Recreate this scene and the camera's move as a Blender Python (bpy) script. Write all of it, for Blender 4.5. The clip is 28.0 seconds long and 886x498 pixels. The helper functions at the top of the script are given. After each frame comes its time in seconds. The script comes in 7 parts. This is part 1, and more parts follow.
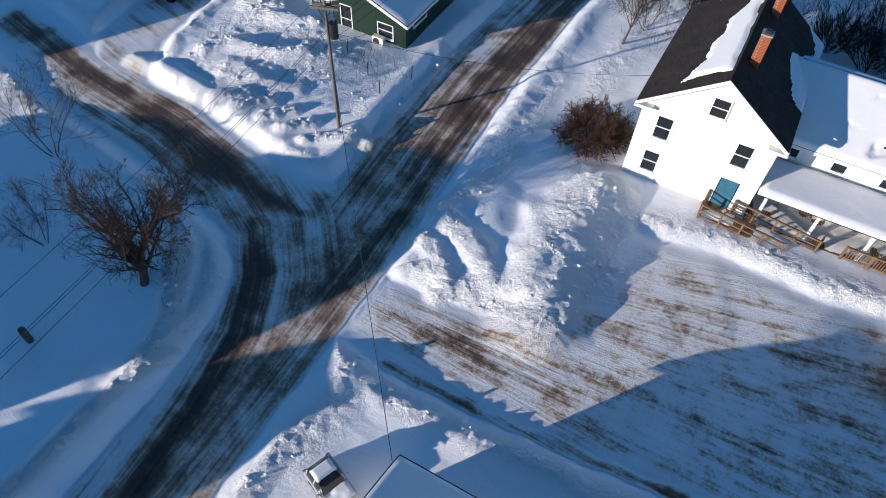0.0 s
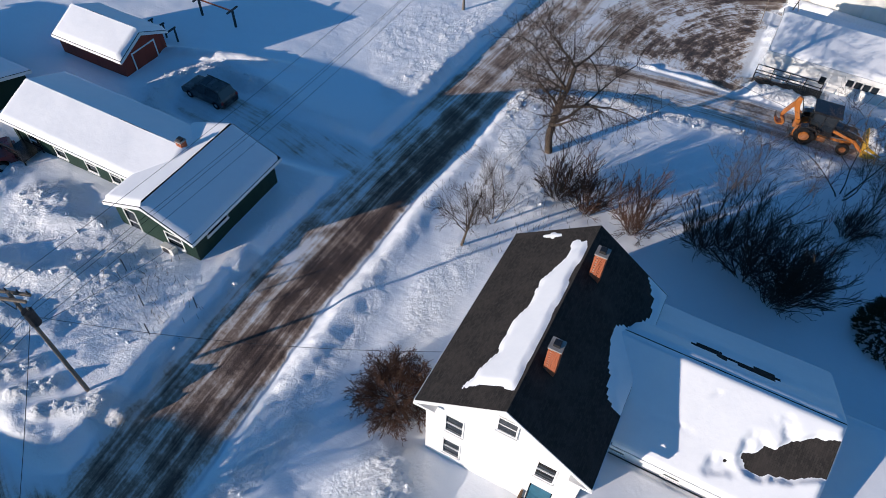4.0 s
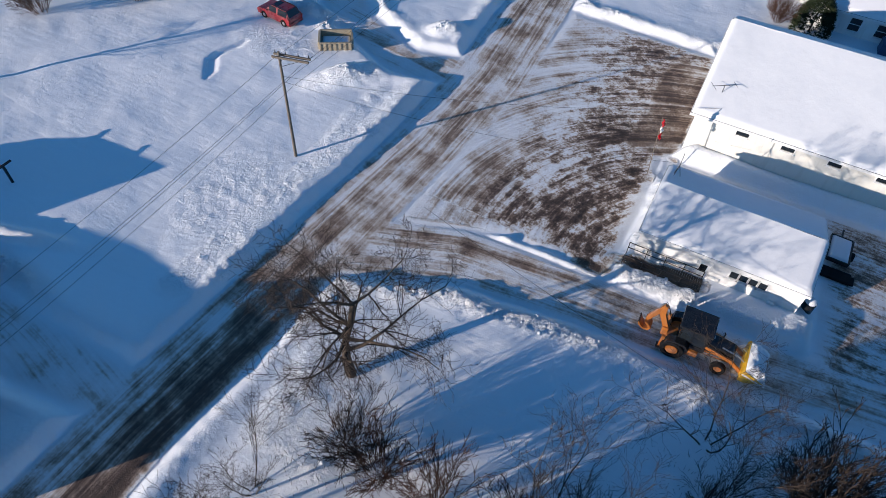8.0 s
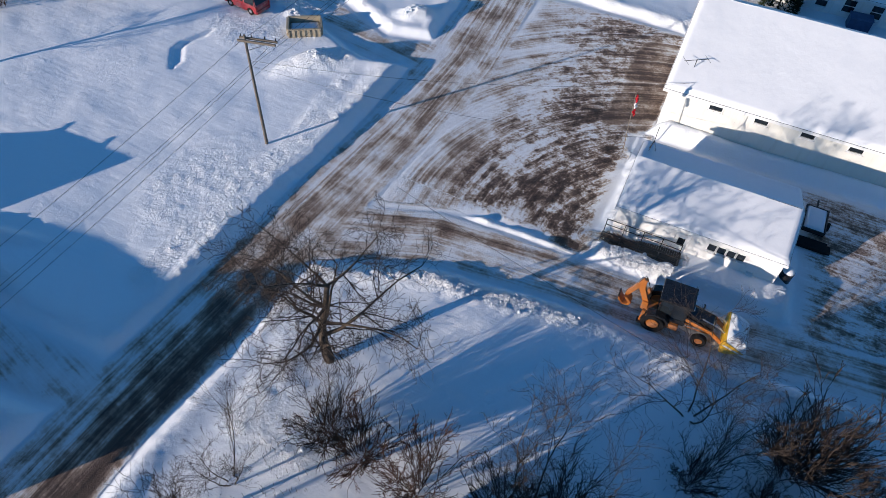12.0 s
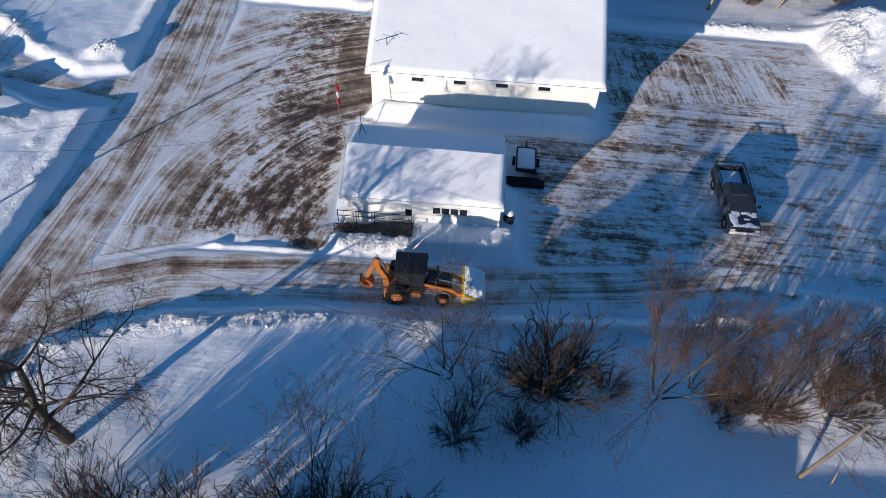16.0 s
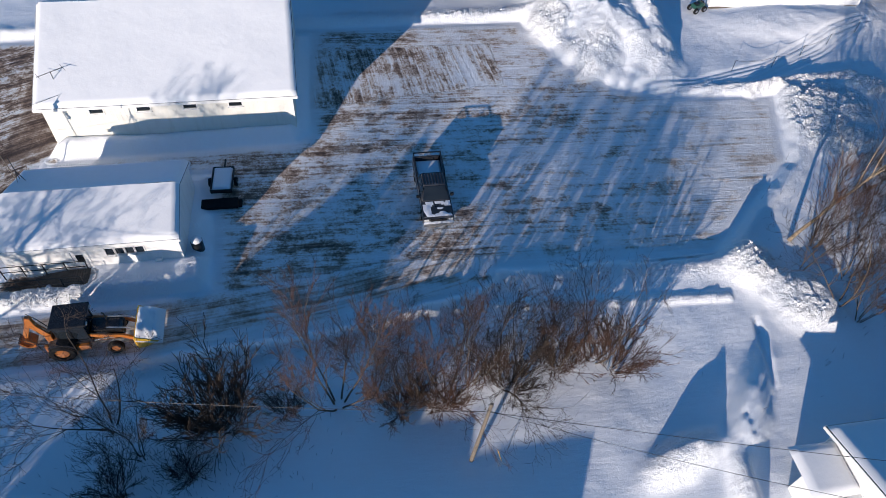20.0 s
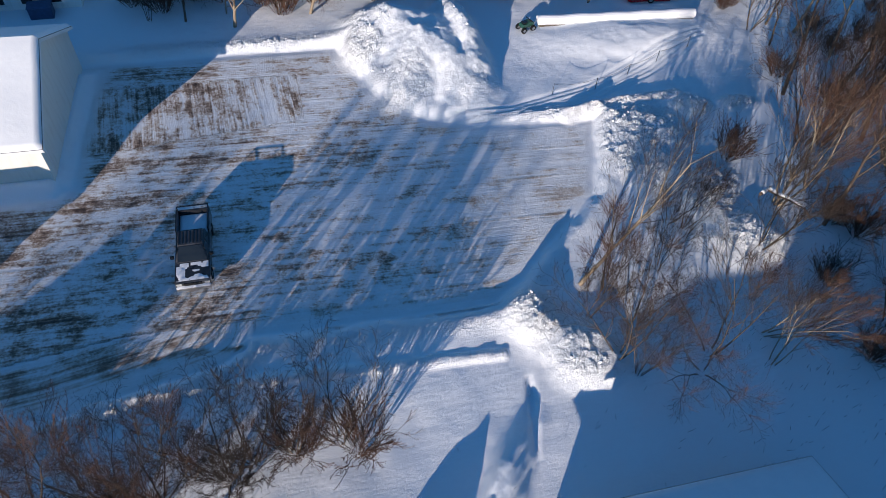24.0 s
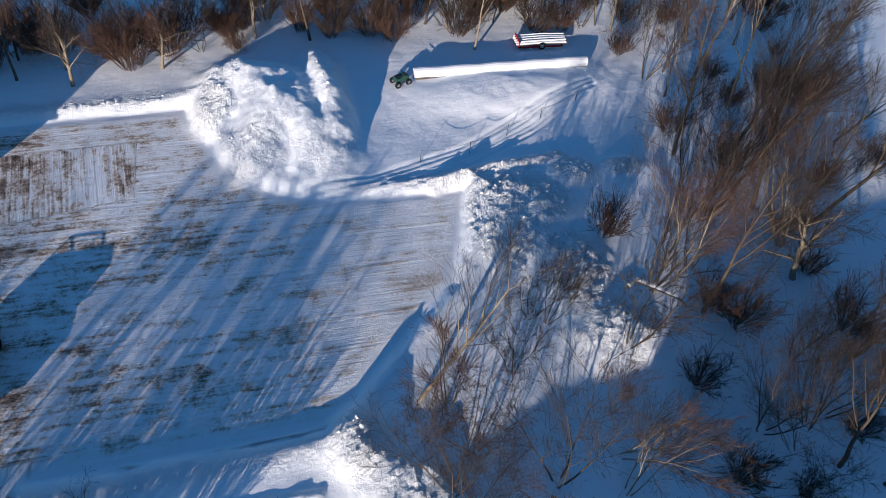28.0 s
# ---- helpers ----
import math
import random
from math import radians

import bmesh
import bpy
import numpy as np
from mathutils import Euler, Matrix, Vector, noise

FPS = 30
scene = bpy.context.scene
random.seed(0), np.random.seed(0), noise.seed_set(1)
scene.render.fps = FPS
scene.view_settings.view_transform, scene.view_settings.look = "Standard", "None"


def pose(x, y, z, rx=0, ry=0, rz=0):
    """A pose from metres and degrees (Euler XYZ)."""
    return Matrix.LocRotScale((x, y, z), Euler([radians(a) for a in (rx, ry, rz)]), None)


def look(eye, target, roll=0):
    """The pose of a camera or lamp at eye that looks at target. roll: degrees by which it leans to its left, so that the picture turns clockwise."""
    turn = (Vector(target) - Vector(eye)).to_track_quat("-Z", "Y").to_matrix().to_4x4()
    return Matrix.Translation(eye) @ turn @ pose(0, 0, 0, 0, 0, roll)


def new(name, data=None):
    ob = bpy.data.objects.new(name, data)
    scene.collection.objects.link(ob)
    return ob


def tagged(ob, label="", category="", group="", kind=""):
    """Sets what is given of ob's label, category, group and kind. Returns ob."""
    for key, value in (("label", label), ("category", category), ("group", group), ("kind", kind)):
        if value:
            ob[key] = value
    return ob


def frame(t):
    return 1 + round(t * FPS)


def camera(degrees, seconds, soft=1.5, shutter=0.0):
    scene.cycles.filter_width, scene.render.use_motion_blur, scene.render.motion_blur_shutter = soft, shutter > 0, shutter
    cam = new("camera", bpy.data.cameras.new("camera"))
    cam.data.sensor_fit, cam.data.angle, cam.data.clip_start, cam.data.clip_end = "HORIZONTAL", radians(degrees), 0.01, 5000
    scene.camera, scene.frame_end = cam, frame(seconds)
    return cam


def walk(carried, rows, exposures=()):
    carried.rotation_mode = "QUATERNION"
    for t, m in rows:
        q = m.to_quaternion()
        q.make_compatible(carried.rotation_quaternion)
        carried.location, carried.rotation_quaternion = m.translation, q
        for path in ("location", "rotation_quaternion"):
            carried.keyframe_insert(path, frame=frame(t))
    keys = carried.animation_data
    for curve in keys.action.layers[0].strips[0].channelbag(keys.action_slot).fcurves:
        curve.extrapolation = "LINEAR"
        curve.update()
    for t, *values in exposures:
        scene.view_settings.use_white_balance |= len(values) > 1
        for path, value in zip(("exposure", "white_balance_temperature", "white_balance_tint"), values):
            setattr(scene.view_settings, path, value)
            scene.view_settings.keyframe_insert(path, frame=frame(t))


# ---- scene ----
cam = camera(67.4, 28.0, soft=0.8)
METRES, EYE, TILT, LEAN, TURN = 81.6, 26.5, 0.0, -1.9, 28.7
ROWS = [
    (0.0, 0.0, 0.0, 0.0, 0.19, -50.65, -0.16),
    (0.5, 0.012, 0.0172, 0.0041, -0.03, -50.55, -0.11),
    (1.0, 0.0258, 0.0366, 0.0086, -0.29, -50.48, -0.06),
    (1.5, 0.0408, 0.0569, 0.0131, -0.49, -50.33, -0.03),
    (2.0, 0.0567, 0.0789, 0.0181, -0.55, -50.27, -0.0),
    (2.5, 0.0738, 0.1018, 0.0232, -0.6, -50.18, -0.02),
    (3.0, 0.092, 0.1256, 0.028, -0.66, -50.03, 0.0),
    (3.5, 0.1107, 0.1509, 0.0333, -0.72, -49.95, -0.0),
    (4.0, 0.1304, 0.1765, 0.0384, -0.75, -49.83, 0.0),
    (4.5, 0.1509, 0.2028, 0.0442, -0.78, -49.78, 0.05),
    (6.5, 0.233, 0.3107, 0.0586, -1.01, -49.26, -0.09),
    (7.0, 0.2525, 0.3355, 0.0607, -0.99, -49.23, -0.28),
    (7.5, 0.2652, 0.3512, 0.0613, -0.88, -49.19, -0.51),
    (8.0, 0.2709, 0.3579, 0.0598, -0.83, -49.12, -0.77),
    (8.5, 0.2721, 0.3582, 0.0577, -0.77, -49.19, -0.96),
    (9.0, 0.2723, 0.357, 0.0559, -0.91, -49.25, -0.94),
    (9.5, 0.2721, 0.356, 0.0532, -1.04, -49.28, -0.91),
    (10.0, 0.2717, 0.3557, 0.0507, -1.15, -49.3, -0.92),
    (10.5, 0.2715, 0.3558, 0.0493, -1.23, -49.33, -0.88),
    (11.0, 0.2716, 0.3552, 0.0485, -1.52, -49.34, -0.84),
    (11.5, 0.2722, 0.3546, 0.048, -2.22, -49.36, -0.79),
    (12.0, 0.2742, 0.3539, 0.0477, -3.34, -49.34, -0.72),
    (12.5, 0.2772, 0.3528, 0.0477, -5.57, -49.26, -0.67),
    (14.5, 0.303, 0.3477, 0.0504, -13.18, -49.38, -0.45),
    (15.0, 0.3147, 0.3451, 0.0506, -16.18, -49.39, -0.43),
    (15.5, 0.3296, 0.341, 0.0505, -20.53, -49.38, -0.4),
    (16.0, 0.3466, 0.3361, 0.0509, -24.56, -49.45, -0.35),
    (16.5, 0.3648, 0.3303, 0.0515, -27.68, -49.56, -0.33),
    (17.0, 0.3844, 0.3235, 0.0525, -30.17, -49.7, -0.4),
    (17.5, 0.4033, 0.3151, 0.0526, -31.22, -49.71, -0.51),
    (18.0, 0.421, 0.3075, 0.0536, -32.76, -49.78, -0.6),
    (18.5, 0.4378, 0.2996, 0.0546, -34.36, -49.83, -0.71),
    (19.0, 0.4541, 0.2914, 0.0552, -35.48, -49.89, -0.8),
    (19.5, 0.4702, 0.2826, 0.055, -36.58, -49.87, -0.87),
    (20.0, 0.4858, 0.2739, 0.0549, -37.55, -49.92, -0.95),
    (20.5, 0.5012, 0.2662, 0.055, -38.49, -50.04, -1.06),
    (21.0, 0.5169, 0.2577, 0.0547, -39.29, -50.09, -1.12),
    (21.5, 0.5338, 0.2496, 0.0543, -40.0, -50.1, -1.13),
    (23.5, 0.6158, 0.2298, 0.0509, -41.54, -49.92, -1.29),
    (24.0, 0.6391, 0.2273, 0.0519, -41.58, -49.92, -1.35),
    (24.5, 0.6631, 0.2254, 0.053, -41.62, -49.94, -1.43),
    (25.0, 0.6877, 0.2243, 0.0546, -41.67, -49.99, -1.5),
    (25.5, 0.7112, 0.2227, 0.0562, -41.71, -50.04, -1.59),
    (26.0, 0.7334, 0.2211, 0.0573, -41.61, -50.04, -1.77),
    (26.5, 0.7513, 0.2201, 0.0577, -41.75, -49.99, -1.96),
    (27.0, 0.7641, 0.2215, 0.0583, -42.45, -49.97, -2.08),
    (27.5, 0.7724, 0.2248, 0.0582, -43.06, -49.98, -2.22),
    (28.0, 0.7771, 0.2296, 0.057, -43.91, -49.93, -2.28),
]
walk(cam, [(t, pose(0, 0, EYE, TILT, LEAN, 0) @ pose(0, 0, 0, 0, 0, TURN) @ pose(METRES * x, METRES * y, METRES * z, 90 + pitch, roll, yaw)) for t, x, y, z, yaw, pitch, roll in ROWS],
     [(0, 0.26, 6200, 16), (28, 0.26, 6200, 16)])
# ---- world, sun ----
SUN_AZ = (0.593, 0.805)          # the way in which the shadows run
SUN_EL = radians(10.5)
world = bpy.data.worlds.new("sky")
scene.world = world
world.use_nodes = True
sky = world.node_tree.nodes.new("ShaderNodeTexSky")
sky.sky_type, sky.sun_disc = "NISHITA", False
sky.sun_elevation, sky.sun_rotation = SUN_EL, math.atan2(-SUN_AZ[0], -SUN_AZ[1])
sky.ozone_density, sky.dust_density, sky.air_density = 3.5, 0.0, 1.0
background = world.node_tree.nodes["Background"]
background.inputs["Strength"].default_value = 0.128
deep_blue = world.node_tree.nodes.new("ShaderNodeHueSaturation")     # crisp winter air: a deeper blue
deep_blue.inputs["Saturation"].default_value = 1.17
world.node_tree.links.new(sky.outputs[0], deep_blue.inputs["Color"])
world.node_tree.links.new(deep_blue.outputs[0], background.inputs[0])
sun_data = bpy.data.lights.new("sun", "SUN")
sun_data.energy, sun_data.angle, sun_data.color = 5.0, radians(0.5), (1.0, 0.89, 0.74)
sun = new("sun", sun_data)
sun.matrix_world = look((-60, -80, 30), (-60 + SUN_AZ[0], -80 + SUN_AZ[1], 30 - math.tan(SUN_EL)))

# ---- materials ----


class Nodes:
    """A small wrapper that adds nodes to a material and links them."""

    def __init__(self, name, rough=0.6, metal=0.0):
        self.mat = bpy.data.materials.new(name)
        self.mat.use_nodes = True
        self.tree = self.mat.node_tree
        self.bsdf = self.tree.nodes["Principled BSDF"]
        self.bsdf.inputs["Roughness"].default_value = rough
        self.bsdf.inputs["Metallic"].default_value = metal
        self.coord = self.tree.nodes.new("ShaderNodeTexCoord")

    def put(self, sock, value):
        if isinstance(value, bpy.types.NodeSocket):
            self.tree.links.new(value, sock)
        else:
            sock.default_value = value

    def mapped(self, scale=(1, 1, 1), turn=0.0, space="Object"):
        n = self.tree.nodes.new("ShaderNodeMapping")
        n.inputs["Scale"].default_value = scale
        n.inputs["Rotation"].default_value = (0, 0, radians(turn))
        self.tree.links.new(self.coord.outputs[space], n.inputs["Vector"])
        return n.outputs[0]

    def noise(self, vector, scale=1.0, detail=4.0, rough=0.55):
        n = self.tree.nodes.new("ShaderNodeTexNoise")
        self.put(n.inputs["Vector"], vector)
        n.inputs["Scale"].default_value, n.inputs["Detail"].default_value = scale, detail
        n.inputs["Roughness"].default_value = rough
        return n.outputs["Fac"]

    def math(self, op, a, b=0.0, clamp=False):
        n = self.tree.nodes.new("ShaderNodeMath")
        n.operation, n.use_clamp = op, clamp
        self.put(n.inputs[0], a), self.put(n.inputs[1], b)
        return n.outputs[0]

    def mix(self, f, a, b):
        n = self.tree.nodes.new("ShaderNodeMix")
        n.data_type = "RGBA"
        self.put(n.inputs["Factor"], f)
        self.put(n.inputs["A"], a if isinstance(a, bpy.types.NodeSocket) else (*a, 1))
        self.put(n.inputs["B"], b if isinstance(b, bpy.types.NodeSocket) else (*b, 1))
        return n.outputs["Result"]

    def ramp(self, f, stops):
        n = self.tree.nodes.new("ShaderNodeValToRGB")
        e = n.color_ramp.elements
        for i, (p, c) in enumerate(stops):
            s = e[i] if i < 2 else e.new(p)
            s.position, s.color = p, (*c, 1)
        self.put(n.inputs[0], f)
        return n.outputs[0]

    def step(self, f, lo, hi, a=0.0, b=1.0):
        n = self.tree.nodes.new("ShaderNodeMapRange")
        n.interpolation_type = "SMOOTHSTEP"
        self.put(n.inputs["Value"], f)
        for k, v in zip(("From Min", "From Max", "To Min", "To Max"), (lo, hi, a, b)):
            n.inputs[k].default_value = v
        return n.outputs[0]

    def attribute(self, name):
        n = self.tree.nodes.new("ShaderNodeAttribute")
        n.attribute_name = name
        return n.outputs["Fac"]

    def bump(self, height, strength=0.5, distance=0.05):
        n = self.tree.nodes.new("ShaderNodeBump")
        n.inputs["Strength"].default_value, n.inputs["Distance"].default_value = strength, distance
        self.put(n.inputs["Height"], height)
        self.tree.links.new(n.outputs[0], self.bsdf.inputs["Normal"])

    def colour(self, value):
        self.put(self.bsdf.inputs["Base Color"], value if isinstance(value, bpy.types.NodeSocket) else (*value, 1))
        return self

    def rough(self, value):
        self.put(self.bsdf.inputs["Roughness"], value)
        return self

    def own(self):
        return self.tree.nodes.new("ShaderNodeObjectInfo").outputs["Random"]


def plain(name, a, b=None, rough=0.6, metal=0.0, scale=3.0, bump=0.2, stretch=(1, 1, 1)):
    """A surface that wavers between two colours at two scales, with fine relief."""
    m = Nodes(name, rough, metal)
    b = b or tuple(0.72 * v for v in a)
    v = m.mapped(stretch)
    n = m.math("ADD", m.math("MULTIPLY", m.noise(v, scale, 3), 0.6), m.math("MULTIPLY", m.noise(v, scale * 9, 4), 0.4))
    m.colour(m.mix(m.step(n, 0.35, 0.65), a, b))
    if bump:
        m.bump(n, bump, 0.02)
    if rough >= 0.6 and not metal:
        m.bsdf.inputs["Specular IOR Level"].default_value = 0.2
    return m.mat


def ground_material():
    """Snow, packed snow, sand and tar: "dirt" says how bare it is, "lane" and "run" follow the wheels."""
    m = Nodes("snow_and_road", 0.7)
    dirt, loose, patchy = m.attribute("dirt"), m.attribute("loose"), m.attribute("patchy")
    plane = m.mapped((1, 1, 1))

    def wheels(name, k_lane, k_run, detail, rough=0.6):
        n = m.tree.nodes.new("ShaderNodeCombineXYZ")
        m.put(n.inputs[0], m.math("MULTIPLY", m.attribute(name + "lane"), k_lane))
        m.put(n.inputs[1], m.math("MULTIPLY", m.attribute(name + "run"), k_run))
        return m.noise(n.outputs[0], 1.0, detail, rough)

    on_main = m.attribute("on_main")
    off_main = m.math("SUBTRACT", 1.0, on_main)

    def both(k_lane, k_run, detail, rough=0.6):
        return m.math("ADD", m.math("MULTIPLY", wheels("main_", k_lane, k_run, detail, rough), on_main), m.math("MULTIPLY", wheels("", k_lane, k_run, detail, rough), off_main))

    broad, narrow = both(0.8, 0.04, 7, 0.62), both(4.2, 0.1, 4, 0.6)
    patch, fine = m.noise(plane, 0.5, 7, 0.66), m.noise(plane, 6.0, 6, 0.7)
    blot = wheels("", 1.7, 0.42, 9, 0.7)
    part_of = lambda n, k: m.math("MULTIPLY", m.math("SUBTRACT", n, 0.5), k)
    v = m.math("ADD", part_of(broad, m.math("SUBTRACT", 1.25, m.math("MULTIPLY", patchy, 0.6))), part_of(narrow, 0.7))
    v = m.math("ADD", v, part_of(patch, 1.0))
    v = m.math("ADD", v, part_of(m.noise(plane, 0.14, 4, 0.6), m.math("MULTIPLY", patchy, 1.3)))
    v = m.math("ADD", v, part_of(blot, m.math("MULTIPLY", patchy, 1.9)))
    v = m.math("ADD", v, part_of(m.noise(plane, 1.7, 8, 0.72), m.math("MULTIPLY", patchy, 1.5)))
    v = m.math("ADD", v, part_of(fine, m.math("ADD", 0.35, m.math("MULTIPLY", patchy, 0.5))))
    # the spread counts only where there is road under the snow
    v = m.math("ADD", dirt, m.math("MULTIPLY", v, m.step(dirt, 0.04, 0.3)))
    col = m.ramp(v, [(0.0, (0.87, 0.88, 0.89)), (0.30, (0.78, 0.77, 0.76)), (0.44, (0.57, 0.49, 0.415)), (0.56, (0.30, 0.213, 0.157)),
                     (0.72, (0.108, 0.07, 0.052)), (1.0, (0.038, 0.0245, 0.019))])
    m.colour(col)
    m.rough(m.step(v, 0.3, 0.9, 0.75, 0.5))
    trodden = m.step(m.noise(plane, 0.16, 4, 0.6), 0.5, 0.66)
    lumps = m.math("MULTIPLY", m.noise(plane, 4.0, 8, 0.7), m.math("ADD", m.math("MULTIPLY", loose, 1.1), m.math("MULTIPLY", trodden, 0.12)))
    h = m.math("ADD", lumps, m.math("MULTIPLY", m.noise(plane, 0.8, 4), 0.12))
    drift = m.noise(m.mapped((0.5, 2.6, 1), 54), 1.0, 5, 0.6)
    h = m.math("ADD", h, m.math("MULTIPLY", drift, 0.1))
    grain = m.math("MULTIPLY", m.noise(plane, 13.0, 5, 0.75), m.math("ADD", m.math("MULTIPLY", loose, 0.6), m.math("ADD", 0.05, m.math("MULTIPLY", m.step(dirt, 0.04, 0.3), 0.15))))
    cell = m.tree.nodes.new("ShaderNodeTexVoronoi")
    cell.inputs["Scale"].default_value = 5.5
    m.put(cell.inputs["Vector"], plane)
    clods = m.math("MULTIPLY", m.math("SUBTRACT", 0.6, cell.outputs["Distance"]), m.math("MULTIPLY", loose, 0.35))
    bare = m.step(dirt, 0.04, 0.3)
    rut = m.math("ADD", m.math("MULTIPLY", narrow, 0.22), m.math("MULTIPLY", broad, 0.35))
    h = m.math("ADD", m.math("ADD", h, grain), m.math("ADD", clods, m.math("MULTIPLY", rut, bare)))
    m.bump(h, 1.0, 0.3)
    m.bsdf.inputs["Specular IOR Level"].default_value = 0.25
    return m.mat


def snow_material():
    m = Nodes("roof_snow", 0.75)
    v = m.mapped()
    n = m.noise(v, 1.6, 6, 0.6)
    m.colour(m.mix(n, (0.74, 0.75, 0.77), (0.82, 0.82, 0.82)))
    m.bump(m.math("ADD", n, m.math("MULTIPLY", m.noise(v, 14, 3), 0.1)), 0.35, 0.06)
    return m.mat


def siding_material(name, a, b, pitch=0.12, upright=False):
    """Painted boards: a fine groove every pitch metres, with streaked dirt."""
    m = Nodes(name, 0.55)
    n = m.tree.nodes.new("ShaderNodeTexWave")
    n.wave_type, n.bands_direction, n.wave_profile = "BANDS", "X" if upright else "Z", "SAW"
    n.inputs["Scale"].default_value = 0.314 / pitch
    m.tree.links.new(m.mapped(), n.inputs["Vector"])
    stain = m.noise(m.mapped((2, 2, 0.4)), 1.2, 4)
    m.colour(m.mix(m.step(stain, 0.45, 0.8), a, b))
    m.bump(n.outputs["Fac"], 0.5, 0.015)
    m.bsdf.inputs["Specular IOR Level"].default_value = 0.2
    return m.mat


def shingle_material():
    m = Nodes("dark_shingles", 0.85)
    n = m.tree.nodes.new("ShaderNodeTexBrick")
    m.tree.links.new(m.mapped((1, 1, 1), 90), n.inputs["Vector"])
    n.inputs["Color1"].default_value, n.inputs["Color2"].default_value = (0.024, 0.022, 0.021, 1), (0.042, 0.037, 0.034, 1)
    n.inputs["Mortar"].default_value = (0.015, 0.015, 0.015, 1)
    n.inputs["Scale"].default_value, n.inputs["Mortar Size"].default_value = 3.2, 0.012
    m.colour(m.mix(m.step(m.noise(m.mapped(), 0.9, 4), 0.4, 0.75, 0, 0.6), n.outputs["Color"], (0.055, 0.047, 0.042)))
    m.bump(n.outputs["Fac"], 0.4, 0.01)
    m.bsdf.inputs["Specular IOR Level"].default_value = 0.1
    return m.mat


def glass_material():
    m = Nodes("window_glass", 0.05)
    m.colour((0.015, 0.02, 0.025))
    m.bsdf.inputs["Specular IOR Level"].default_value = 0.6
    return m.mat


GROUND = ground_material()
SNOW = snow_material()
WHITE = siding_material("white_clapboard", (0.80, 0.79, 0.76), (0.72, 0.70, 0.66), 0.12)
TRIM = plain("white_trim", (0.82, 0.81, 0.79), (0.74, 0.73, 0.7), 0.5, bump=0.05)
GREEN = siding_material("green_boards", (0.014, 0.036, 0.024), (0.01, 0.026, 0.018), 0.15)
METAL_SIDING = siding_material("cream_metal_siding", (0.74, 0.72, 0.65), (0.66, 0.63, 0.55), 0.3, True)
RED_BOARDS = siding_material("red_boards", (0.28, 0.05, 0.03), (0.2, 0.035, 0.025), 0.18, True)
SHINGLE = shingle_material()
GLASS = glass_material()
BRICK = plain("red_brick", (0.42, 0.13, 0.06), (0.33, 0.1, 0.05), 0.8, scale=6)
MORTAR = plain("mortar", (0.35, 0.32, 0.29), None, 0.9)
BARK = plain("grey_brown_bark", (0.12, 0.09, 0.066), (0.065, 0.05, 0.04), 0.9, scale=5, stretch=(1, 1, 0.3))
TWIG = plain("dark_twigs", (0.066, 0.047, 0.036), (0.04, 0.03, 0.025), 0.9, bump=0)
TWIG_RED = plain("reddish_twigs", (0.125, 0.066, 0.043), (0.075, 0.043, 0.031), 0.9, bump=0)
BIRCH = plain("pale_bark", (0.34, 0.27, 0.19), (0.2, 0.155, 0.11), 0.85, scale=4)
WOOD = plain("weathered_wood", (0.27, 0.19, 0.12), (0.19, 0.13, 0.085), 0.8, scale=4, stretch=(1, 1, 1))
POLE_WOOD = plain("grey_pole_wood", (0.2, 0.165, 0.13), (0.13, 0.11, 0.09), 0.85, scale=4, stretch=(3, 3, 0.3))
BLACK = plain("black_paint", (0.012, 0.012, 0.013), (0.02, 0.02, 0.02), 0.25, bump=0)
DARK_METAL = plain("dark_metal", (0.05, 0.05, 0.052), None, 0.5, 0.6)
STEEL = plain("bright_steel", (0.6, 0.6, 0.6), None, 0.3, 0.9)
RUBBER = plain("rubber", (0.012, 0.012, 0.013), None, 0.85)
DARK = plain("dark_inside", (0.01, 0.01, 0.012), None, 0.9, bump=0)

# ---- helpers for meshes ----


def part(name, bm, material, parent=None, label=""):
    """Links a bmesh as one mesh object under a thing or a part."""
    me = bpy.data.meshes.new(name)
    bm.normal_update()
    bm.to_mesh(me)
    bm.free()
    return as_object(name, me, material, parent, label)


def as_object(name, me, material, parent=None, label=""):
    if not me.materials:
        me.materials.append(material)
    ob = new(name, me)
    ob.parent = parent
    return tagged(ob, label) if label else ob


def thing(name, m, label, category, group="", kind=""):
    ob = new(name)
    ob.empty_display_size = 0.2
    ob.matrix_world = m
    return tagged(ob, label, category, group, kind)


def block(*boxes, bevel=0.0):
    """One bmesh of boxes (x0, y0, z0, x1, y1, z1)."""
    bm = bmesh.new()
    for x0, y0, z0, x1, y1, z1 in boxes:
        vs = bmesh.ops.create_cube(bm, size=1.0)["verts"]
        for v in vs:
            v.co = ((x0 + x1) / 2 + v.co.x * (x1 - x0), (y0 + y1) / 2 + v.co.y * (y1 - y0), (z0 + z1) / 2 + v.co.z * (z1 - z0))
    if bevel:
        bmesh.ops.bevel(bm, geom=bm.edges[:], offset=bevel, segments=2, affect="EDGES", profile=0.6)
    return bm


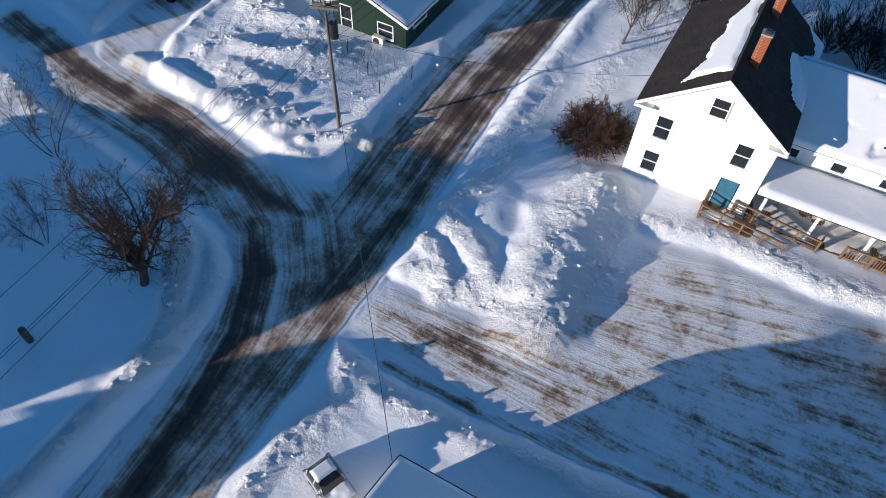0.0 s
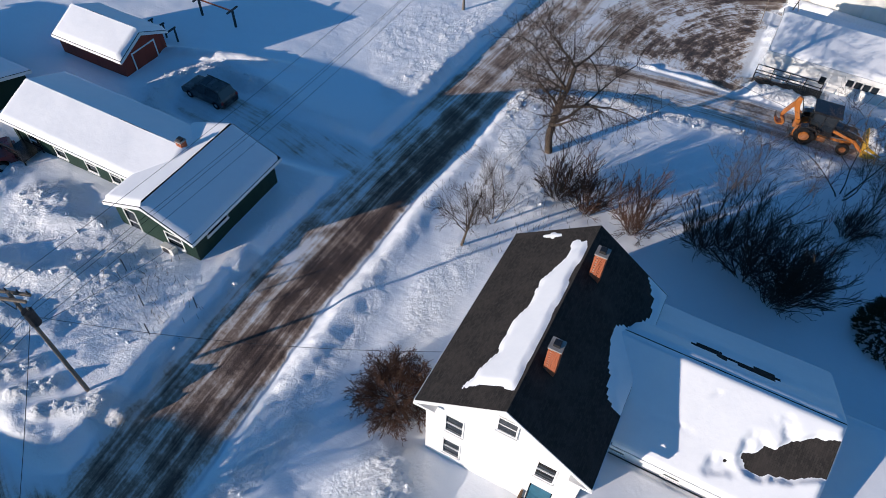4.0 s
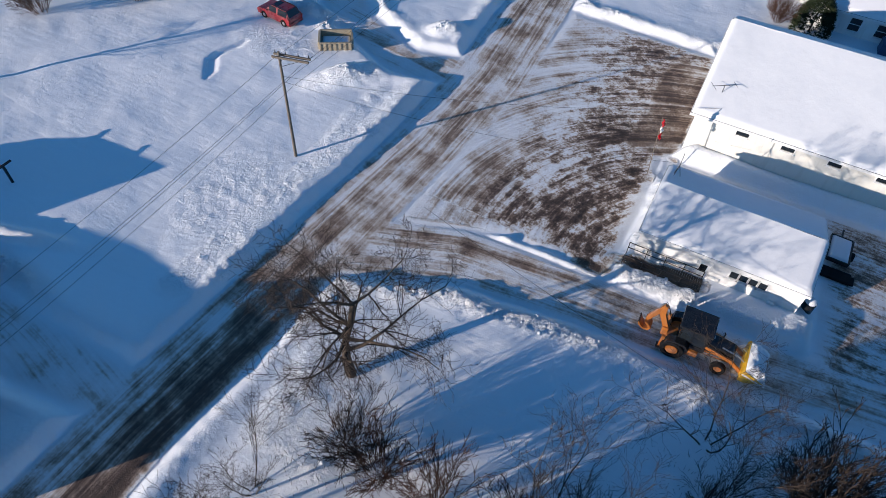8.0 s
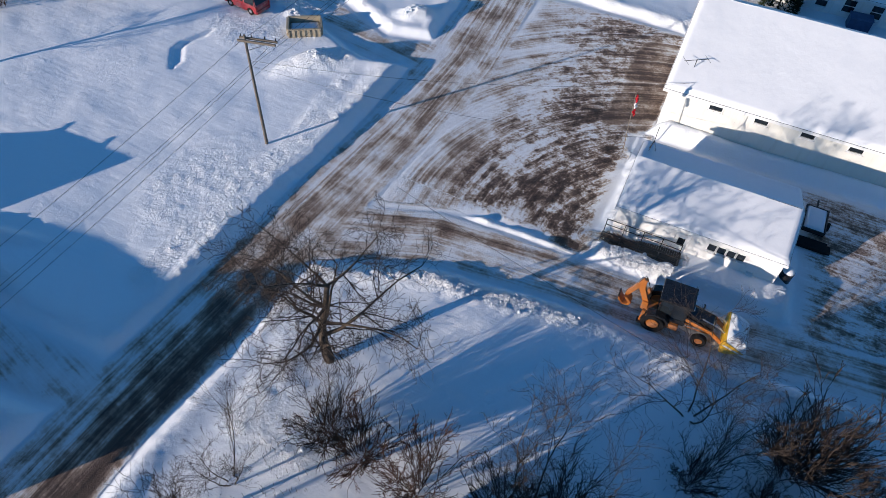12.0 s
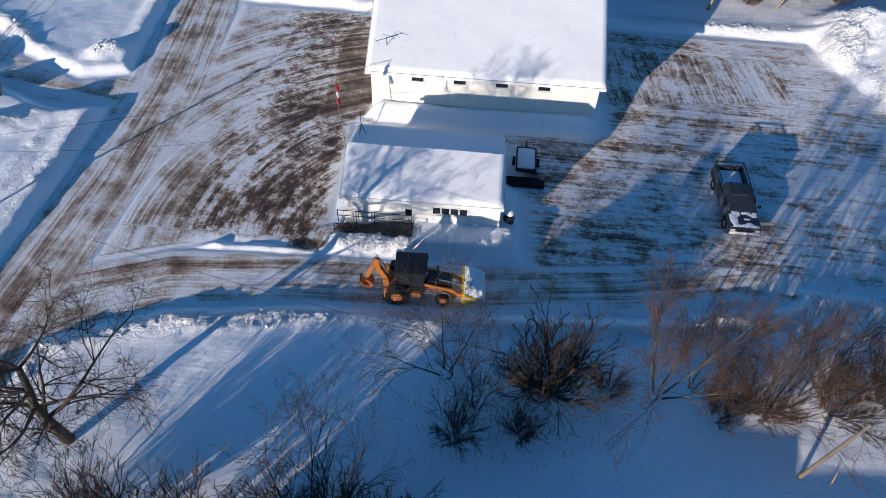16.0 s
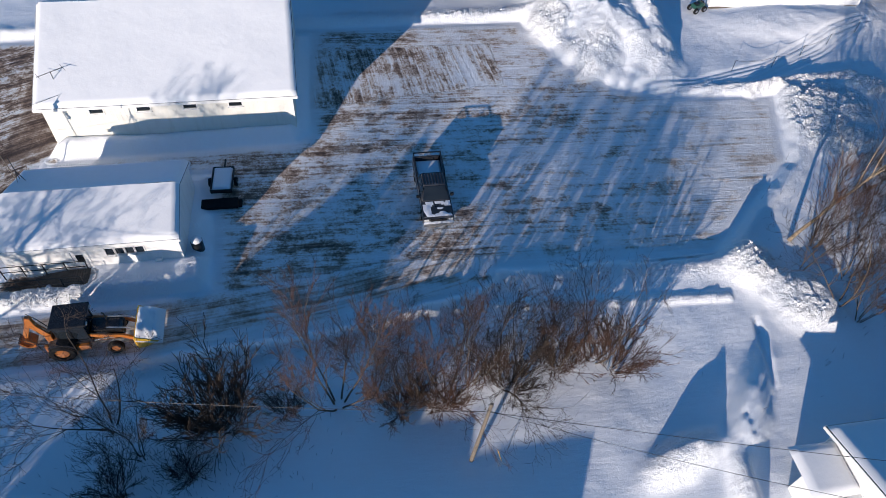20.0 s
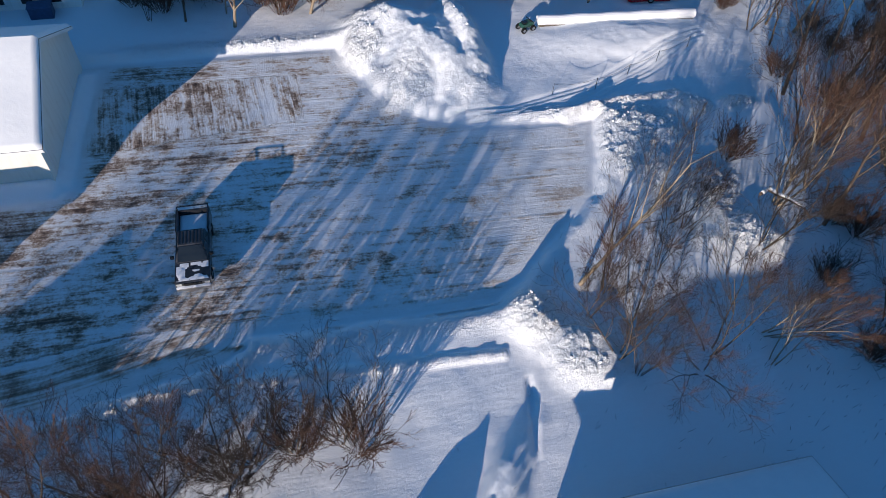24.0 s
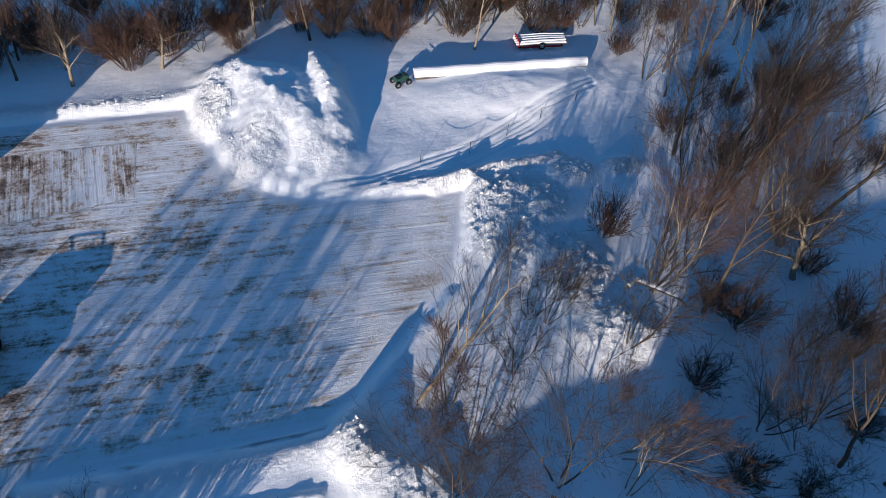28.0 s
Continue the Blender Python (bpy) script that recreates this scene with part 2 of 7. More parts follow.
def prism(points, y0, y1, axis="y", bevel=0.0):
    """A solid from an outline in the (x, z) plane, drawn out along y (or in (y, z) along x, or in (x, y) along z)."""
    bm = bmesh.new()
    place = {"y": lambda u, w, d: (u, d, w), "x": lambda u, w, d: (d, u, w), "z": lambda u, w, d: (u, w, d)}[axis]
    a = [bm.verts.new(place(u, w, y0)) for u, w in points]
    b = [bm.verts.new(place(u, w, y1)) for u, w in points]
    n = len(points)
    bm.faces.new(a)
    bm.faces.new(b[::-1])
    for i in range(n):
        bm.faces.new((a[i], b[i], b[(i + 1) % n], a[(i + 1) % n]))
    bmesh.ops.recalc_face_normals(bm, faces=bm.faces[:])
    if bevel:
        bmesh.ops.bevel(bm, geom=bm.edges[:], offset=bevel, segments=2, affect="EDGES", profile=0.6)
    return bm


def tubes(segs, sides=5):
    """Vertices and faces of tapered tubes, one for each row p0, p1, r0, r1."""
    s = np.array(segs, float)
    p0, p1, r0, r1 = s[:, 0:3], s[:, 3:6], s[:, 6], s[:, 7]
    d = p1 - p0
    d /= np.maximum(np.linalg.norm(d, axis=1, keepdims=True), 1e-9)
    ref = np.where(np.abs(d[:, 2:3]) < 0.9, [[0, 0, 1.0]], [[1.0, 0, 0]])
    u = np.cross(d, ref)
    u /= np.linalg.norm(u, axis=1, keepdims=True)
    w = np.cross(d, u)
    ang = np.arange(sides) * 2 * np.pi / sides
    ring = np.cos(ang)[None, :, None] * u[:, None] + np.sin(ang)[None, :, None] * w[:, None]
    v = np.concatenate([p0[:, None] + ring * r0[:, None, None], p1[:, None] + ring * r1[:, None, None]], 1)
    n = len(s)
    base = (np.arange(n) * 2 * sides)[:, None, None]
    k = np.arange(sides)
    f = np.stack([k, k + sides, (k + 1) % sides + sides, (k + 1) % sides], 1)[None] + base
    return v.reshape(-1, 3), f.reshape(-1, 4)


def mesh_of(name, verts, faces, smooth=False):
    me = bpy.data.meshes.new(name)
    n, m = len(verts), len(faces)
    k = faces.shape[1]
    me.vertices.add(n)
    me.vertices.foreach_set("co", np.asarray(verts, np.float32).ravel())
    me.loops.add(m * k)
    me.loops.foreach_set("vertex_index", np.asarray(faces, np.int32).ravel())
    me.polygons.add(m)
    me.polygons.foreach_set("loop_start", np.arange(0, m * k, k, dtype=np.int32))
    if smooth:
        me.polygons.foreach_set("use_smooth", np.ones(m, bool))
    me.update(calc_edges=True)
    me.validate()
    return me


def pipe(pts, radii, sides=8):
    """One closed tube through some points."""
    pts = [Vector(p) for p in pts]
    bm = bmesh.new()
    rings = []
    for i, p in enumerate(pts):
        d = (pts[min(i + 1, len(pts) - 1)] - pts[max(i - 1, 0)]).normalized()
        u = d.cross(Vector((0, 0, 1)) if abs(d.z) < 0.9 else Vector((1, 0, 0))).normalized()
        w = d.cross(u)
        rings.append([bm.verts.new(p + (u * math.cos(2 * math.pi * k / sides) + w * math.sin(2 * math.pi * k / sides)) * radii[i]) for k in range(sides)])
    for a, b in zip(rings, rings[1:]):
        for k in range(sides):
            bm.faces.new((a[k], b[k], b[(k + 1) % sides], a[(k + 1) % sides]))
    bm.faces.new(rings[0])
    bm.faces.new(rings[-1][::-1])
    bmesh.ops.recalc_face_normals(bm, faces=bm.faces[:])
    return bm


def rod(name, pts, radius, material, parent=None, label="", sides=8, taper=1.0):
    n = len(pts) - 1
    return part(name, pipe(pts, [radius * (1 + (taper - 1) * i / n) for i in range(n + 1)], sides), material, parent, label)


# ---- smooth noise on arrays ----


def lattice(x, y, seed):
    xi, yi = np.floor(x).astype(np.int64), np.floor(y).astype(np.int64)
    fx, fy = x - xi, y - yi
    fx, fy = fx * fx * (3 - 2 * fx), fy * fy * (3 - 2 * fy)

    def rnd(a, b):
        h = (a * 374761393 + b * 668265263 + seed * 982451653) & 0x7FFFFFFF
        h = ((h ^ (h >> 13)) * 1274126177) & 0x7FFFFFFF
        return ((h ^ (h >> 16)) & 0xFFFF) / 65535.0

    return (rnd(xi, yi) * (1 - fx) + rnd(xi + 1, yi) * fx) * (1 - fy) + (rnd(xi, yi + 1) * (1 - fx) + rnd(xi + 1, yi + 1) * fx) * fy


def fbm(x, y, size, octaves=4, seed=1, gain=0.5):
    """About -0.5 to 0.5."""
    total, amp, norm = 0.0, 1.0, 0.0
    for o in range(octaves):
        total = total + amp * (lattice(x / size * 2 ** o + 17.3 * o, y / size * 2 ** o + 9.1 * o, seed + o) - 0.5)
        norm += amp
        amp *= gain
    return total / norm


def smooth(e0, e1, v):
    t = np.clip((v - e0) / (e1 - e0), 0, 1)
    return t * t * (3 - 2 * t)


# ---- the ground: one sheet ----
MAIN_ROAD = [(-13.7, -40, 2.5), (-13.7, 0, 2.5), (-13.7, 8, 2.5), (-13.8, 16, 2.7), (-14.3, 24, 2.8), (-14.5, 32, 2.7), (-14.1, 42, 2.5), (-13.0, 54, 2.4), (-11.6, 68, 2.7),
             (-11.2, 78, 3.0), (-12.2, 92, 3.0), (-13.5, 120, 3.0)]
WEST_STREET = [(-75, 27.5, 2.2), (-43, 21.2, 2.3), (-35, 19.2, 2.5), (-28, 18.3, 2.5), (-22, 16.9, 2.3), (-17, 15.8, 2.6), (-14, 15, 3.0)]
# the way of the wheels round the bend, and the wet dark tar inside it
BEND = [(-46, 22, 0), (-35, 19.2, 0), (-28, 18.3, 0), (-22, 16.7, 0), (-18.6, 14.9, 0), (-16.6, 12.6, 0), (-15.2, 9.8, 0), (-14.4, 6.0, 0), (-13.9, 0, 0), (-13.8, -30, 0)]
WET = [[(-44, 21.4, 0.7), (-35, 19.6, 0.8), (-28, 18.8, 1.0), (-23.5, 17.9, 1.1), (-19, 17.0, 0.8), (-16.4, 17.4, 0.3)], [(-19.0, 15.4, 0.4), (-16.4, 13.0, 0.7), (-15.2, 10.0, 0.8), (-14.4, 6.5, 0.9), (-13.9, 1.0, 0.9), (-13.8, -20, 0.9)]]
JUNCTION = [(-33.4, 16.3), (-25.3, 15.6), (-20.5, 14.4), (-17.9, 12.8), (-16.7, 10.6), (-16.2, 7.2), (-13, 6), (-11.4, 12), (-11.5, 20), (-15.2, 22.5), (-16.2, 20.2), (-18.2, 19.2), (-23.2, 20.0), (-28.1, 21.3), (-33.6, 21.0)]
SIDE_STREET = [(-12, 57.5, 2.6), (-5, 60.3, 2.3), (3, 61.0, 2.0), (12, 61.2, 1.9), (22, 62.3, 2.3), (30, 64, 2.5)]
HOUSE_LOT = [(-11, 11.9), (-7.4, 11.4), (-2.2, 11.6), (2, 12.0), (12, 13.0), (40, 15), (40, 27.5), (14, 26.2), (8, 25.4), (3, 25.6), (-1, 24.8), (-1.6, 21.5), (-3.2, 17.6), (-7, 16.2), (-11, 16)]
CORNER_LOT = [(-10, 60), (-3, 63.2), (3.2, 63.2), (3.8, 66), (3.8, 76), (4.6, 77), (4.5, 90.6), (-9, 91.0), (-9.5, 75)]
REAR_LOT = [(15.6, 62), (26, 63.3), (40, 62.8), (46.8, 62.6), (50.5, 66), (56, 70.5), (59, 78.3), (50, 79), (46, 80.5), (43, 83.5), (40.5, 90.8), (4, 91.3), (4, 90), (22, 90), (21.5, 77), (20.5, 76.3), (15.2, 76.1), (4, 75.9), (4, 73.6), (15, 73.3)]
GREEN_DRIVE = [(-16, 43.4, 1.6), (-22, 43.0, 1.9), (-29, 43.2, 2.3)]
RED_DRIVE = [(-33, 19.5, 2.0), (-36, 24, 2.3), (-37, 30, 2.4)]
BOX_DRIVE = [(-13, 77.5, 2.0), (-18, 76.2, 1.9), (-24, 79, 1.8), (-28, 82, 2.0)]


def to_line(x, y, line):
    """Distance to a line that has its own half width at each corner; below 0 inside."""
    best = np.full(x.shape, 1e9)
    for (ax, ay, aw), (bx, by, bw) in zip(line, line[1:]):
        dx, dy = bx - ax, by - ay
        t = np.clip(((x - ax) * dx + (y - ay) * dy) / (dx * dx + dy * dy), 0, 1)
        best = np.minimum(best, np.hypot(x - ax - t * dx, y - ay - t * dy) - (aw + t * (bw - aw)))
    return best


def follow(x, y, line):
    """Offset to the side of a line and way along it."""
    best, lane, run, total = np.full(x.shape, 1e9), np.zeros(x.shape), np.zeros(x.shape), 0.0
    for (ax, ay, _), (bx, by, _) in zip(line, line[1:]):
        dx, dy = bx - ax, by - ay
        size = math.hypot(dx, dy)
        raw = ((x - ax) * dx + (y - ay) * dy) / (size * size)
        t = np.clip(raw, 0, 1)
        d = np.hypot(x - ax - t * dx, y - ay - t * dy)
        near = d < best
        lane = np.where(near, d * np.sign((x - ax) * dy - (y - ay) * dx), lane)
        run = np.where(near, total + t * size, run)
        best = np.minimum(best, d)
        total += size
    return lane, run


def to_area(x, y, poly):
    best, inside = np.full(x.shape, 1e9), np.zeros(x.shape, bool)
    for (ax, ay), (bx, by) in zip(poly, poly[1:] + poly[:1]):
        dx, dy = bx - ax, by - ay
        t = np.clip(((x - ax) * dx + (y - ay) * dy) / (dx * dx + dy * dy), 0, 1)
        best = np.minimum(best, np.hypot(x - ax - t * dx, y - ay - t * dy))
        cross = ((ay > y) != (by > y)) & (x < ax + (y - ay) * dx / (dy if dy else 1e-9))
        inside ^= cross
    return np.where(inside, -best, best)


# heaps of cleared snow: centre, half sizes, turn in degrees, height, roughness
HEAPS = [
    (-5.6, 46.6, 2.0, 2.6, 0, 0.06, 0.3), (-8.0, 48.0, 1.0, 3.4, 0, 0.08, 0.42), (-7.0, 37.5, 1.2, 4.0, 0, 0.06, 0.3), (-17.0, 66.0, 0.9, 6.0, 4, 0.06, 0.3), (-8.6, 52.5, 1.0, 3.0, -8, 0.08, 0.4), (-9.8, 30.0, 0.8, 6.0, 0, 0.08, 0.34),
    (-27.5, 25.8, 3.2, 1.6, 20, 0.3, 0.5), (-29.6, 30.8, 2.4, 1.5, 0, 0.35, 0.65), (-24.0, 28.4, 2.2, 1.2, 30, 0.25, 0.35), (-26.8, 24.2, 1.6, 1.0, 10, 0.3, 0.7), (-26.5, 27.0, 6.0, 4.6, 15, 0.08, 0.5), (-20.0, 27.0, 2.6, 4.0, 0, 0.05, 0.3), (-19.5, 57.0, 3.5, 4.0, 0, 0.05, 0.28), (-27.0, 72.5, 3.5, 2.2, 0, 0.06, 0.3), (-17.2, 23.1, 1.1, 0.9, 20, 0.4, 0.8),
    (47.5, 89.2, 3.6, 5.0, 12, 2.4, 0.3), (44.0, 92.4, 2.4, 2.4, 0, 1.3, 0.55), (49.8, 83.6, 2.2, 2.8, 10, 1.0, 0.35), (51.2, 92.0, 1.4, 3.8, 5, 1.7, 0.45), (45.2, 84.2, 2.2, 2.6, 10, 0.8, 0.6), (42.6, 89.0, 1.6, 1.8, 0, 0.7, 0.9), (51.4, 87.4, 1.1, 2.6, 0, 0.9, 0.4),
    (62.4, 76.2, 3.0, 3.0, 12, 0.7, 1.0), (60.2, 72.6, 2.0, 2.2, 0, 0.4, 1.0), (63.6, 69.6, 2.2, 3.0, -10, 0.6, 1.0), (64.8, 64.8, 2.2, 1.9, 0, 0.8, 0.8), (67.0, 78.2, 1.8, 1.3, 0, 0.7, 0.9), (71.0, 78.2, 1.7, 0.8, 0, 0.5, 0.9),
    (48.4, 61.2, 1.5, 1.9, 0, 1.0, 0.75), (50.8, 58.2, 1.7, 1.9, 0, 0.9, 0.6), (66.0, 88.5, 8.0, 3.0, -2, 0.75, 0.05),
    (-20.3, 71.6, 1.2, 2.6, -42, 0.9, 0.6), (43.9, 52.0, 0.9, 3.2, -35, 1.0, 0.1), (39.5, 50.0, 2.2, 0.9, 20, 1.0, 0.4), (41.6, 47.5, 0.6, 2.0, -10, 0.9, 0.35), (-30.5, 47.4, 5.2, 0.6, 18, 0.5, 0.4),
    (-27.5, 78.0, 3.0, 0.7, 8, 0.6, 0.7), (-17.0, 81.5, 1.6, 1.0, 40, 0.7, 0.6), (-9.2, 8.6, 1.0, 2.6, -4, 0.06, 0.5),
]

# crests that the plough and the loader left: corners, half width, height, roughness
RIDGES = [
    ([(-10.6, 20.6), (-9.3, 20.0), (-7.9, 19.4), (-6.3, 18.0)], 1.0, 0.42, 0.5), ([(-11.4, 18.6), (-10.2, 18.6), (-8.6, 17.6), (-8.2, 16.3)], 0.8, 0.26, 0.6), ([(-6.3, 23.4), (-5.4, 21.4), (-5.0, 18.2)], 1.1, 0.3, 0.35), ([(-8.6, 23.5), (-8.0, 21.2)], 1.4, 0.25, 0.05),
    ([(-3.6, 17.2), (-4.2, 20.5), (-4.1, 23.6), (-3.8, 26.2)], 2.3, 0.95, 0.55), ([(-2.9, 17.6), (-2.6, 19.6), (-2.0, 21.8)], 1.3, 0.22, 0.7), ([(-11.0, 20.5), (-9.8, 23.0), (-9.2, 26.5)], 0.9, 0.12, 0.5), ([(-8.6, 16.4), (-5.6, 16.9), (-3.4, 16.8)], 0.6, 0.08, 0.7),
    ([(-34.0, 22.4), (-31.2, 22.3), (-28.0, 21.6)], 0.9, 0.55, 0.3), ([(-18.0, 50), (-17.4, 58), (-15.9, 66), (-15.3, 73)], 1.3, 0.08, 0.34), ([(-26.6, 21.6), (-25.4, 22.9)], 0.75, 0.5, 0.8), ([(-24.9, 21.7), (-23.6, 23.2)], 0.75, 0.55, 0.8), ([(-23.1, 21.8), (-22.0, 23.1)], 0.7, 0.5, 0.8), ([(-21.5, 21.6), (-20.4, 22.8)], 0.7, 0.45, 0.8), ([(-19.9, 21.4), (-18.6, 22.4)], 0.65, 0.4, 0.8),
    ([(-28.4, 26.2), (-25.6, 26.8), (-24.6, 27.8)], 0.9, 0.5, 0.6), ([(-28.6, 30.0), (-26.2, 31.2)], 0.9, 0.45, 0.6), ([(-25.5, 24.2), (-23.0, 24.8)], 0.8, 0.35, 0.5), ([(-30.4, 25.0), (-28.8, 27.2)], 0.7, 0.4, 0.6),
    ([(-17.2, 33.6), (-16.9, 30.2), (-17.1, 26.4), (-16.6, 23.4)], 0.6, 0.3, 0.45),
    ([(-20.4, 12.0), (-19.3, 10.5), (-17.9, 8.6), (-17.3, 7.4), (-17.6, 5.0), (-17.8, -4)], 0.9, 0.42, 0.9), ([(-18.0, 8.0), (-19.4, 4.8), (-21.4, 3.2)], 1.1, 0.3, 0.2), ([(-26.0, 14.4), (-22.6, 13.6), (-20.4, 12.2)], 0.6, 0.25, 0.4),
    ([(-9.2, 10.6), (-7.5, 10.1), (-2.5, 10.2), (3.3, 10.6), (14, 11.6)], 0.9, 0.12, 0.1), ([(-9.6, 10.6), (-9.5, 8.8), (-10.0, 6.6), (-9.9, 3.0)], 0.7, 0.16, 0.6),
    ([(24, 60.3), (35, 59.9), (46, 59.2)], 0.4, 0.22, 0.35), ([(57.0, 78.9), (60.5, 79.6), (66.6, 79.9)], 0.9, 0.5, 0.9),
]

# sled and wheel tracks pressed into the deep snow
TRACKS = [[(46, 79.6, 0), (53, 80.2, 0), (60, 82.0, 0), (68, 86.2, 0), (73, 88.2, 0)], [(50, 79.3, 0), (58, 80.0, 0), (66, 83.6, 0), (72, 87.4, 0)], [(43.2, 51.0, 0), (46.0, 53.5, 0), (47.0, 57.0, 0)],
          [(-30, 71.0, 0), (-31, 68.5, 0), (-29.5, 66.5, 0)]]


def blocks_of_snow(x, y, size, seed):
    """Broken lumps: each cell of a jittered lattice holds one turned, blunt-edged clod. 0 to 1."""
    best = np.zeros(x.shape)
    gx_, gy_ = np.floor(x / size), np.floor(y / size)
    for dx in (-1, 0, 1):
        for dy in (-1, 0, 1):
            cx, cy = gx_ + dx, gy_ + dy
            r = [lattice(cx, cy, seed + k) for k in range(4)]
            u, w = x / size - cx - r[0], y / size - cy - r[1]
            c, s_ = np.cos(6.3 * r[2]), np.sin(6.3 * r[2])
            a, b = np.abs(u * c + w * s_), np.abs(w * c - u * s_) * (1 + 0.8 * r[3])
            far = 0.6 * np.maximum(a, b) + 0.5 * np.hypot(a, b)
            best = np.maximum(best, np.clip((0.30 + 0.35 * r[3] - far) * 4.5, 0, 1) * (0.35 + 0.65 * r[2]))
    return best


def surface(x, y):
    """Height, dirt, streak direction and looseness of the ground at x, y."""
    main, west, side = to_line(x, y, MAIN_ROAD), to_line(x, y, WEST_STREET), to_line(x, y, SIDE_STREET)
    west = np.minimum(west, to_area(x, y, JUNCTION))
    lot_h, lot_c, lot_r = to_area(x, y, HOUSE_LOT), to_area(x, y, CORNER_LOT), to_area(x, y, REAR_LOT)
    drives = np.minimum(np.minimum(to_line(x, y, GREEN_DRIVE), to_line(x, y, RED_DRIVE)), to_line(x, y, BOX_DRIVE))
    roads = np.minimum(np.minimum(main, west), side)
    lots = np.minimum(np.minimum(lot_h, lot_c), lot_r)
    wob = 0.45 * fbm(x, y, 2.6, 4, 5) + 0.25 * fbm(x, y, 0.7, 2, 6)
    d = np.minimum(np.minimum(roads, lots), drives) + wob
    deep = 0.38 + 0.28 * fbm(x, y, 14, 3, 8)
    chunk = fbm(x, y, 1.1, 4, 11, 0.62)
    wave, ripple = fbm(x, y, 2.5, 4, 31), fbm(x, y, 0.6, 2, 37)
    h = deep * smooth(-0.08, 0.9, d)
    near = np.exp(-((d - 0.95) / 0.7) ** 2)
    rough_bank = smooth(-0.12, 0.3, fbm(x, y, 9, 2, 16))
    bank = np.clip(0.10 + 0.45 * fbm(x, y, 6, 2, 15), 0.0, 1) * near * np.where(lot_h < roads, 0.15, 1.0)
    h = h + bank * (1 + 1.2 * rough_bank * chunk)
    loose = near * (0.15 + 0.55 * rough_bank + 0.35 * (lot_h < roads)) * smooth(-0.2, 0.3, d)
    h = h + 0.2 * fbm(x, y, 3.5, 3, 21) * smooth(0.3, 2.5, d)
    for cx, cy, rx, ry, turn, top, rough in HEAPS:
        reach = 2.1 * max(rx, ry)
        k = np.nonzero((np.abs(x - cx) < reach) & (np.abs(y - cy) < reach))
        c, s = math.cos(radians(turn)), math.sin(radians(turn))
        u, w = ((x[k] - cx) * c + (y[k] - cy) * s) / rx, (-(x[k] - cx) * s + (y[k] - cy) * c) / ry
        q = np.exp(-((u * u + w * w) * (1 + 0.9 * wave[k])) ** 1.5)
        h[k] += top * q * (1 + 0.55 * wave[k] + 0.35 * rough * chunk[k] + 0.12 * rough * ripple[k])
        loose[k] = np.maximum(loose[k], np.clip(q * 1.5, 0, 1) * rough * (0.75 + 0.9 * chunk[k]))
    for line, width, top, rough in RIDGES:
        lo, hi = np.min(line, axis=0) - 2.5 * width, np.max(line, axis=0) + 2.5 * width
        k = np.nonzero((x > lo[0]) & (x < hi[0]) & (y > lo[1]) & (y < hi[1]))
        r_ = np.abs(to_line(x[k], y[k], [(px, py, 0) for px, py in line])) / width + 0.6 * wave[k] + 0.2 * chunk[k]
        q = smooth(1.15, 0.0, r_)
        h[k] += 0.75 * top * q * (1 + 0.5 * wave[k] + 0.3 * rough * chunk[k])
        loose[k] = np.maximum(loose[k], np.clip(1.5 * q, 0, 1) * rough * (0.8 + 0.7 * chunk[k]))
    # deep smooth snow before the hut, and the shovelled strip by its ramp
    shelf = to_area(x, y, [(8.9, 63.9), (15.0, 63.7), (15.1, 65.75), (8.9, 65.75)])
    h = h + (0.75 + 0.1 * fbm(x, y, 2.0, 2, 51) - h) * smooth(0.35, -0.25, shelf)
    strip = to_area(x, y, [(4.2, 63.4), (8.8, 63.4), (8.8, 64.2), (4.2, 64.2)])
    h = h + (0.35 + 0.3 * chunk) * smooth(0.3, -0.2, strip)
    loose = np.maximum(loose, 0.8 * smooth(0.3, -0.2, strip))
    band = to_area(x, y, [(4.6, 76.2), (20.6, 76.4), (20.6, 77.3), (4.6, 77.3)])
    h = h + 0.45 * smooth(0.5, -0.4, band)
    loose = np.clip(loose, 0, 1)
    k = np.nonzero(loose > 0.04)
    xx, yy = x[k] + 0.25 * ripple[k], y[k] + 0.25 * chunk[k]
    h[k] += loose[k] * (0.16 * blocks_of_snow(xx, yy, 0.95, 43) + 0.14 * blocks_of_snow(xx, yy, 0.46, 53) + 0.12 * ripple[k] + 0.14 * chunk[k])
    flat = smooth(0.0, -0.5, d)
    h = h + flat * 0.05 * fbm(x, y, 1.5, 3, 41)
    for line in TRACKS:
        for off in (-0.45, 0.0, 0.5):
            t_ = np.abs(to_line(x, y + off, line))
            h = h - 0.13 * np.exp(-(t_ / 0.16) ** 2) * smooth(-0.2, 0.4, d)
    # how much sand, ice and tar shows
    lane_m, run_m = follow(x, y, MAIN_ROAD)
    sway = 0.5 * fbm(run_m, 0 * run_m, 9, 2, 71)
    worn = smooth(58, 48, y)
    crown_ = np.exp(-((lane_m - 0.3 - 0.75 * worn * smooth(12, 22, y) + sway) / (1.9 - 0.2 * worn)) ** 2)
    dirt = np.zeros_like(x)
    dirt = np.maximum(dirt, (0.34 + 0.1 * smooth(30, 20, y) + (0.14 + 0.24 * worn * smooth(20, 30, y)) * crown_) * smooth(0.4, -0.5, main))
    dirt = np.maximum(dirt, 0.47 * smooth(0.1, -1.1, west) * smooth(-46, -30, x))
    dirt = np.maximum(dirt, 0.42 * smooth(0.4, -1.0, side))
    dirt = np.maximum(dirt, 0.37 * smooth(0.3, -2.5, lot_h) * smooth(18, -2, x))
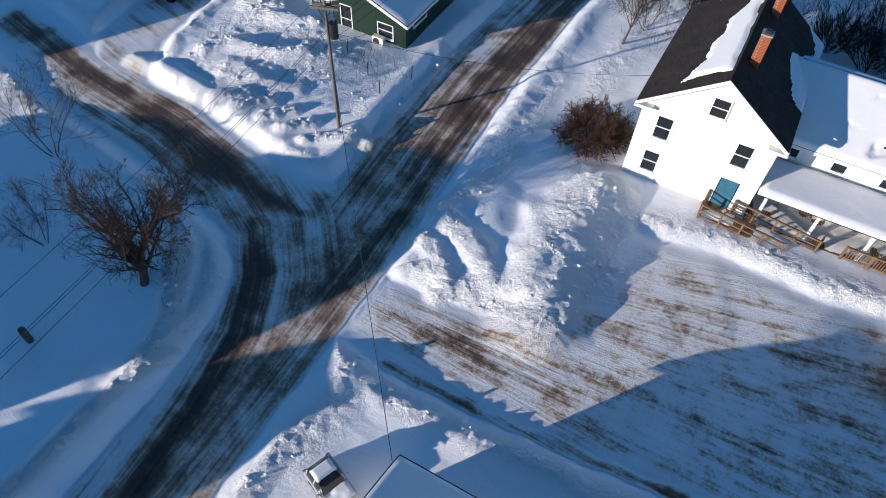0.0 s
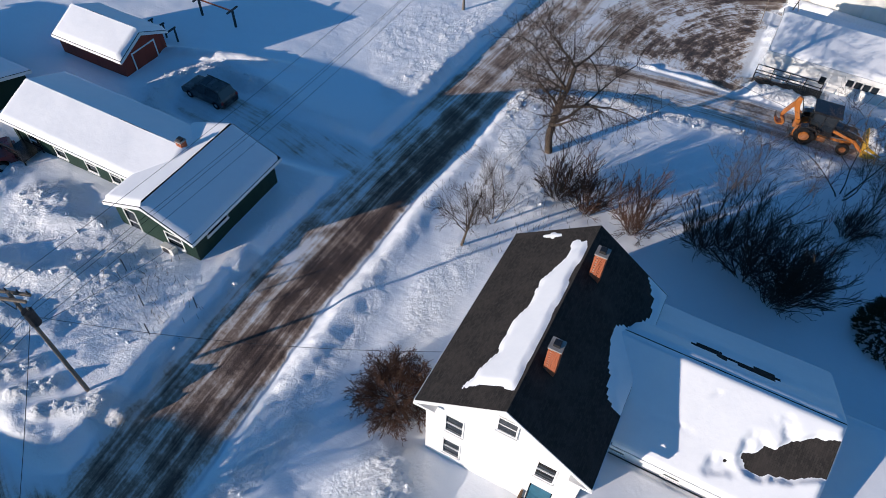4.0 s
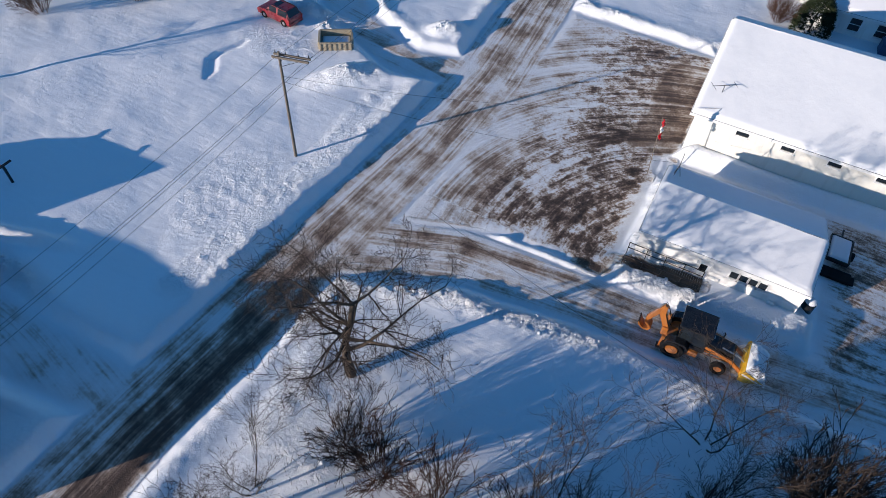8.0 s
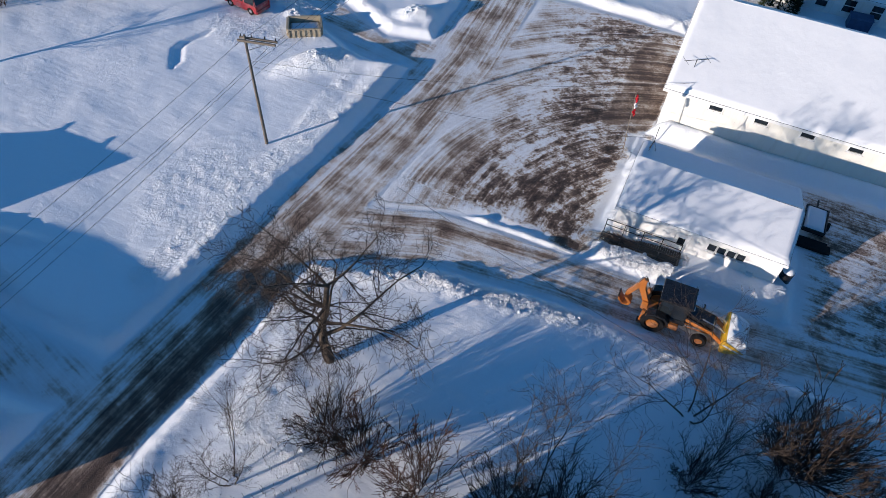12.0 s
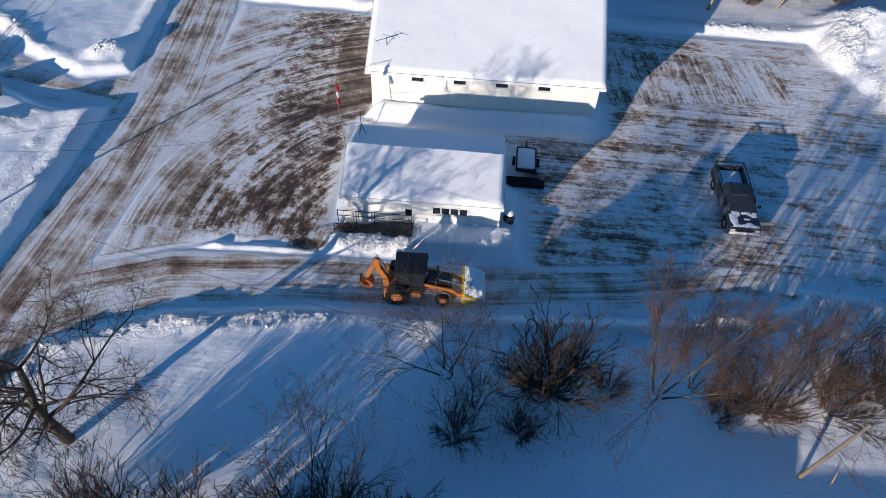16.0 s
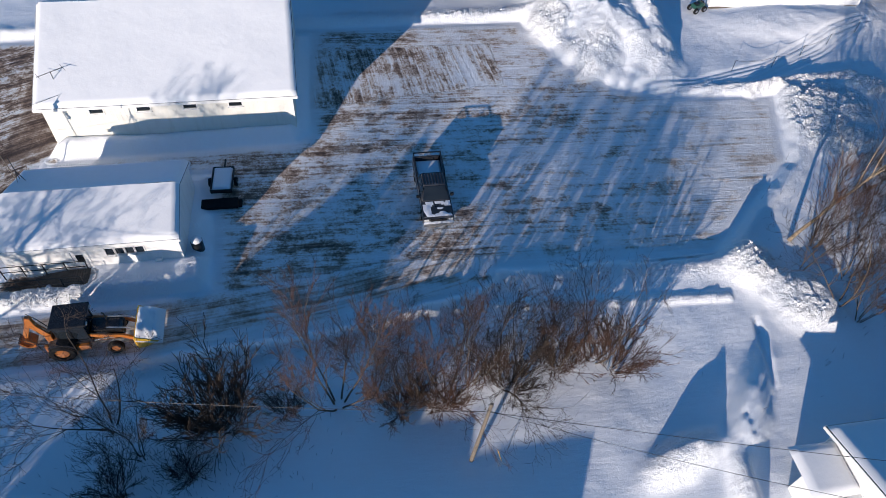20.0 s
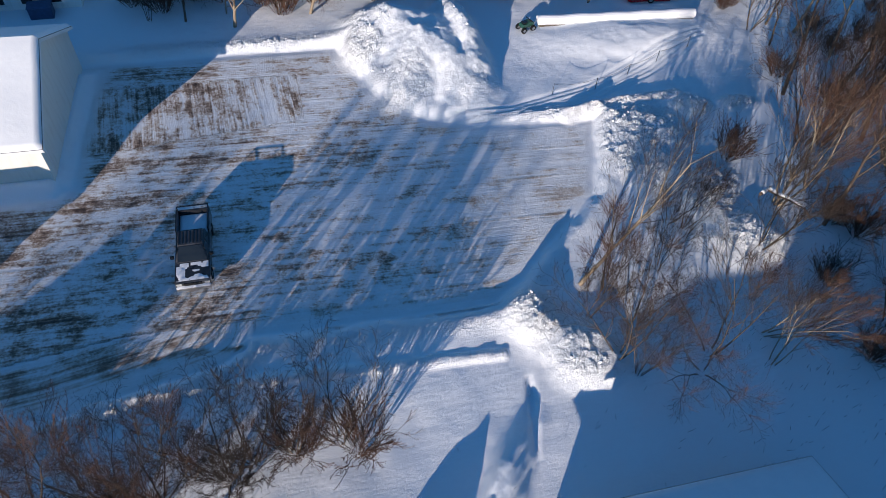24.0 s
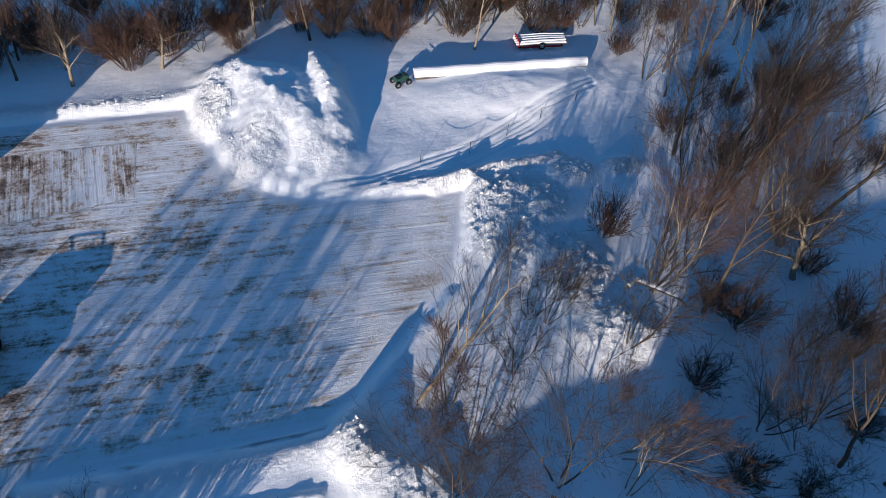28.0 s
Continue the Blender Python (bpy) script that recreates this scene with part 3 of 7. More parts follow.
    dirt = np.maximum(dirt, 0.34 * smooth(0.3, -1.5, lot_h))
    dirt = np.maximum(dirt, (0.38 + 0.16 * smooth(-6, 0, x)) * smooth(0.3, -1.5, lot_c))
    dirt = np.maximum(dirt, (0.34 + 0.08 * smooth(30, 18, x)) * smooth(0.3, -1.5, lot_r) * smooth(60, 30, x))
    dirt = np.maximum(dirt, 0.26 * smooth(0.3, -1.0, lot_r))
    columns = smooth(17, 19, x) * smooth(38, 32, x) * smooth(79, 80.5, y) * smooth(88, 86.5, y)
    dirt = np.maximum(dirt, 0.43 * columns * smooth(0.3, -1.0, lot_r))
    dirt = np.maximum(dirt, 0.27 * smooth(0.2, -0.8, drives))
    wet = np.minimum(to_line(x, y, WET[0]), to_line(x, y, WET[1])) + 0.8 * fbm(x, y, 3.0, 3, 77)
    dirt = np.maximum(dirt, 0.8 * smooth(1.3, -0.9, wet))
    dirt = np.maximum(dirt, 0.49 * np.exp(-(((x + 14.6) / 3.4) ** 4 + ((y - 13) / 7.0) ** 4)))
    mouth = np.exp(-(((x + 5.5) / 6.0) ** 2 + ((y - 14.0) / 1.7) ** 2))
    dirt = np.maximum(dirt, 0.5 * mouth)
    dirt = np.maximum(dirt, 0.52 * smooth(0.5, 0.0, np.abs(to_line(x, y, [(-8.4, 11.7, 0), (-2.2, 11.9, 0), (5, 12.5, 0)])) + 0.5 * chunk))
    dirt = np.maximum(dirt, 0.62 * smooth(0.6, 0.0, np.abs(to_line(x, y, [(27, 62.7, 0), (36, 62.5, 0), (48, 62.4, 0)])) + 0.5 * chunk))
    apron_d = to_area(x, y, [(0.9, 75.8), (4.6, 75.8), (4.6, 88.5), (2.0, 88.5), (0.7, 86.0), (1.2, 81)]) + 0.7 * fbm(x, y, 1.6, 4, 61)
    apron = smooth(0.25, -0.15, apron_d)
    dirt = np.maximum(dirt, 0.64 * apron)
    patch = np.exp(-(((x - 2.2) / 1.5) ** 2 + ((y - 73.2) / 0.9) ** 2)) + np.exp(-(((x - 6.3) / 2.9) ** 4 + ((y - 64.85) / 0.6) ** 4)) + np.exp(-(((x - 2.4) / 1.3) ** 2 + ((y - 63.7) / 0.7) ** 2))
    dirt = np.maximum(dirt, 0.9 * np.clip(patch, 0, 1))
    dirt = dirt * smooth(0.35, -0.15, d + 0.1) * smooth(-0.2, 0.2, np.minimum(np.minimum(shelf, strip), band)) * (1 - 0.7 * loose)
    dirt = np.where(patch > 0.3, np.maximum(dirt, 0.9 * np.clip(patch, 0, 1)), dirt)
    bend = smooth(-12.6, -14.6, x) * smooth(19.5, 16.5, y) * smooth(1.0, -0.3, np.minimum(west, main))
    on_main = smooth(0.4, -0.9, main) * (1 - 0.8 * np.clip(mouth, 0, 1)) * (1 - bend)
    patchy = np.clip(smooth(-8, -3, x) * smooth(0.5, -1.0, lot_c) * (1 - 0.85 * apron) + 0.62 * smooth(0.5, -2.0, lot_r) * smooth(58, 40, x) + 0.4 * smooth(0.5, -2.0, lot_h), 0, 1)
    # which way the wheels went on the rest
    lane, run = follow(x, y, BEND)
    lane_s, run_s = follow(x, y, SIDE_STREET)
    arc_r, arc_a = np.hypot(x - 10, y - 64), np.arctan2(y - 64, x - 10)
    fan = np.arctan2(y - 14.0, x + 34) * 36
    for mask, l, r in ((lot_c < 0, arc_r, arc_a * 12), (lot_r < 0, y + 0.03 * x, x), ((lot_h < 0.4) | (mouth > 0.25), fan, x), ((side < 0.3) & (lot_r > -1.2), lane_s, run_s)):
        lane, run = np.where(mask, l, lane), np.where(mask, r, run)
    # a ploughed stretch where the blade went north and south
    turned = (lot_r < 0) & (x > 18) & (x < 37) & (y > 79.5 + 0.12 * (x - 18)) & (y < 87.5)
    lane, run = np.where(turned, x + 0.1 * y, lane), np.where(turned, y, run)
    return h, dirt, loose, patchy, on_main, lane_m, run_m, lane, run


def spread(lo, hi, step, far):
    """Even steps from lo to hi, then ever wider ones out to far."""
    core, out, g = list(np.arange(lo, hi + 1e-6, step)), [], step
    p = hi
    while p < hi + far:
        g *= 1.35
        p += g
        out.append(p)
    return np.array([lo - (q - hi) for q in out[::-1]] + core + out)


gx, gy = spread(-50, 92, 0.15, 900), spread(-4, 102, 0.15, 900)
X, Y = np.meshgrid(gx, gy)
Hh, *layers = surface(X, Y)
nx, ny = len(gx), len(gy)
idx = np.arange(nx * ny).reshape(ny, nx)
faces = np.stack([idx[:-1, :-1], idx[:-1, 1:], idx[1:, 1:], idx[1:, :-1]], -1).reshape(-1, 4)
ground_mesh = mesh_of("ground", np.stack([X, Y, Hh], -1).reshape(-1, 3), faces, True)
# broken snow keeps its facets
ground_mesh.polygons.foreach_set("use_smooth", layers[1].ravel()[faces].mean(1) < 0.42)
for key, values in zip(("dirt", "loose", "patchy", "on_main", "main_lane", "main_run", "lane", "run"), layers):
    layer = ground_mesh.attributes.new(key, "FLOAT", "POINT")
    layer.data.foreach_set("value", values.astype(np.float32).ravel())
ground = as_object("ground", ground_mesh, GROUND)
tagged(ground, "snow-covered village ground with ploughed sandy roads and heaped banks", "ground", kind="structure")


def height_at(x, y):
    """Height of the sheet between its four nearest corners."""
    i, j = int(np.searchsorted(gx, x)) - 1, int(np.searchsorted(gy, y)) - 1
    u, w = (x - gx[i]) / (gx[i + 1] - gx[i]), (y - gy[j]) / (gy[j + 1] - gy[j])
    return float((Hh[j, i] * (1 - u) + Hh[j, i + 1] * u) * (1 - w) + (Hh[j + 1, i] * (1 - u) + Hh[j + 1, i + 1] * u) * w)


def scatter_chunks():
    """Loose clods of snow on the banks and heaps."""
    rng = np.random.default_rng(5)
    px, py = rng.uniform(-40, 72, 60000), rng.uniform(4, 98, 60000)
    z, _, lo, *_ = surface(px, py)
    ok = np.flatnonzero(lo > rng.uniform(0.25, 1.3, len(px)))[:3500]
    bm = bmesh.new()
    bmesh.ops.create_icosphere(bm, subdivisions=1, radius=1.0)
    base = np.array([v.co[:] for v in bm.verts])
    tri = np.array([[v.index for v in f.verts] for f in bm.faces])
    bm.free()
    size = 0.03 + 0.11 * rng.random(len(ok)) ** 3
    V = base[None] * size[:, None, None] * rng.uniform(0.6, 1.3, (len(ok), 1, 3)) * rng.uniform(0.55, 1.3, (len(ok), len(base), 1))
    V += np.stack([px[ok], py[ok], z[ok] + size * 0.3], -1)[:, None]
    F = tri[None] + (np.arange(len(ok)) * len(base))[:, None, None]
    ob = as_object("snow_clods", mesh_of("snow_clods", V.reshape(-1, 3), F.reshape(-1, 3)), SNOW)
    tagged(ob, "loose clods of white snow scattered over the banks", "snow", kind="stuff")


def scatter_stalks():
    """Dead weed stalks that stand out of the snow."""
    rng = np.random.default_rng(8)
    rows = []
    for cx, cy, rx, ry, n in ((15, 52.5, 5, 2.0, 420), (-5, 43.5, 2.5, 3.0, 160), (-21, 29, 3, 2, 150), (66, 56, 14, 6, 500), (60, 66, 6, 4, 160), (-20.5, 10.5, 1.5, 1.2, 60)):
        px, py = cx + rng.normal(0, 0.6, n) * rx, cy + rng.normal(0, 0.6, n) * ry
        z, dirt_, *_ = surface(px, py)
        for x_, y_, z_, d_ in zip(px, py, z, dirt_):
            if d_ < 0.1:
                t_ = rng.normal(0, 0.22, 2)
                k = rng.uniform(0.2, 0.6)
                rows.append((x_, y_, z_ - 0.05, x_ + t_[0] * k, y_ + t_[1] * k, z_ + k, 0.012, 0.006))
    v, f = tubes(rows, 3)
    tagged(as_object("weed_stalks", mesh_of("weed_stalks", v, f), TWIG), "thin dead weed stalks poking out of the snow", "weeds", kind="stuff")


scatter_chunks()
scatter_stalks()

# ---- buildings ----


def wall_panel(parent, a, b, z0, z1, openings, material, thick=0.16, name="wall", gable=0.0):
    """A wall from a to b (plan, outside on the right), with holes (from, to, low, high), and a gable above it if asked."""
    ax, ay = a
    length = math.hypot(b[0] - ax, b[1] - ay)
    us = sorted({0.0, length, *[u for o in openings for u in o[:2]]})
    ws = sorted({z0, z1, *[w for o in openings for w in o[2:]]})
    solid = {(i, k) for i in range(len(us) - 1) for k in range(len(ws) - 1)
             if not any(o[0] <= us[i] and us[i + 1] <= o[1] and o[2] <= ws[k] and ws[k + 1] <= o[3] for o in openings)}
    bm = bmesh.new()
    at = {}

    def v(i, k, y):
        if (i, k, y) not in at:
            at[i, k, y] = bm.verts.new((us[i], y, ws[k]))
        return at[i, k, y]

    for i, k in solid:
        for y in (0.0, thick):
            bm.faces.new((v(i, k, y), v(i + 1, k, y), v(i + 1, k + 1, y), v(i, k + 1, y)))
        for di, dk, p, q in ((-1, 0, (0, 0), (0, 1)), (1, 0, (1, 0), (1, 1)), (0, -1, (0, 0), (1, 0)), (0, 1, (0, 1), (1, 1))):
            if (i + di, k + dk) not in solid:
                bm.faces.new((v(i + p[0], k + p[1], 0.0), v(i + q[0], k + q[1], 0.0), v(i + q[0], k + q[1], thick), v(i + p[0], k + p[1], thick)))
    bmesh.ops.recalc_face_normals(bm, faces=bm.faces[:])
    ob = part(name, bm, material, parent)
    if gable:
        g = part("gable", prism([(0, z1), (length, z1), (length / 2, z1 + gable)], 0, thick), material, parent)
        g.matrix_local = Matrix.Translation((ax, ay, 0)) @ Matrix.Rotation(math.atan2(b[1] - ay, b[0] - ax), 4, "Z")
    ob.matrix_local = Matrix.Translation((ax, ay, 0)) @ Matrix.Rotation(math.atan2(b[1] - ay, b[0] - ax), 4, "Z")
    return ob


def window_part(parent, x, y, z, turn, w, h, rails=1, name="window", deep=0.1, trim=TRIM):
    """A window in plan at x, y (its bottom middle at height z), facing -y before it is turned: frame > panes, sill."""
    t = 0.07
    boxes = [(-w / 2 - t, -0.03, -t, w / 2 + t, 0.03, 0), (-w / 2 - t, -0.03, h, w / 2 + t, 0.03, h + t), (-w / 2 - t, -0.03, 0, -w / 2, 0.03, h), (w / 2, -0.03, 0, w / 2 + t, 0.03, h)]
    for i in range(rails):
        zz = h * (i + 1) / (rails + 1)
        boxes.append((-w / 2, -0.015, zz - 0.025, w / 2, 0.04, zz + 0.025))
    ob = part(name, block(*boxes), trim, parent)
    ob.matrix_local = pose(x, y, z, 0, 0, turn)
    for i in range(rails + 1):
        part("pane", block((-w / 2, deep * 0.5, h * i / (rails + 1), w / 2, deep * 0.5 + 0.02, h * (i + 1) / (rails + 1))), GLASS, ob)
    part("sill", block((-w / 2 - t - 0.03, -0.08, -t - 0.04, w / 2 + t + 0.03, 0.0, -t)), trim, ob)
    return ob


def snow_sheet(name, origin, u, v, lu, lv, thick, mask=None, res=0.22, seed=3, label="", category="roof snow", ridge=False, parent=None, edge=0.25):
    """A blanket of snow on a sloping face from its corner along u and v. mask(u, v) is above 0 where snow lies."""
    u, v = Vector(u).normalized(), Vector(v).normalized()
    n = u.cross(v)
    if n.z < 0:
        n = -n
    if ridge:        # the two blankets of a roof meet over its ridge
        past = thick * abs(v.z) / max(0.2, math.hypot(v.x, v.y))
        origin, lv = Vector(origin) - v * past, lv + past
    nu, nv = max(2, int(lu / res)), max(2, int(lv / res))
    U, V = np.meshgrid(np.linspace(0, lu, nu + 1), np.linspace(0, lv, nv + 1))
    rim = np.minimum(np.minimum(U, lu - U), np.minimum(V + (9 if ridge else 0), lv - V))
    cover = smooth(-0.01, edge, rim + 0.001)
    cover = np.sqrt(np.clip(cover, 0, 1))
    if mask is not None:
        cover = cover * smooth(0.0, 0.35, mask(U, V) + 0.5 * fbm(U, V, 0.9, 4, seed + 5))
    t = thick * cover * (1 + 0.5 * fbm(U, V, 3.0, 3, seed)) - 0.012
    P = np.array(origin)[None, None] + U[..., None] * np.array(u) + V[..., None] * np.array(v) + t[..., None] * np.array(n)
    ids = np.arange((nu + 1) * (nv + 1)).reshape(nv + 1, nu + 1)
    f = np.stack([ids[:-1, :-1], ids[:-1, 1:], ids[1:, 1:], ids[1:, :-1]], -1).reshape(-1, 4)
    keep = t.ravel()[f].max(1) > -0.011
    f = f[keep]
    if u.cross(v).z < 0:
        f = f[:, ::-1]
    ob = as_object(name, mesh_of(name, P.reshape(-1, 3), f, True), SNOW, parent)
    return tagged(ob, label or "thick undisturbed white snow lying on the roof", category)


def gable_roof(parent, x0, x1, y0, y1, eave, ridge, axis, material, over=0.35, thick=0.14, fascia=None):
    """A roof of two slopes over a plan rectangle; the ridge runs along the axis."""
    lo, hi, a, b = (x0, x1, y0, y1) if axis == "y" else (y0, y1, x0, x1)
    mid, half = (lo + hi) / 2, (hi - lo) / 2
    drop = (ridge - eave) * over / half
    pts = [(lo - over, eave - drop), (mid, ridge), (hi + over, eave - drop), (hi + over, eave - drop + thick), (mid, ridge + thick), (lo - over, eave - drop + thick)]
    ob = part("roof", prism(pts, a - over, b + over, axis), material, parent)
    if fascia:
        for e in (a - over - 0.03, b + over):
            q = [(lo - over, eave - drop - 0.1), (mid, ridge - 0.12), (hi + over, eave - drop - 0.1), (hi + over, eave - drop + thick * 0.8), (mid, ridge + thick * 0.8), (lo - over, eave - drop + thick * 0.8)]
            part("barge_board", prism(q, e, e + 0.03, axis), fascia, parent)
        for e in (lo - over - 0.03, hi + over):
            bx = (e, a - over, eave - drop - 0.06, e + 0.03, b + over, eave - drop + thick) if axis == "y" else (a - over, e, eave - drop - 0.06, b + over, e + 0.03, eave - drop + thick)
            part("fascia_board", block(bx), fascia, parent)
    return ob


def roof_snow(x0, x1, y0, y1, eave, ridge, axis, which, thick=0.24, over=0.33, lift=0.14, mask=None, label="", seed=3, inset=0.0):
    """Snow on one slope: which is -1 for the low side of the other axis, 1 for the high side."""
    lo, hi, a, b = (x0, x1, y0, y1) if axis == "y" else (y0, y1, x0, x1)
    mid, half = (lo + hi) / 2, (hi - lo) / 2
    drop = (ridge - eave) * over / half
    run = half + over
    e = mid + which * run
    lv = math.hypot(run, ridge - eave + drop)
    if axis == "y":
        return snow_sheet("roof_snow", (mid, a - over + inset, ridge + lift), (0, 1, 0), (which * run, 0, -(ridge - eave + drop)), b - a + 2 * over - 2 * inset, lv, thick, mask, label=label, seed=seed, ridge=True)
    return snow_sheet("roof_snow", (a - over + inset, mid, ridge + lift), (1, 0, 0), (0, which * run, -(ridge - eave + drop)), b - a + 2 * over - 2 * inset, lv, thick, mask, label=label, seed=seed, ridge=True)


def simple_house(name, x0, x1, y0, y1, eave, ridge, axis, wall, roof, label, category, holes=(), z0=-0.1, over=0.35, fascia=TRIM):
    """A house with four walls (holes: side 0 south, 1 east, 2 north, 3 west; from, to, low, high, rails) and a gable roof."""
    house = thing(name, pose((x0 + x1) / 2, (y0 + y1) / 2, 0), label, category)
    cx, cy = (x0 + x1) / 2, (y0 + y1) / 2
    corners = [(x0 - cx, y0 - cy), (x1 - cx, y0 - cy), (x1 - cx, y1 - cy), (x0 - cx, y1 - cy)]
    for i in range(4):
        a, b = corners[i], corners[(i + 1) % 4]
        own = [h for h in holes if h[0] == i]
        tall = (ridge - eave) if (axis == "y") == (i % 2 == 0) else 0
        shrink = 0.16 if i % 2 else 0.0
        dx, dy = (b[0] - a[0]), (b[1] - a[1])
        n = math.hypot(dx, dy)
        a2, b2 = (a[0] + dx / n * shrink, a[1] + dy / n * shrink), (b[0] - dx / n * shrink, b[1] - dy / n * shrink)
        wall_panel(house, a2, b2, z0, eave, [(h[1] - shrink, h[2] - shrink, h[3], h[4]) for h in own], wall, gable=tall)
        for h in own:
            mid, turn = (h[1] + h[2]) / 2, math.degrees(math.atan2(dy, dx))
            window_part(house, a[0] + dx / n * mid, a[1] + dy / n * mid, h[3], turn, h[2] - h[1], h[4] - h[3], h[5])
    part("inside", block((x0 - cx + 0.3, y0 - cy + 0.3, 0.0, x1 - cx - 0.3, y1 - cy - 0.3, 0.2)), DARK, house)
    gable_roof(house, x0 - cx, x1 - cx, y0 - cy, y1 - cy, eave, ridge, axis, roof, over, fascia=fascia)
    return house


def brick_chimney(house, x, y, z0, z1, w=0.55, d=0.55):
    """A chimney of single bricks round a flue, as a part of its house."""
    core = part("chimney", block((-w / 2 + 0.02, -d / 2 + 0.02, 0, w / 2 - 0.02, d / 2 - 0.02, z1 - z0 - 0.02)), MORTAR, house, "orange-red brick chimney with snow cap")
    core.matrix_local = pose(x, y, z0)
    bx = bpy.data.meshes.new("brick")
    bm = block((-0.1, -0.045, 0, 0.1, 0.045, 0.06))
    bm.to_mesh(bx)
    bm.free()
    bx.materials.append(BRICK)
    n = int((z1 - z0) / 0.075)
    for c in range(n):
        odd = 0.1 if c % 2 else 0.0
        for side in range(4):
            for k in range(2):
                u = -w / 2 + 0.14 + odd + k * 0.26
                ob = as_object("brick", bx, BRICK, core)
                ob.matrix_local = pose(0, 0, c * 0.075, 0, 0, 90 * side) @ pose(min(u, w / 2 - 0.1), -d / 2 + 0.03, 0)
    part("cap", block((-w / 2 - 0.04, -d / 2 - 0.04, z1 - z0, w / 2 + 0.04, d / 2 + 0.04, z1 - z0 + 0.07)), MORTAR, core)
    part("flue", block((-0.13, -0.13, z1 - z0 + 0.07, 0.13, 0.13, z1 - z0 + 0.22)), DARK_METAL, core)
    return core


# the white farmhouse: a tall front block and a long lower wing
farm = thing("white_farmhouse", pose(0, 33.2, 0), "white two-storey clapboard farmhouse with dark shingle roof and a long wing", "house")
FX0, FX1, FY0, FY1 = -3.4, 3.4, -4.6, 4.7
front_holes = [(0.9, 1.65, 1.05, 2.35), (0.95, 1.7, 3.35, 4.7), (5.0, 5.75, 3.35, 4.7), (4.95, 5.95, 0.25, 2.35)]
wall_panel(farm, (FX0, FY0), (FX1, FY0), -0.1, 5.5, front_holes, WHITE, gable=2.45)
wall_panel(farm, (FX1, FY0 + 0.16), (FX1, FY1 - 0.16), -0.1, 5.5, [], WHITE)
wall_panel(farm, (FX1, FY1), (FX0, FY1), -0.1, 5.5, [], WHITE, gable=2.45)
wall_panel(farm, (FX0, FY1 - 0.16), (FX0, FY0 + 0.16), -0.1, 5.5, [(1.5, 2.25, 1.0, 2.3), (6.0, 6.75, 1.0, 2.3)], WHITE)
part("inside", block((FX0 + 0.3, FY0 + 0.6, 0, FX1 - 0.3, FY1 - 0.3, 5.3)), DARK, farm)
for u0, u1, w0, w1 in front_holes[:3]:
    window_part(farm, FX0 + (u0 + u1) / 2, FY0, w0, 0, u1 - u0, w1 - w0)
window_part(farm, 0.1, FY0 - 0.03, 5.75, 0, 0.75, 1.0, deep=0.02)
for u0 in (1.5, 6.0):
    window_part(farm, FX0, FY1 - 0.16 - u0 - 0.37, 1.0, -90, 0.75, 1.3)
gable_roof(farm, FX0, FX1, FY0, FY1, 5.5, 7.95, "y", SHINGLE, 0.35, fascia=TRIM)
brick_chimney(farm, 0.65, -2.3, 7.2, 9.2, 0.46, 0.46)
brick_chimney(farm, 0.65, 2.7, 7.2, 9.1, 0.46, 0.46)
# corner returns of the eaves
part("eave_return", block((FX0 - 0.4, FY0 - 0.38, 5.05, FX0 + 0.55, FY0 - 0.003, 5.22)), TRIM, farm)
part("eave_return", block((FX1 - 0.55, FY0 - 0.38, 5.05, FX1 + 0.4, FY0 - 0.003, 5.22)), TRIM, farm)
# wing
WX1 = 11.2
wall_panel(farm, (FX1, -1.9), (WX1, -1.9), -0.1, 3.95, [(0.5 + 2.35 * i, 1.15 + 2.35 * i, 2.98, 3.6) for i in range(3)] + [(1.6, 2.5, 0.2, 2.2), (5.2, 6.1, 0.9, 2.1)], WHITE)
wall_panel(farm, (WX1, -1.74), (WX1, 5.14), -0.1, 3.95, [(2.9, 3.7, 1.0, 2.2)], WHITE, gable=2.15)
wall_panel(farm, (WX1, 5.3), (FX1, 5.3), -0.1, 3.95, [], WHITE)
for i in range(3):
    window_part(farm, FX1 + 0.825 + 2.35 * i, -1.9, 2.98, 0, 0.65, 0.62, 0)
window_part(farm, FX1 + 5.65, -1.9, 0.9, 0, 0.9, 1.2)
part("inside", block((FX1 + 0.05, -1.5, 0, WX1 - 0.3, 5.0, 3.5)), DARK, farm)
gable_roof(farm, 0.5, WX1, -1.9, 5.3, 3.95, 6.1, "x", SHINGLE, 0.3, fascia=TRIM)
# porch roof, posts, and the lower annex beyond the wing
part("porch_roof", prism([(-4.9, 2.32), (-1.9, 2.55), (-1.9, 2.63), (-4.9, 2.4)], FX1 + 0.0, 17.0, "x"), SHINGLE, farm)
for i in range(5):
    part("porch_post", block((FX1 + 0.5 + 2.6 * i, -4.75, 0.3, FX1 + 0.65 + 2.6 * i, -4.6, 2.33)), TRIM, farm)
part("annex_wall", block((WX1 + 0.02, -1.8, -0.1, 17.0, 3.5, 2.9)), WHITE, farm)
# annex raised at the back, with an unseen wall, to lengthen its shade
part("unseen_back_wall", block((WX1 + 0.4, 3.3, 2.91, 17.0, 3.5, 3.85)), WHITE, farm)
part("annex_roof", prism([(-2.0, 2.95), (3.8, 3.95), (3.8, 4.07), (-2.0, 3.07)], WX1 + 0.35, 17.3, "x"), SHINGLE, farm)
# unseen east room, assumed from a gable-shaped shade and added to throw it
part("unseen_east_wall", block((17.35, -1.6, -0.1, 22.6, 4.9, 2.7)), WHITE, farm)
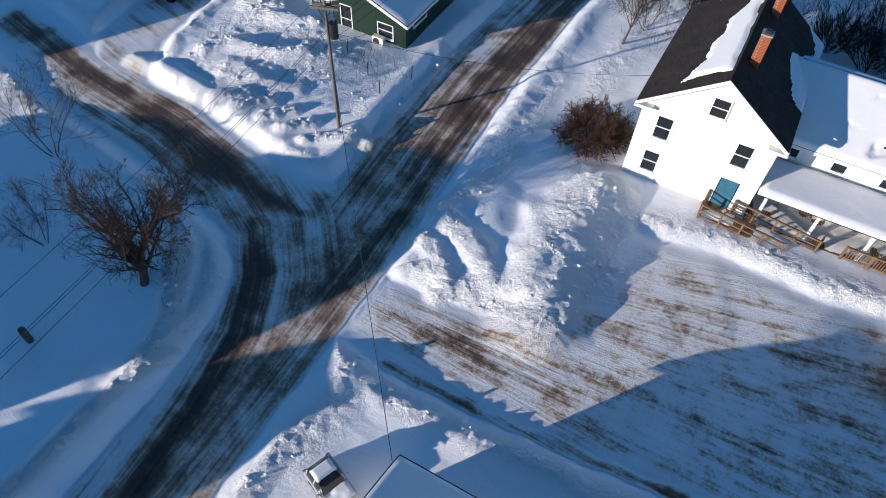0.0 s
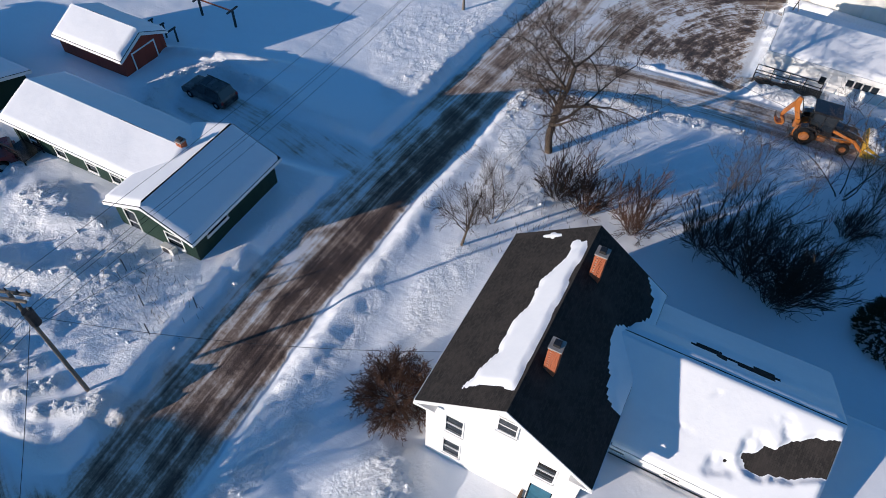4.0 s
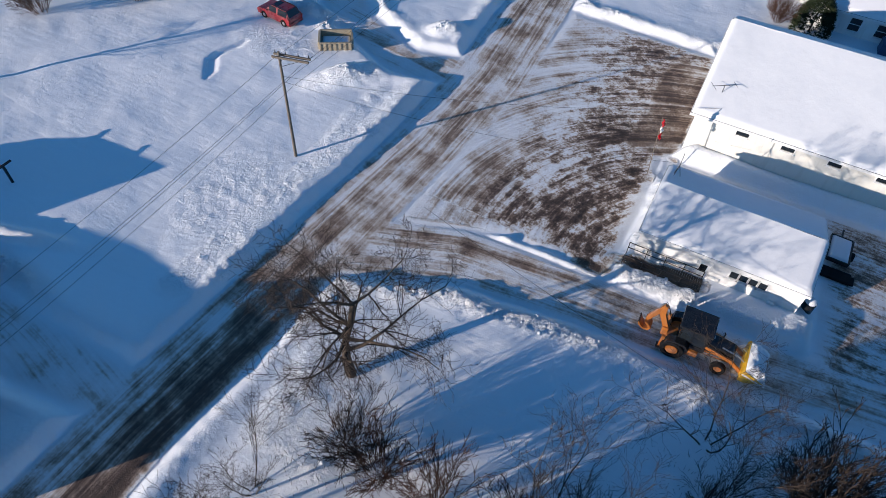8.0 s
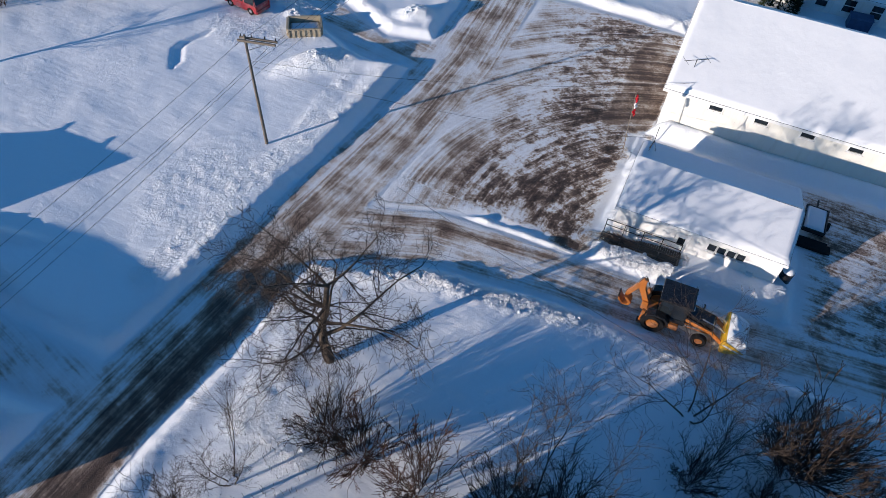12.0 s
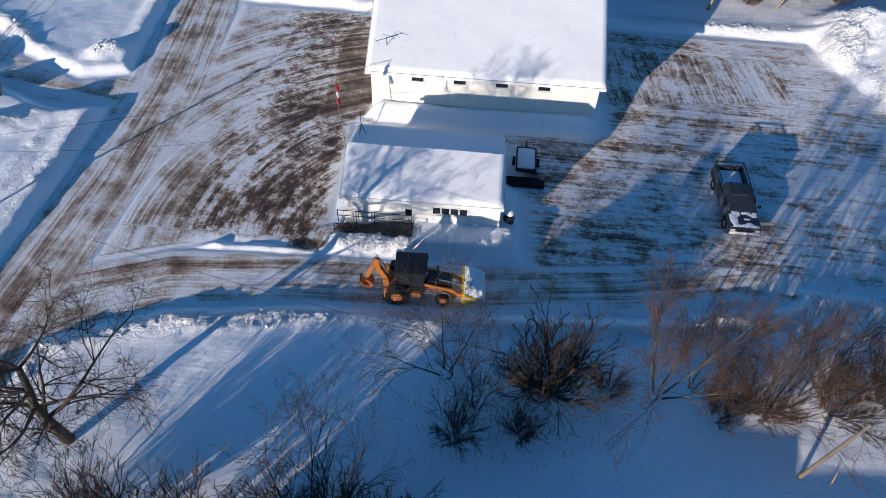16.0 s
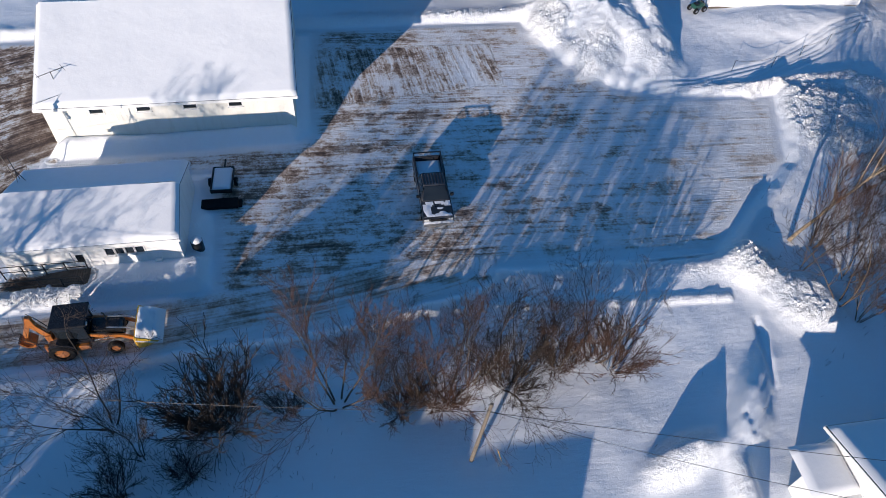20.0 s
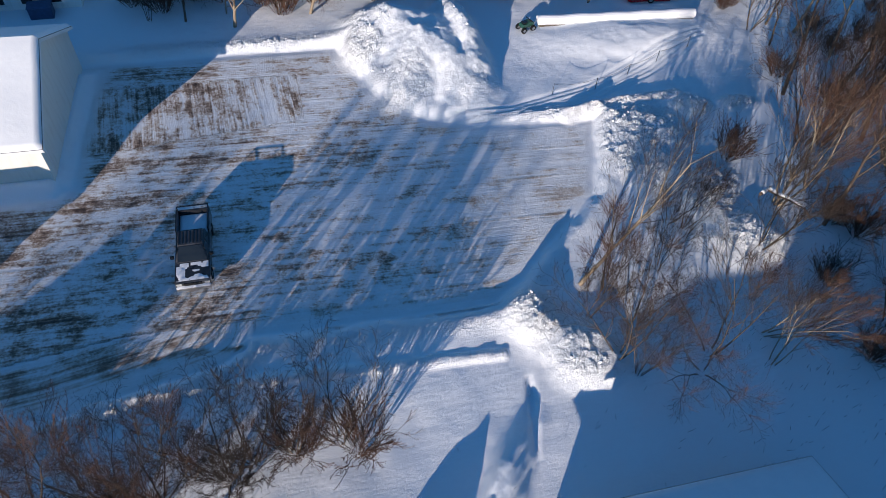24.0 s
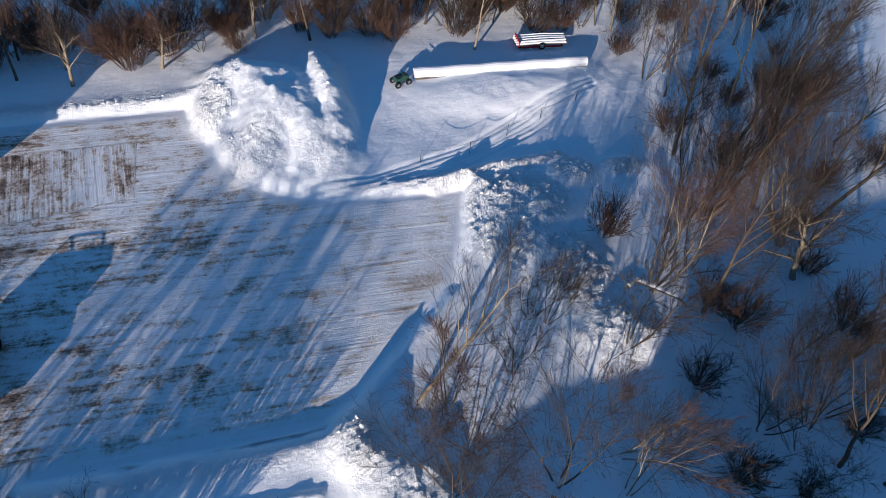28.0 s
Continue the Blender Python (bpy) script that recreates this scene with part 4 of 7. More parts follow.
gable_roof(farm, 16.7, 22.7, -1.7, 5.0, 2.6, 4.15, "x", SHINGLE, 0.1, fascia=TRIM)
part("front_door", block((1.6, FY0 + 0.04, 0.25, 2.5, FY0 + 0.1, 2.3)), plain("blue_green_door", (0.045, 0.17, 0.25), None, 0.4), farm, "blue-green panelled front door")

snow_sheet("roof_snow", (0, 28.3, 8.09), (0, 1, 0), (-3.75, 0, -2.68), 9.9, 4.6, 0.13,
           lambda U, V: np.minimum(np.minimum((U - 0.9) * 0.8, (9.3 - U) * 0.25), np.minimum((V - 0.2 - 0.05 * np.sin(3 * U)) * 2.0, 0.9 * (2.25 - 0.15 * (U - 1.0) - V) + 0.1 * np.sin(2.2 * U))) + 0.05, res=0.12, label="strip of old snow left along the dark roof ridge")
snow_sheet("roof_snow", (-0.0, 28.3, 8.09), (0, 1, 0), (-3.75, 0, -2.68), 9.9, 4.6, 0.1, lambda U, V: 0.5 - np.abs(V - 2.3) / 1.0 - np.abs(U - 9.55) / 0.35, res=0.12, label="small patch of snow on the dark roof")
snow_sheet("roof_snow", (0, 28.3, 8.09), (0, 1, 0), (3.75, 0, -2.68), 9.9, 4.6, 0.1,
           lambda U, V: 0.9 * (V - np.interp(U, [0, 2.6, 3.4, 5.0, 6.3, 7.0, 8.2, 9.2, 9.9], [9, 9, 3.9, 2.9, 2.4, 3.7, 4.2, 3.9, 3.3])) - 0.1, res=0.14, label="thin shaded snow in the roof valley")
snow_sheet("roof_snow", (0.5, 34.9, 6.25), (1, 0, 0), (0, -3.9, -2.33), 11.0, 4.54, 0.25,
           lambda U, V: 0.6 - 1.4 * np.exp(-((U - 10.0) / 2.3) ** 2 - ((V - 2.3 + 0.5 * (U - 9.2)) / 0.95) ** 2) - 2.5 * (U < 1.2 + 0.5 * V) + 0.9 * fbm(U, V, 0.9, 4, 91), res=0.1, label="deep snow on the wing roof with a thawed dark patch")
snow_sheet("roof_snow", (0.5, 34.95, 6.25), (1, 0, 0), (0, 3.9, -2.33), 11.0, 4.54, 0.16,
           lambda U, V: 0.42 - 0.7 * np.exp(-((U - 6.5) / 3.2) ** 2 - ((V - 1.5) / 0.5) ** 2) - 1.2 * (U < 2.4), label="thin shaded snow on the back of the wing roof")
snow_sheet("roof_snow", (3.45, 31.25, 2.64), (1, 0, 0), (0, -3.0, -0.23), 13.5, 3.0, 0.26, None, label="smooth deep snow on the porch roof")
snow_sheet("roof_snow", (11.6, 37.0, 4.07), (1, 0, 0), (0, -5.8, -1.0), 5.7, 5.8, 0.3, None, label="smooth deep snow on the low annex roof")

# the green house: a front block and a long rear wing
green = simple_house("green_house", -25.2, -19.5, 32.0, 39.0, 2.35, 3.45, "y", GREEN, SHINGLE, "dark green bungalow with white trim and snowy roofs", "house",
                     [(0, 3.6, 4.7, 0.75, 1.7, 1), (0, 0.7, 1.5, 0.1, 2.05, 1), (1, 1.0, 2.6, 1.5, 1.95, 0)])
wing = simple_house("green_house_wing", -36.0, -23.3, 34.0, 38.6, 2.35, 3.3, "x", GREEN, SHINGLE, "dark green rear wing of a bungalow with snowy roof", "house",
                    [(0, 1.3, 2.1, 0.1, 2.05, 1), (0, 3.6, 4.4, 0.8, 1.9, 1), (0, 6.2, 7.0, 0.8, 1.9, 1), (0, 8.2, 9.0, 0.8, 1.9, 1)])
roof_snow(-25.2, -19.5, 32.0, 39.0, 2.35, 3.45, "y", -1, seed=12)
roof_snow(-25.2, -19.5, 32.0, 39.0, 2.35, 3.45, "y", 1, thick=0.1, seed=14)
roof_snow(-36.0, -23.6, 34.0, 38.6, 2.35, 3.3, "x", -1, seed=16)
roof_snow(-36.0, -23.6, 34.0, 38.6, 2.35, 3.3, "x", 1, seed=17)
brick_chimney(green, -1.3, 0.9, 2.9, 3.95, 0.4, 0.4)
# sheds beyond it
red_shed = simple_house("red_shed", -41.0, -34.9, 42.2, 46.2, 1.95, 2.9, "x", RED_BOARDS, SHINGLE, "small red board shed with snow on its roof", "shed", [], over=0.25)
roof_snow(-41.0, -34.9, 42.2, 46.2, 1.95, 2.9, "x", -1, over=0.22, seed=21)
roof_snow(-41.0, -34.9, 42.2, 46.2, 1.95, 2.9, "x", 1, over=0.22, seed=22)
long_shed = simple_house("green_shed", -54.0, -39.5, 33.5, 38.0, 1.9, 2.6, "x", GREEN, SHINGLE, "long dark green shed with snowy roof", "shed", [(0, 11.5, 13.0, 0.9, 1.7, 0)])
roof_snow(-54.0, -39.5, 33.5, 38.0, 1.9, 2.6, "x", -1, seed=23)
roof_snow(-54.0, -39.5, 33.5, 38.0, 1.9, 2.6, "x", 1, seed=24)

# the metal-clad garage
garage = simple_house("metal_garage", 4.6, 20.8, 77.2, 90.6, 3.55, 6.7, "x", METAL_SIDING, SHINGLE, "long cream metal-clad garage with snowy roof", "garage",
                      [(0, 2.9 + 3.0 * i, 3.75 + 3.0 * i, 2.75, 3.12, 0) for i in range(4)], over=0.35)
roof_snow(4.6, 20.8, 77.2, 90.6, 3.55, 6.7, "x", -1, seed=31)
roof_snow(4.6, 20.8, 77.2, 90.6, 3.55, 6.7, "x", 1, seed=32)
# the small white office hut
hut = simple_house("white_hut", 4.5, 14.1, 65.6, 71.9, 2.45, 3.55, "x", WHITE, SHINGLE, "low white single-storey hut with snowy roof and ramp", "hut",
                   [(0, 5.5 + 0.55 * i, 5.95 + 0.55 * i, 1.5, 2.05, 0) for i in range(4)] + [(0, 3.6, 4.45, 0.1, 2.0, 0)], over=0.15)
roof_snow(4.5, 14.1, 65.6, 71.9, 2.45, 3.55, "x", -1, over=0.14, thick=0.24, seed=33)
roof_snow(4.5, 14.1, 65.6, 71.9, 2.45, 3.55, "x", 1, over=0.14, thick=0.24, seed=34)
# the house by the crossing, and one by the footpath east
south = simple_house("white_house", -4.9, 7.5, 0.6, 7.4, 2.5, 4.3, "x", WHITE, SHINGLE, "low white house with black roof edge and deep snow", "house", [], fascia=BLACK)
roof_snow(-4.9, 7.5, 0.6, 7.4, 2.5, 4.3, "x", -1, seed=41)
roof_snow(-4.9, 7.5, 0.6, 7.4, 2.5, 4.3, "x", 1, seed=42)
east = simple_house("pale_house", 46.3, 58.0, 39.4, 49.4, 2.5, 4.1, "x", WHITE, SHINGLE, "low white house with shaded snow on the roof", "house", [(3, 2.0, 2.9, 0.9, 1.9, 1)])
roof_snow(46.3, 58.0, 39.4, 49.4, 2.5, 4.1, "x", -1, seed=43)
roof_snow(46.3, 58.0, 39.4, 49.4, 2.5, 4.1, "x", 1, seed=44)
part("entry_porch", block((-8.2, 1.0, 0, -5.85, 3.4, 1.9)), WHITE, east)
snow_sheet("roof_snow", (43.9, 46.6, 1.9), (1, 0, 0), (0, 2.6, 0.02), 2.5, 2.6, 0.25, None, label="rounded snow on the entry porch roof")
north = simple_house("white_cottage", 9.0, 20.0, 99.5, 106.0, 2.5, 4.2, "x", WHITE, SHINGLE, "white cottage with dark shutters beyond the garage", "house", [(0, 2 + 2.2 * i, 2.9 + 2.2 * i, 0.9, 2.0, 1) for i in range(4)])
roof_snow(9.0, 20.0, 99.5, 106.0, 2.5, 4.2, "x", -1, seed=45)
roof_snow(9.0, 20.0, 99.5, 106.0, 2.5, 4.2, "x", 1, seed=46)
# unseen neighbours south-west and east, their form assumed, added to throw the shade
for x0, x1, y0, y1, ev, rd, ax in ((-36.4, -29.0, -9.0, -1.0, 4.6, 6.4, "x"), (-33.2, -29.4, -20.5, -16.0, 4.8, 6.6, "x"), (-64.0, -54.0, 0.0, 8.0, 4.4, 6.6, "x"), (-47.0, -39.5, -10.0, -2.0, 4.2, 5.4, "x"), (64.0, 75.0, 31.0, 39.0, 4.8, 7.4, "x"), (46.6, 62.0, 28.0, 36.0, 6.4, 9.0, "x")):
    simple_house("unseen_shade_house", x0, x1, y0, y1, ev, rd, ax, WHITE, SHINGLE, "unseen two-storey house with snowy roof, added to throw shade", "house", [])
    roof_snow(x0, x1, y0, y1, ev, rd, ax, -1, seed=47)
    roof_snow(x0, x1, y0, y1, ev, rd, ax, 1, seed=48)

# ---- trees ----


def grow(rng, P, D, L, R, o):
    """Tube rows by level for limbs that start at P along D: each wanders, thins out and puts out smaller limbs."""
    levels, out = len(o["kids"]), []
    for level in range(levels + 1):
        steps = o["steps"][min(level, len(o["steps"]) - 1)]
        least = o.get("least", 1.0) * (0.016, 0.013, 0.0105, 0.0085, 0.007)[level]
        w = o["wander"] * (1 + 0.2 * level)
        born = []
        for s in range(steps):
            n = len(L)
            D = D + rng.normal(0, w, (n, 3)) * (1, 1, 0.6) + (0, 0, o["up"])
            D /= np.linalg.norm(D, axis=1, keepdims=True)
            Q = P + D * (L / steps * rng.uniform(0.85, 1.15, n))[:, None]
            R2 = np.maximum(R * (0.84 if level == 0 else 0.74), least)
            out.append((level, np.column_stack([P, Q, R, R2])))
            if level < levels and (level > 0 or s >= o["clear"]):
                k = np.repeat(np.arange(n), np.floor(o["kids"][level] + rng.random(n)).astype(int))
                side = np.cross(rng.normal(0, 1, (len(k), 3)) * (1, 1, 0.5), D[k])
                side /= np.maximum(np.linalg.norm(side, axis=1, keepdims=True), 1e-6)
                a = (o["spread"] * rng.uniform(0.65, 1.3, len(k)))[:, None]
                way = D[k] * np.cos(a) + side * np.sin(a) + (0, 0, o["lift"])
                way /= np.linalg.norm(way, axis=1, keepdims=True)
                short = o["short"] if level == 0 else o["sub"]
                born.append((Q[k], way, L[k] * short * (1 - 0.45 * s / steps) * rng.uniform(0.6, 1.2, len(k)), np.maximum(R2[k] * 0.62, least * 0.9)))
            P, R = Q, R2
        if born:
            P, D, L, R = (np.concatenate(c) for c in zip(*born))
    return out


KINDS = {
    "broad": dict(wander=0.12, up=0.03, clear=1, kids=(2.4, 1.5, 1.4, 1.3), steps=(5, 5, 4, 3), spread=0.8, lift=0.12, short=0.74, sub=0.68, len=0.72, r=0.2),
    "maple": dict(wander=0.15, up=0.02, clear=1, kids=(3.0, 1.9, 1.9, 1.8), steps=(5, 5, 4, 3), spread=1.05, lift=0.06, short=0.85, sub=0.62, len=0.66, r=0.2),
    "round": dict(wander=0.09, up=0.04, clear=1, kids=(2.6, 1.6, 1.4, 1.3), steps=(5, 5, 4, 3), spread=0.7, lift=0.2, short=0.68, sub=0.66, len=0.8, r=0.13),
    "globe": dict(wander=0.1, up=0.02, clear=0, kids=(5.5, 2.0, 1.8, 1.5), steps=(4, 6, 4, 3), spread=0.95, lift=0.3, short=0.95, sub=0.5, len=0.52, r=0.2),
    "slim": dict(wander=0.06, up=0.03, clear=2, kids=(1.7, 1.3, 1.2, 0.8), steps=(8, 4, 4, 3), spread=0.55, lift=0.18, short=0.42, sub=0.68, len=1.0, r=0.1, least=0.75),
    "thicket": dict(wander=0.14, up=0.01, clear=1, kids=(1.4, 1.2, 1.1, 0.8), steps=(6, 4, 4, 3), spread=0.65, lift=0.12, short=0.58, sub=0.68, len=1.0, r=0.085, least=0.75),
    "vase": dict(wander=0.09, up=0.03, clear=1, kids=(1.3, 1.2, 1.1, 0.8), steps=(6, 5, 4, 3), spread=0.5, lift=0.14, short=0.56, sub=0.68, len=0.95, r=0.1, least=0.75),
    "stem": dict(wander=0.09, up=0.02, clear=1, kids=(0.9, 1.0, 0.8), steps=(6, 4, 3), spread=0.45, lift=0.1, short=0.5, sub=0.66, len=1.0, r=0.05, least=0.95),
    "ball": dict(wander=0.14, up=0.0, clear=1, kids=(1.5, 1.5, 1.3), steps=(5, 4, 3), spread=0.7, lift=0.05, short=0.5, sub=0.6, len=1.0, r=0.05, least=0.75),
}


def meshes_of(rows, cut, names, sides=(6, 3)):
    out = []
    for keep, k, nm in ((lambda l: l <= cut, sides[0], names[0]), (lambda l: l > cut, sides[1], names[1])):
        v, f = tubes(np.concatenate([r for l, r in rows if keep(l)]), k)
        out.append(mesh_of(nm, v, f, k > 4))
    return tuple(out)


def tree_mesh(seed, height, kind, stems=1, fan=0.0, thick=1.0):
    """A trunk, or some stems that fan out from one root, with their limbs and twigs."""
    o, rng = KINDS[kind], np.random.default_rng(seed)
    many = stems > 1
    a = 2 * math.pi * np.arange(stems) / stems + rng.uniform(-0.4, 0.4, stems)
    t = fan * rng.uniform(0.5 if stems < 9 else 0.1, 1.2, stems)
    ring = np.column_stack([np.cos(a), np.sin(a)])
    P = np.column_stack([0.15 * many * ring, np.full(stems, -0.3)])
    D = np.column_stack([t[:, None] * ring + rng.normal(0, 0.05, (stems, 2)), np.ones(stems)])
    D /= np.linalg.norm(D, axis=1, keepdims=True)
    L = height * o["len"] * (rng.uniform(0.7, 1.0, stems) if many else np.ones(1))
    R = np.full(stems, thick * o["r"] * height / 7 * (0.7 if many else 1))
    return meshes_of(grow(rng, P, D, L, R, o), 1, ("trunk", "crown"))


def shrub_mesh(seed, height, radius, stems, kind="stem", thin=0.015, ball=False):
    """Many thin stems that fan out from one root."""
    o, rng = KINDS[kind], np.random.default_rng(seed)
    a, t = rng.uniform(0, 2 * math.pi, stems), np.sqrt(rng.random(stems))
    ring = np.column_stack([np.cos(a), np.sin(a)])
    if ball:
        up = rng.uniform(0.12, 1.0, stems)
        D = np.column_stack([ring * np.sqrt(1 - up * up)[:, None], up])
        P, L = np.column_stack([ring * 0.3, np.full(stems, 0.1)]), radius * rng.uniform(0.7, 0.95, stems)
    else:
        D = np.column_stack([ring * (t * radius / height)[:, None], np.ones(stems)])
        D /= np.linalg.norm(D, axis=1, keepdims=True)
        P = np.column_stack([ring * (0.4 * t)[:, None], np.full(stems, -0.2)])
        L = height * rng.uniform(0.5, 1.0, stems) / np.maximum(0.6, D[:, 2]) * 0.9
    return meshes_of(grow(rng, P, D, L, np.full(stems, thin), o), 0, ("stem_clump", "twig_crown"), (4, 3))


def place_tree(meshes, x, y, turn, scale, label, name="bare_tree", trunk=BARK, crown=TWIG, lean=(0, 0), names=("trunk", "crown"), group="", tilt=None):
    """A tree or shrub on the ground. tilt: degrees off upright and the way it leans, in degrees from x."""
    z = height_at(x, y)
    m = pose(x, y, z, lean[0], lean[1], turn)
    if tilt:
        m = pose(x, y, z, 0, 0, tilt[1]) @ pose(0, 0, 0, 0, tilt[0], turn)
    t = thing(name, m @ Matrix.Diagonal((scale, scale, scale, 1)), label, "tree" if "tree" in name else "shrub", group)
    for me, mat, nm in zip(meshes, (trunk, crown), names):
        ob = new(nm, me)
        if not me.materials:
            me.materials.append(mat)
        ob.material_slots[0].link = "OBJECT"
        ob.material_slots[0].material = mat
        ob.parent = t
        if nm != "trunk":
            ob["kind"] = "stuff"
    return t


BROAD = [tree_mesh(12, 9.0, "broad"), tree_mesh(13, 9.0, "broad")]
ROUND = tree_mesh(22, 7.0, "round")
SLIM = [tree_mesh(31 + i, 11.0, "slim") for i in (0, 1, 3)]
MULTI = [tree_mesh(61 + i, 6.5, "thicket", 4, 0.5) for i in range(2)] + [tree_mesh(64, 8.0, "slim", 4, 0.3, 0.8)]
VASE = [tree_mesh(81, 6.4, "vase", 6, 0.5, 0.8), tree_mesh(83, 5.6, "vase", 4, 0.35, 0.8), tree_mesh(85, 9.5, "vase", 5, 0.3, 0.9)]
SHRUB = [shrub_mesh(41 + i, 3.0, 2.1, 42, thin=0.015) for i in range(3)]
BALL = shrub_mesh(51, 2.4, 2.0, 110, "ball", thin=0.011, ball=True)
STEM_NAMES = ("stem_clump", "twig_crown")

place_tree(tree_mesh(14, 10.5, "maple"), -6.0, 50.0, 20, 1.0, "big bare maple with spreading dark limbs on the corner lawn")
place_tree(tree_mesh(23, 8.4, "globe"), -20.5, 9.5, 0, 1.0, "rounded bare tree with brown twigs beside the junction", tilt=(9, 160))
place_tree(MULTI[0], -26.5, 9.0, 30, 0.5, "small bare tree with purple-brown twigs", crown=TWIG_RED)
place_tree(MULTI[1], -31.0, 13.6, 0, 0.7, "bare tree west of the junction")
place_tree(BALL, -5.7, 30.0, 0, 1.0, "dense ball-shaped brown bush beside the farmhouse", "bare_shrub", TWIG_RED, TWIG_RED, names=STEM_NAMES)
place_tree(ROUND, -7.4, 40.1, 60, 0.7, "small bare tree at the roadside")
place_tree(MULTI[0], -6.6, 42.6, 0, 0.62, "low bare tree with dark tangled stems")
place_tree(MULTI[1], 6.1, 47.5, 0, 0.95, "dark many-stemmed leafless tree in shaded snow")
place_tree(MULTI[1], 11.5, 55.3, 110, 0.9, "dark bare tree beside the side street")
place_tree(VASE[1], 13.2, 53.4, 70, 0.75, "thin bare tree in shaded snow")
place_tree(VASE[0], 22.6, 55.1, 10, 1.12, "bare tree with reddish spreading twigs", crown=TWIG_RED)
place_tree(VASE[1], 24.5, 55.7, 10, 0.9, "thin bare tree in the hedge row")
for i, (x, y, s, red) in enumerate([(-4.1, 46.4, 0.9, 0), (-2.1, 46.2, 1.05, 1), (1.1, 46.0, 1.0, 1), (7.6, 46.0, 1.3, 0), (10.0, 45.6, 1.25, 0), (9.2, 44.8, 1.1, 0), (4.9, 46.8, 1.0, 0), (17.1, 55.0, 1.45, 0), (16.4, 54.4, 1.1, 0), (19.9, 54.9, 0.6, 0),
                                     (25.6, 54.2, 0.9, 0), (27.6, 54.4, 0.9, 1), (31.6, 54.8, 0.9, 0), (34.6, 55.8, 1.0, 1), (37.4, 55.4, 1.0, 1), (12.2, 51.8, 0.7, 0), (15.4, 52.2, 0.6, 0)]):
    place_tree(SHRUB[i % 3], x, y, 47 * i, s, "reddish brown leafless shrub in the snow" if red else "dark leafless shrub in the snow", "bare_shrub", TWIG, TWIG_RED if red else TWIG, names=STEM_NAMES)
for i, (x, y, s) in enumerate([(26.4, 55.0, 0.75), (28.2, 54.6, 0.9), (29.6, 55.4, 0.85), (31.2, 55.0, 0.95), (32.4, 55.6, 0.8), (34.4, 55.8, 0.85), (36.6, 56.0, 0.85)]):
    place_tree((MULTI[1], VASE[0], VASE[1])[i % 3], x, y, 61 * i, s, "tangled leafless tree in the hedge row", trunk=BIRCH if i % 3 == 2 else BARK, crown=TWIG_RED if i % 4 == 1 else TWIG, group="hedge row")
place_tree(BROAD[1], -44.3, 56.0, 80, 0.75, "bare tree at the back of the yard")
for i, (x, y) in enumerate([(-42, 72), (-36, 78), (-47, 66)]):
    place_tree(SHRUB[i], x, y, 40 * i, 1.0, "thin reddish shrub at the field edge", "bare_shrub", TWIG_RED, TWIG_RED, names=STEM_NAMES)
place_tree(SHRUB[1], 7.6, 98.6, 0, 0.9, "pale leafless shrub behind the garage", "bare_shrub", TWIG_RED, TWIG_RED, names=STEM_NAMES)
# the wood east and north of the lot
rng = random.Random(77)
# big leaning trees and snags: place, size, tilt and its way
for i, (x, y, s, deg, way, kind) in enumerate([(74.9, 72.3, 1.15, 24, 30, 2), (78.4, 68.7, 0.95, 34, 35, 2), (77.3, 72.3, 0.9, 30, 40, 1), (64.6, 63.4, 1.2, 8, 60, 1), (61.5, 57.5, 1.05, 36, 50, 1), (69.6, 57.1, 0.85, 4, 20, 0), (72.2, 56.7, 1.0, 38, 30, 1), (70.6, 55.8, 0.7, 40, 10, 1), (71.3, 53.7, 0.75, 36, 20, 1),
                                              (57.6, 57.0, 1.0, 18, 170, 0), (56.5, 55.9, 0.75, 30, 250, 0), (60.8, 55.7, 0.9, 34, 20, 1), (57.3, 63.3, 0.8, 6, 100, 1), (68.1, 67.2, 1.05, 10, 120, 2), (52.2, 57.6, 0.9, 12, 200, 0)]):
    place_tree((MULTI[1], VASE[1], VASE[2])[kind], x, y, 67 * i, s, "big leaning leafless tree with tan bark in the wood" if kind == 2 else "leaning tangled leafless tree at the edge of the wood", trunk=(BARK, BIRCH, BIRCH)[kind] if i % 3 else BARK, crown=TWIG_RED if i % 3 == 1 else TWIG, tilt=(deg, way), group="wood round the lot")
WOOD = [(52.0, 63.0, 1.0), (53.3, 62.3, 0.8), (70.3, 64.8, 1.0), (77.7, 66, 1.1), (73.5, 57.1, 1.1), 
        (73.7, 72.7, 1.35), (75.7, 78.6, 1.1), (84.5, 92.8, 1.2), (77.5, 60, 1.1), (72.5, 54.3, 0.9), (32.5, 94.6, 0.75), (36.3, 96.2, 0.75), (42.0, 97.7, 0.7), (51.0, 98.0, 0.85), (64.7, 94.6, 0.8),
        (71.0, 97.2, 0.9), (28.5, 96.0, 0.7), (46.5, 99, 0.8), (57.5, 98.5, 0.8), (78, 88, 1.0), (82, 70, 1.1), (83, 83, 1.0), (60.5, 66.2, 0.6)]
for i, (x, y, s) in enumerate([(51.6, 60.6, 0.6), (54.0, 59.6, 0.6), (53.0, 56.5, 0.5), (59.6, 66.8, 0.55), (62.0, 60.0, 0.5)]):
    place_tree((VASE[1], MULTI[1], VASE[0], MULTI[0])[i % 4], x, y, 83 * i, s * 1.25, "dark tangled leafless tree at the edge of the lot", crown=TWIG_RED if i % 3 == 1 else TWIG, lean=(8 * math.sin(i), 9 * math.cos(2 * i)), group="wood round the lot")
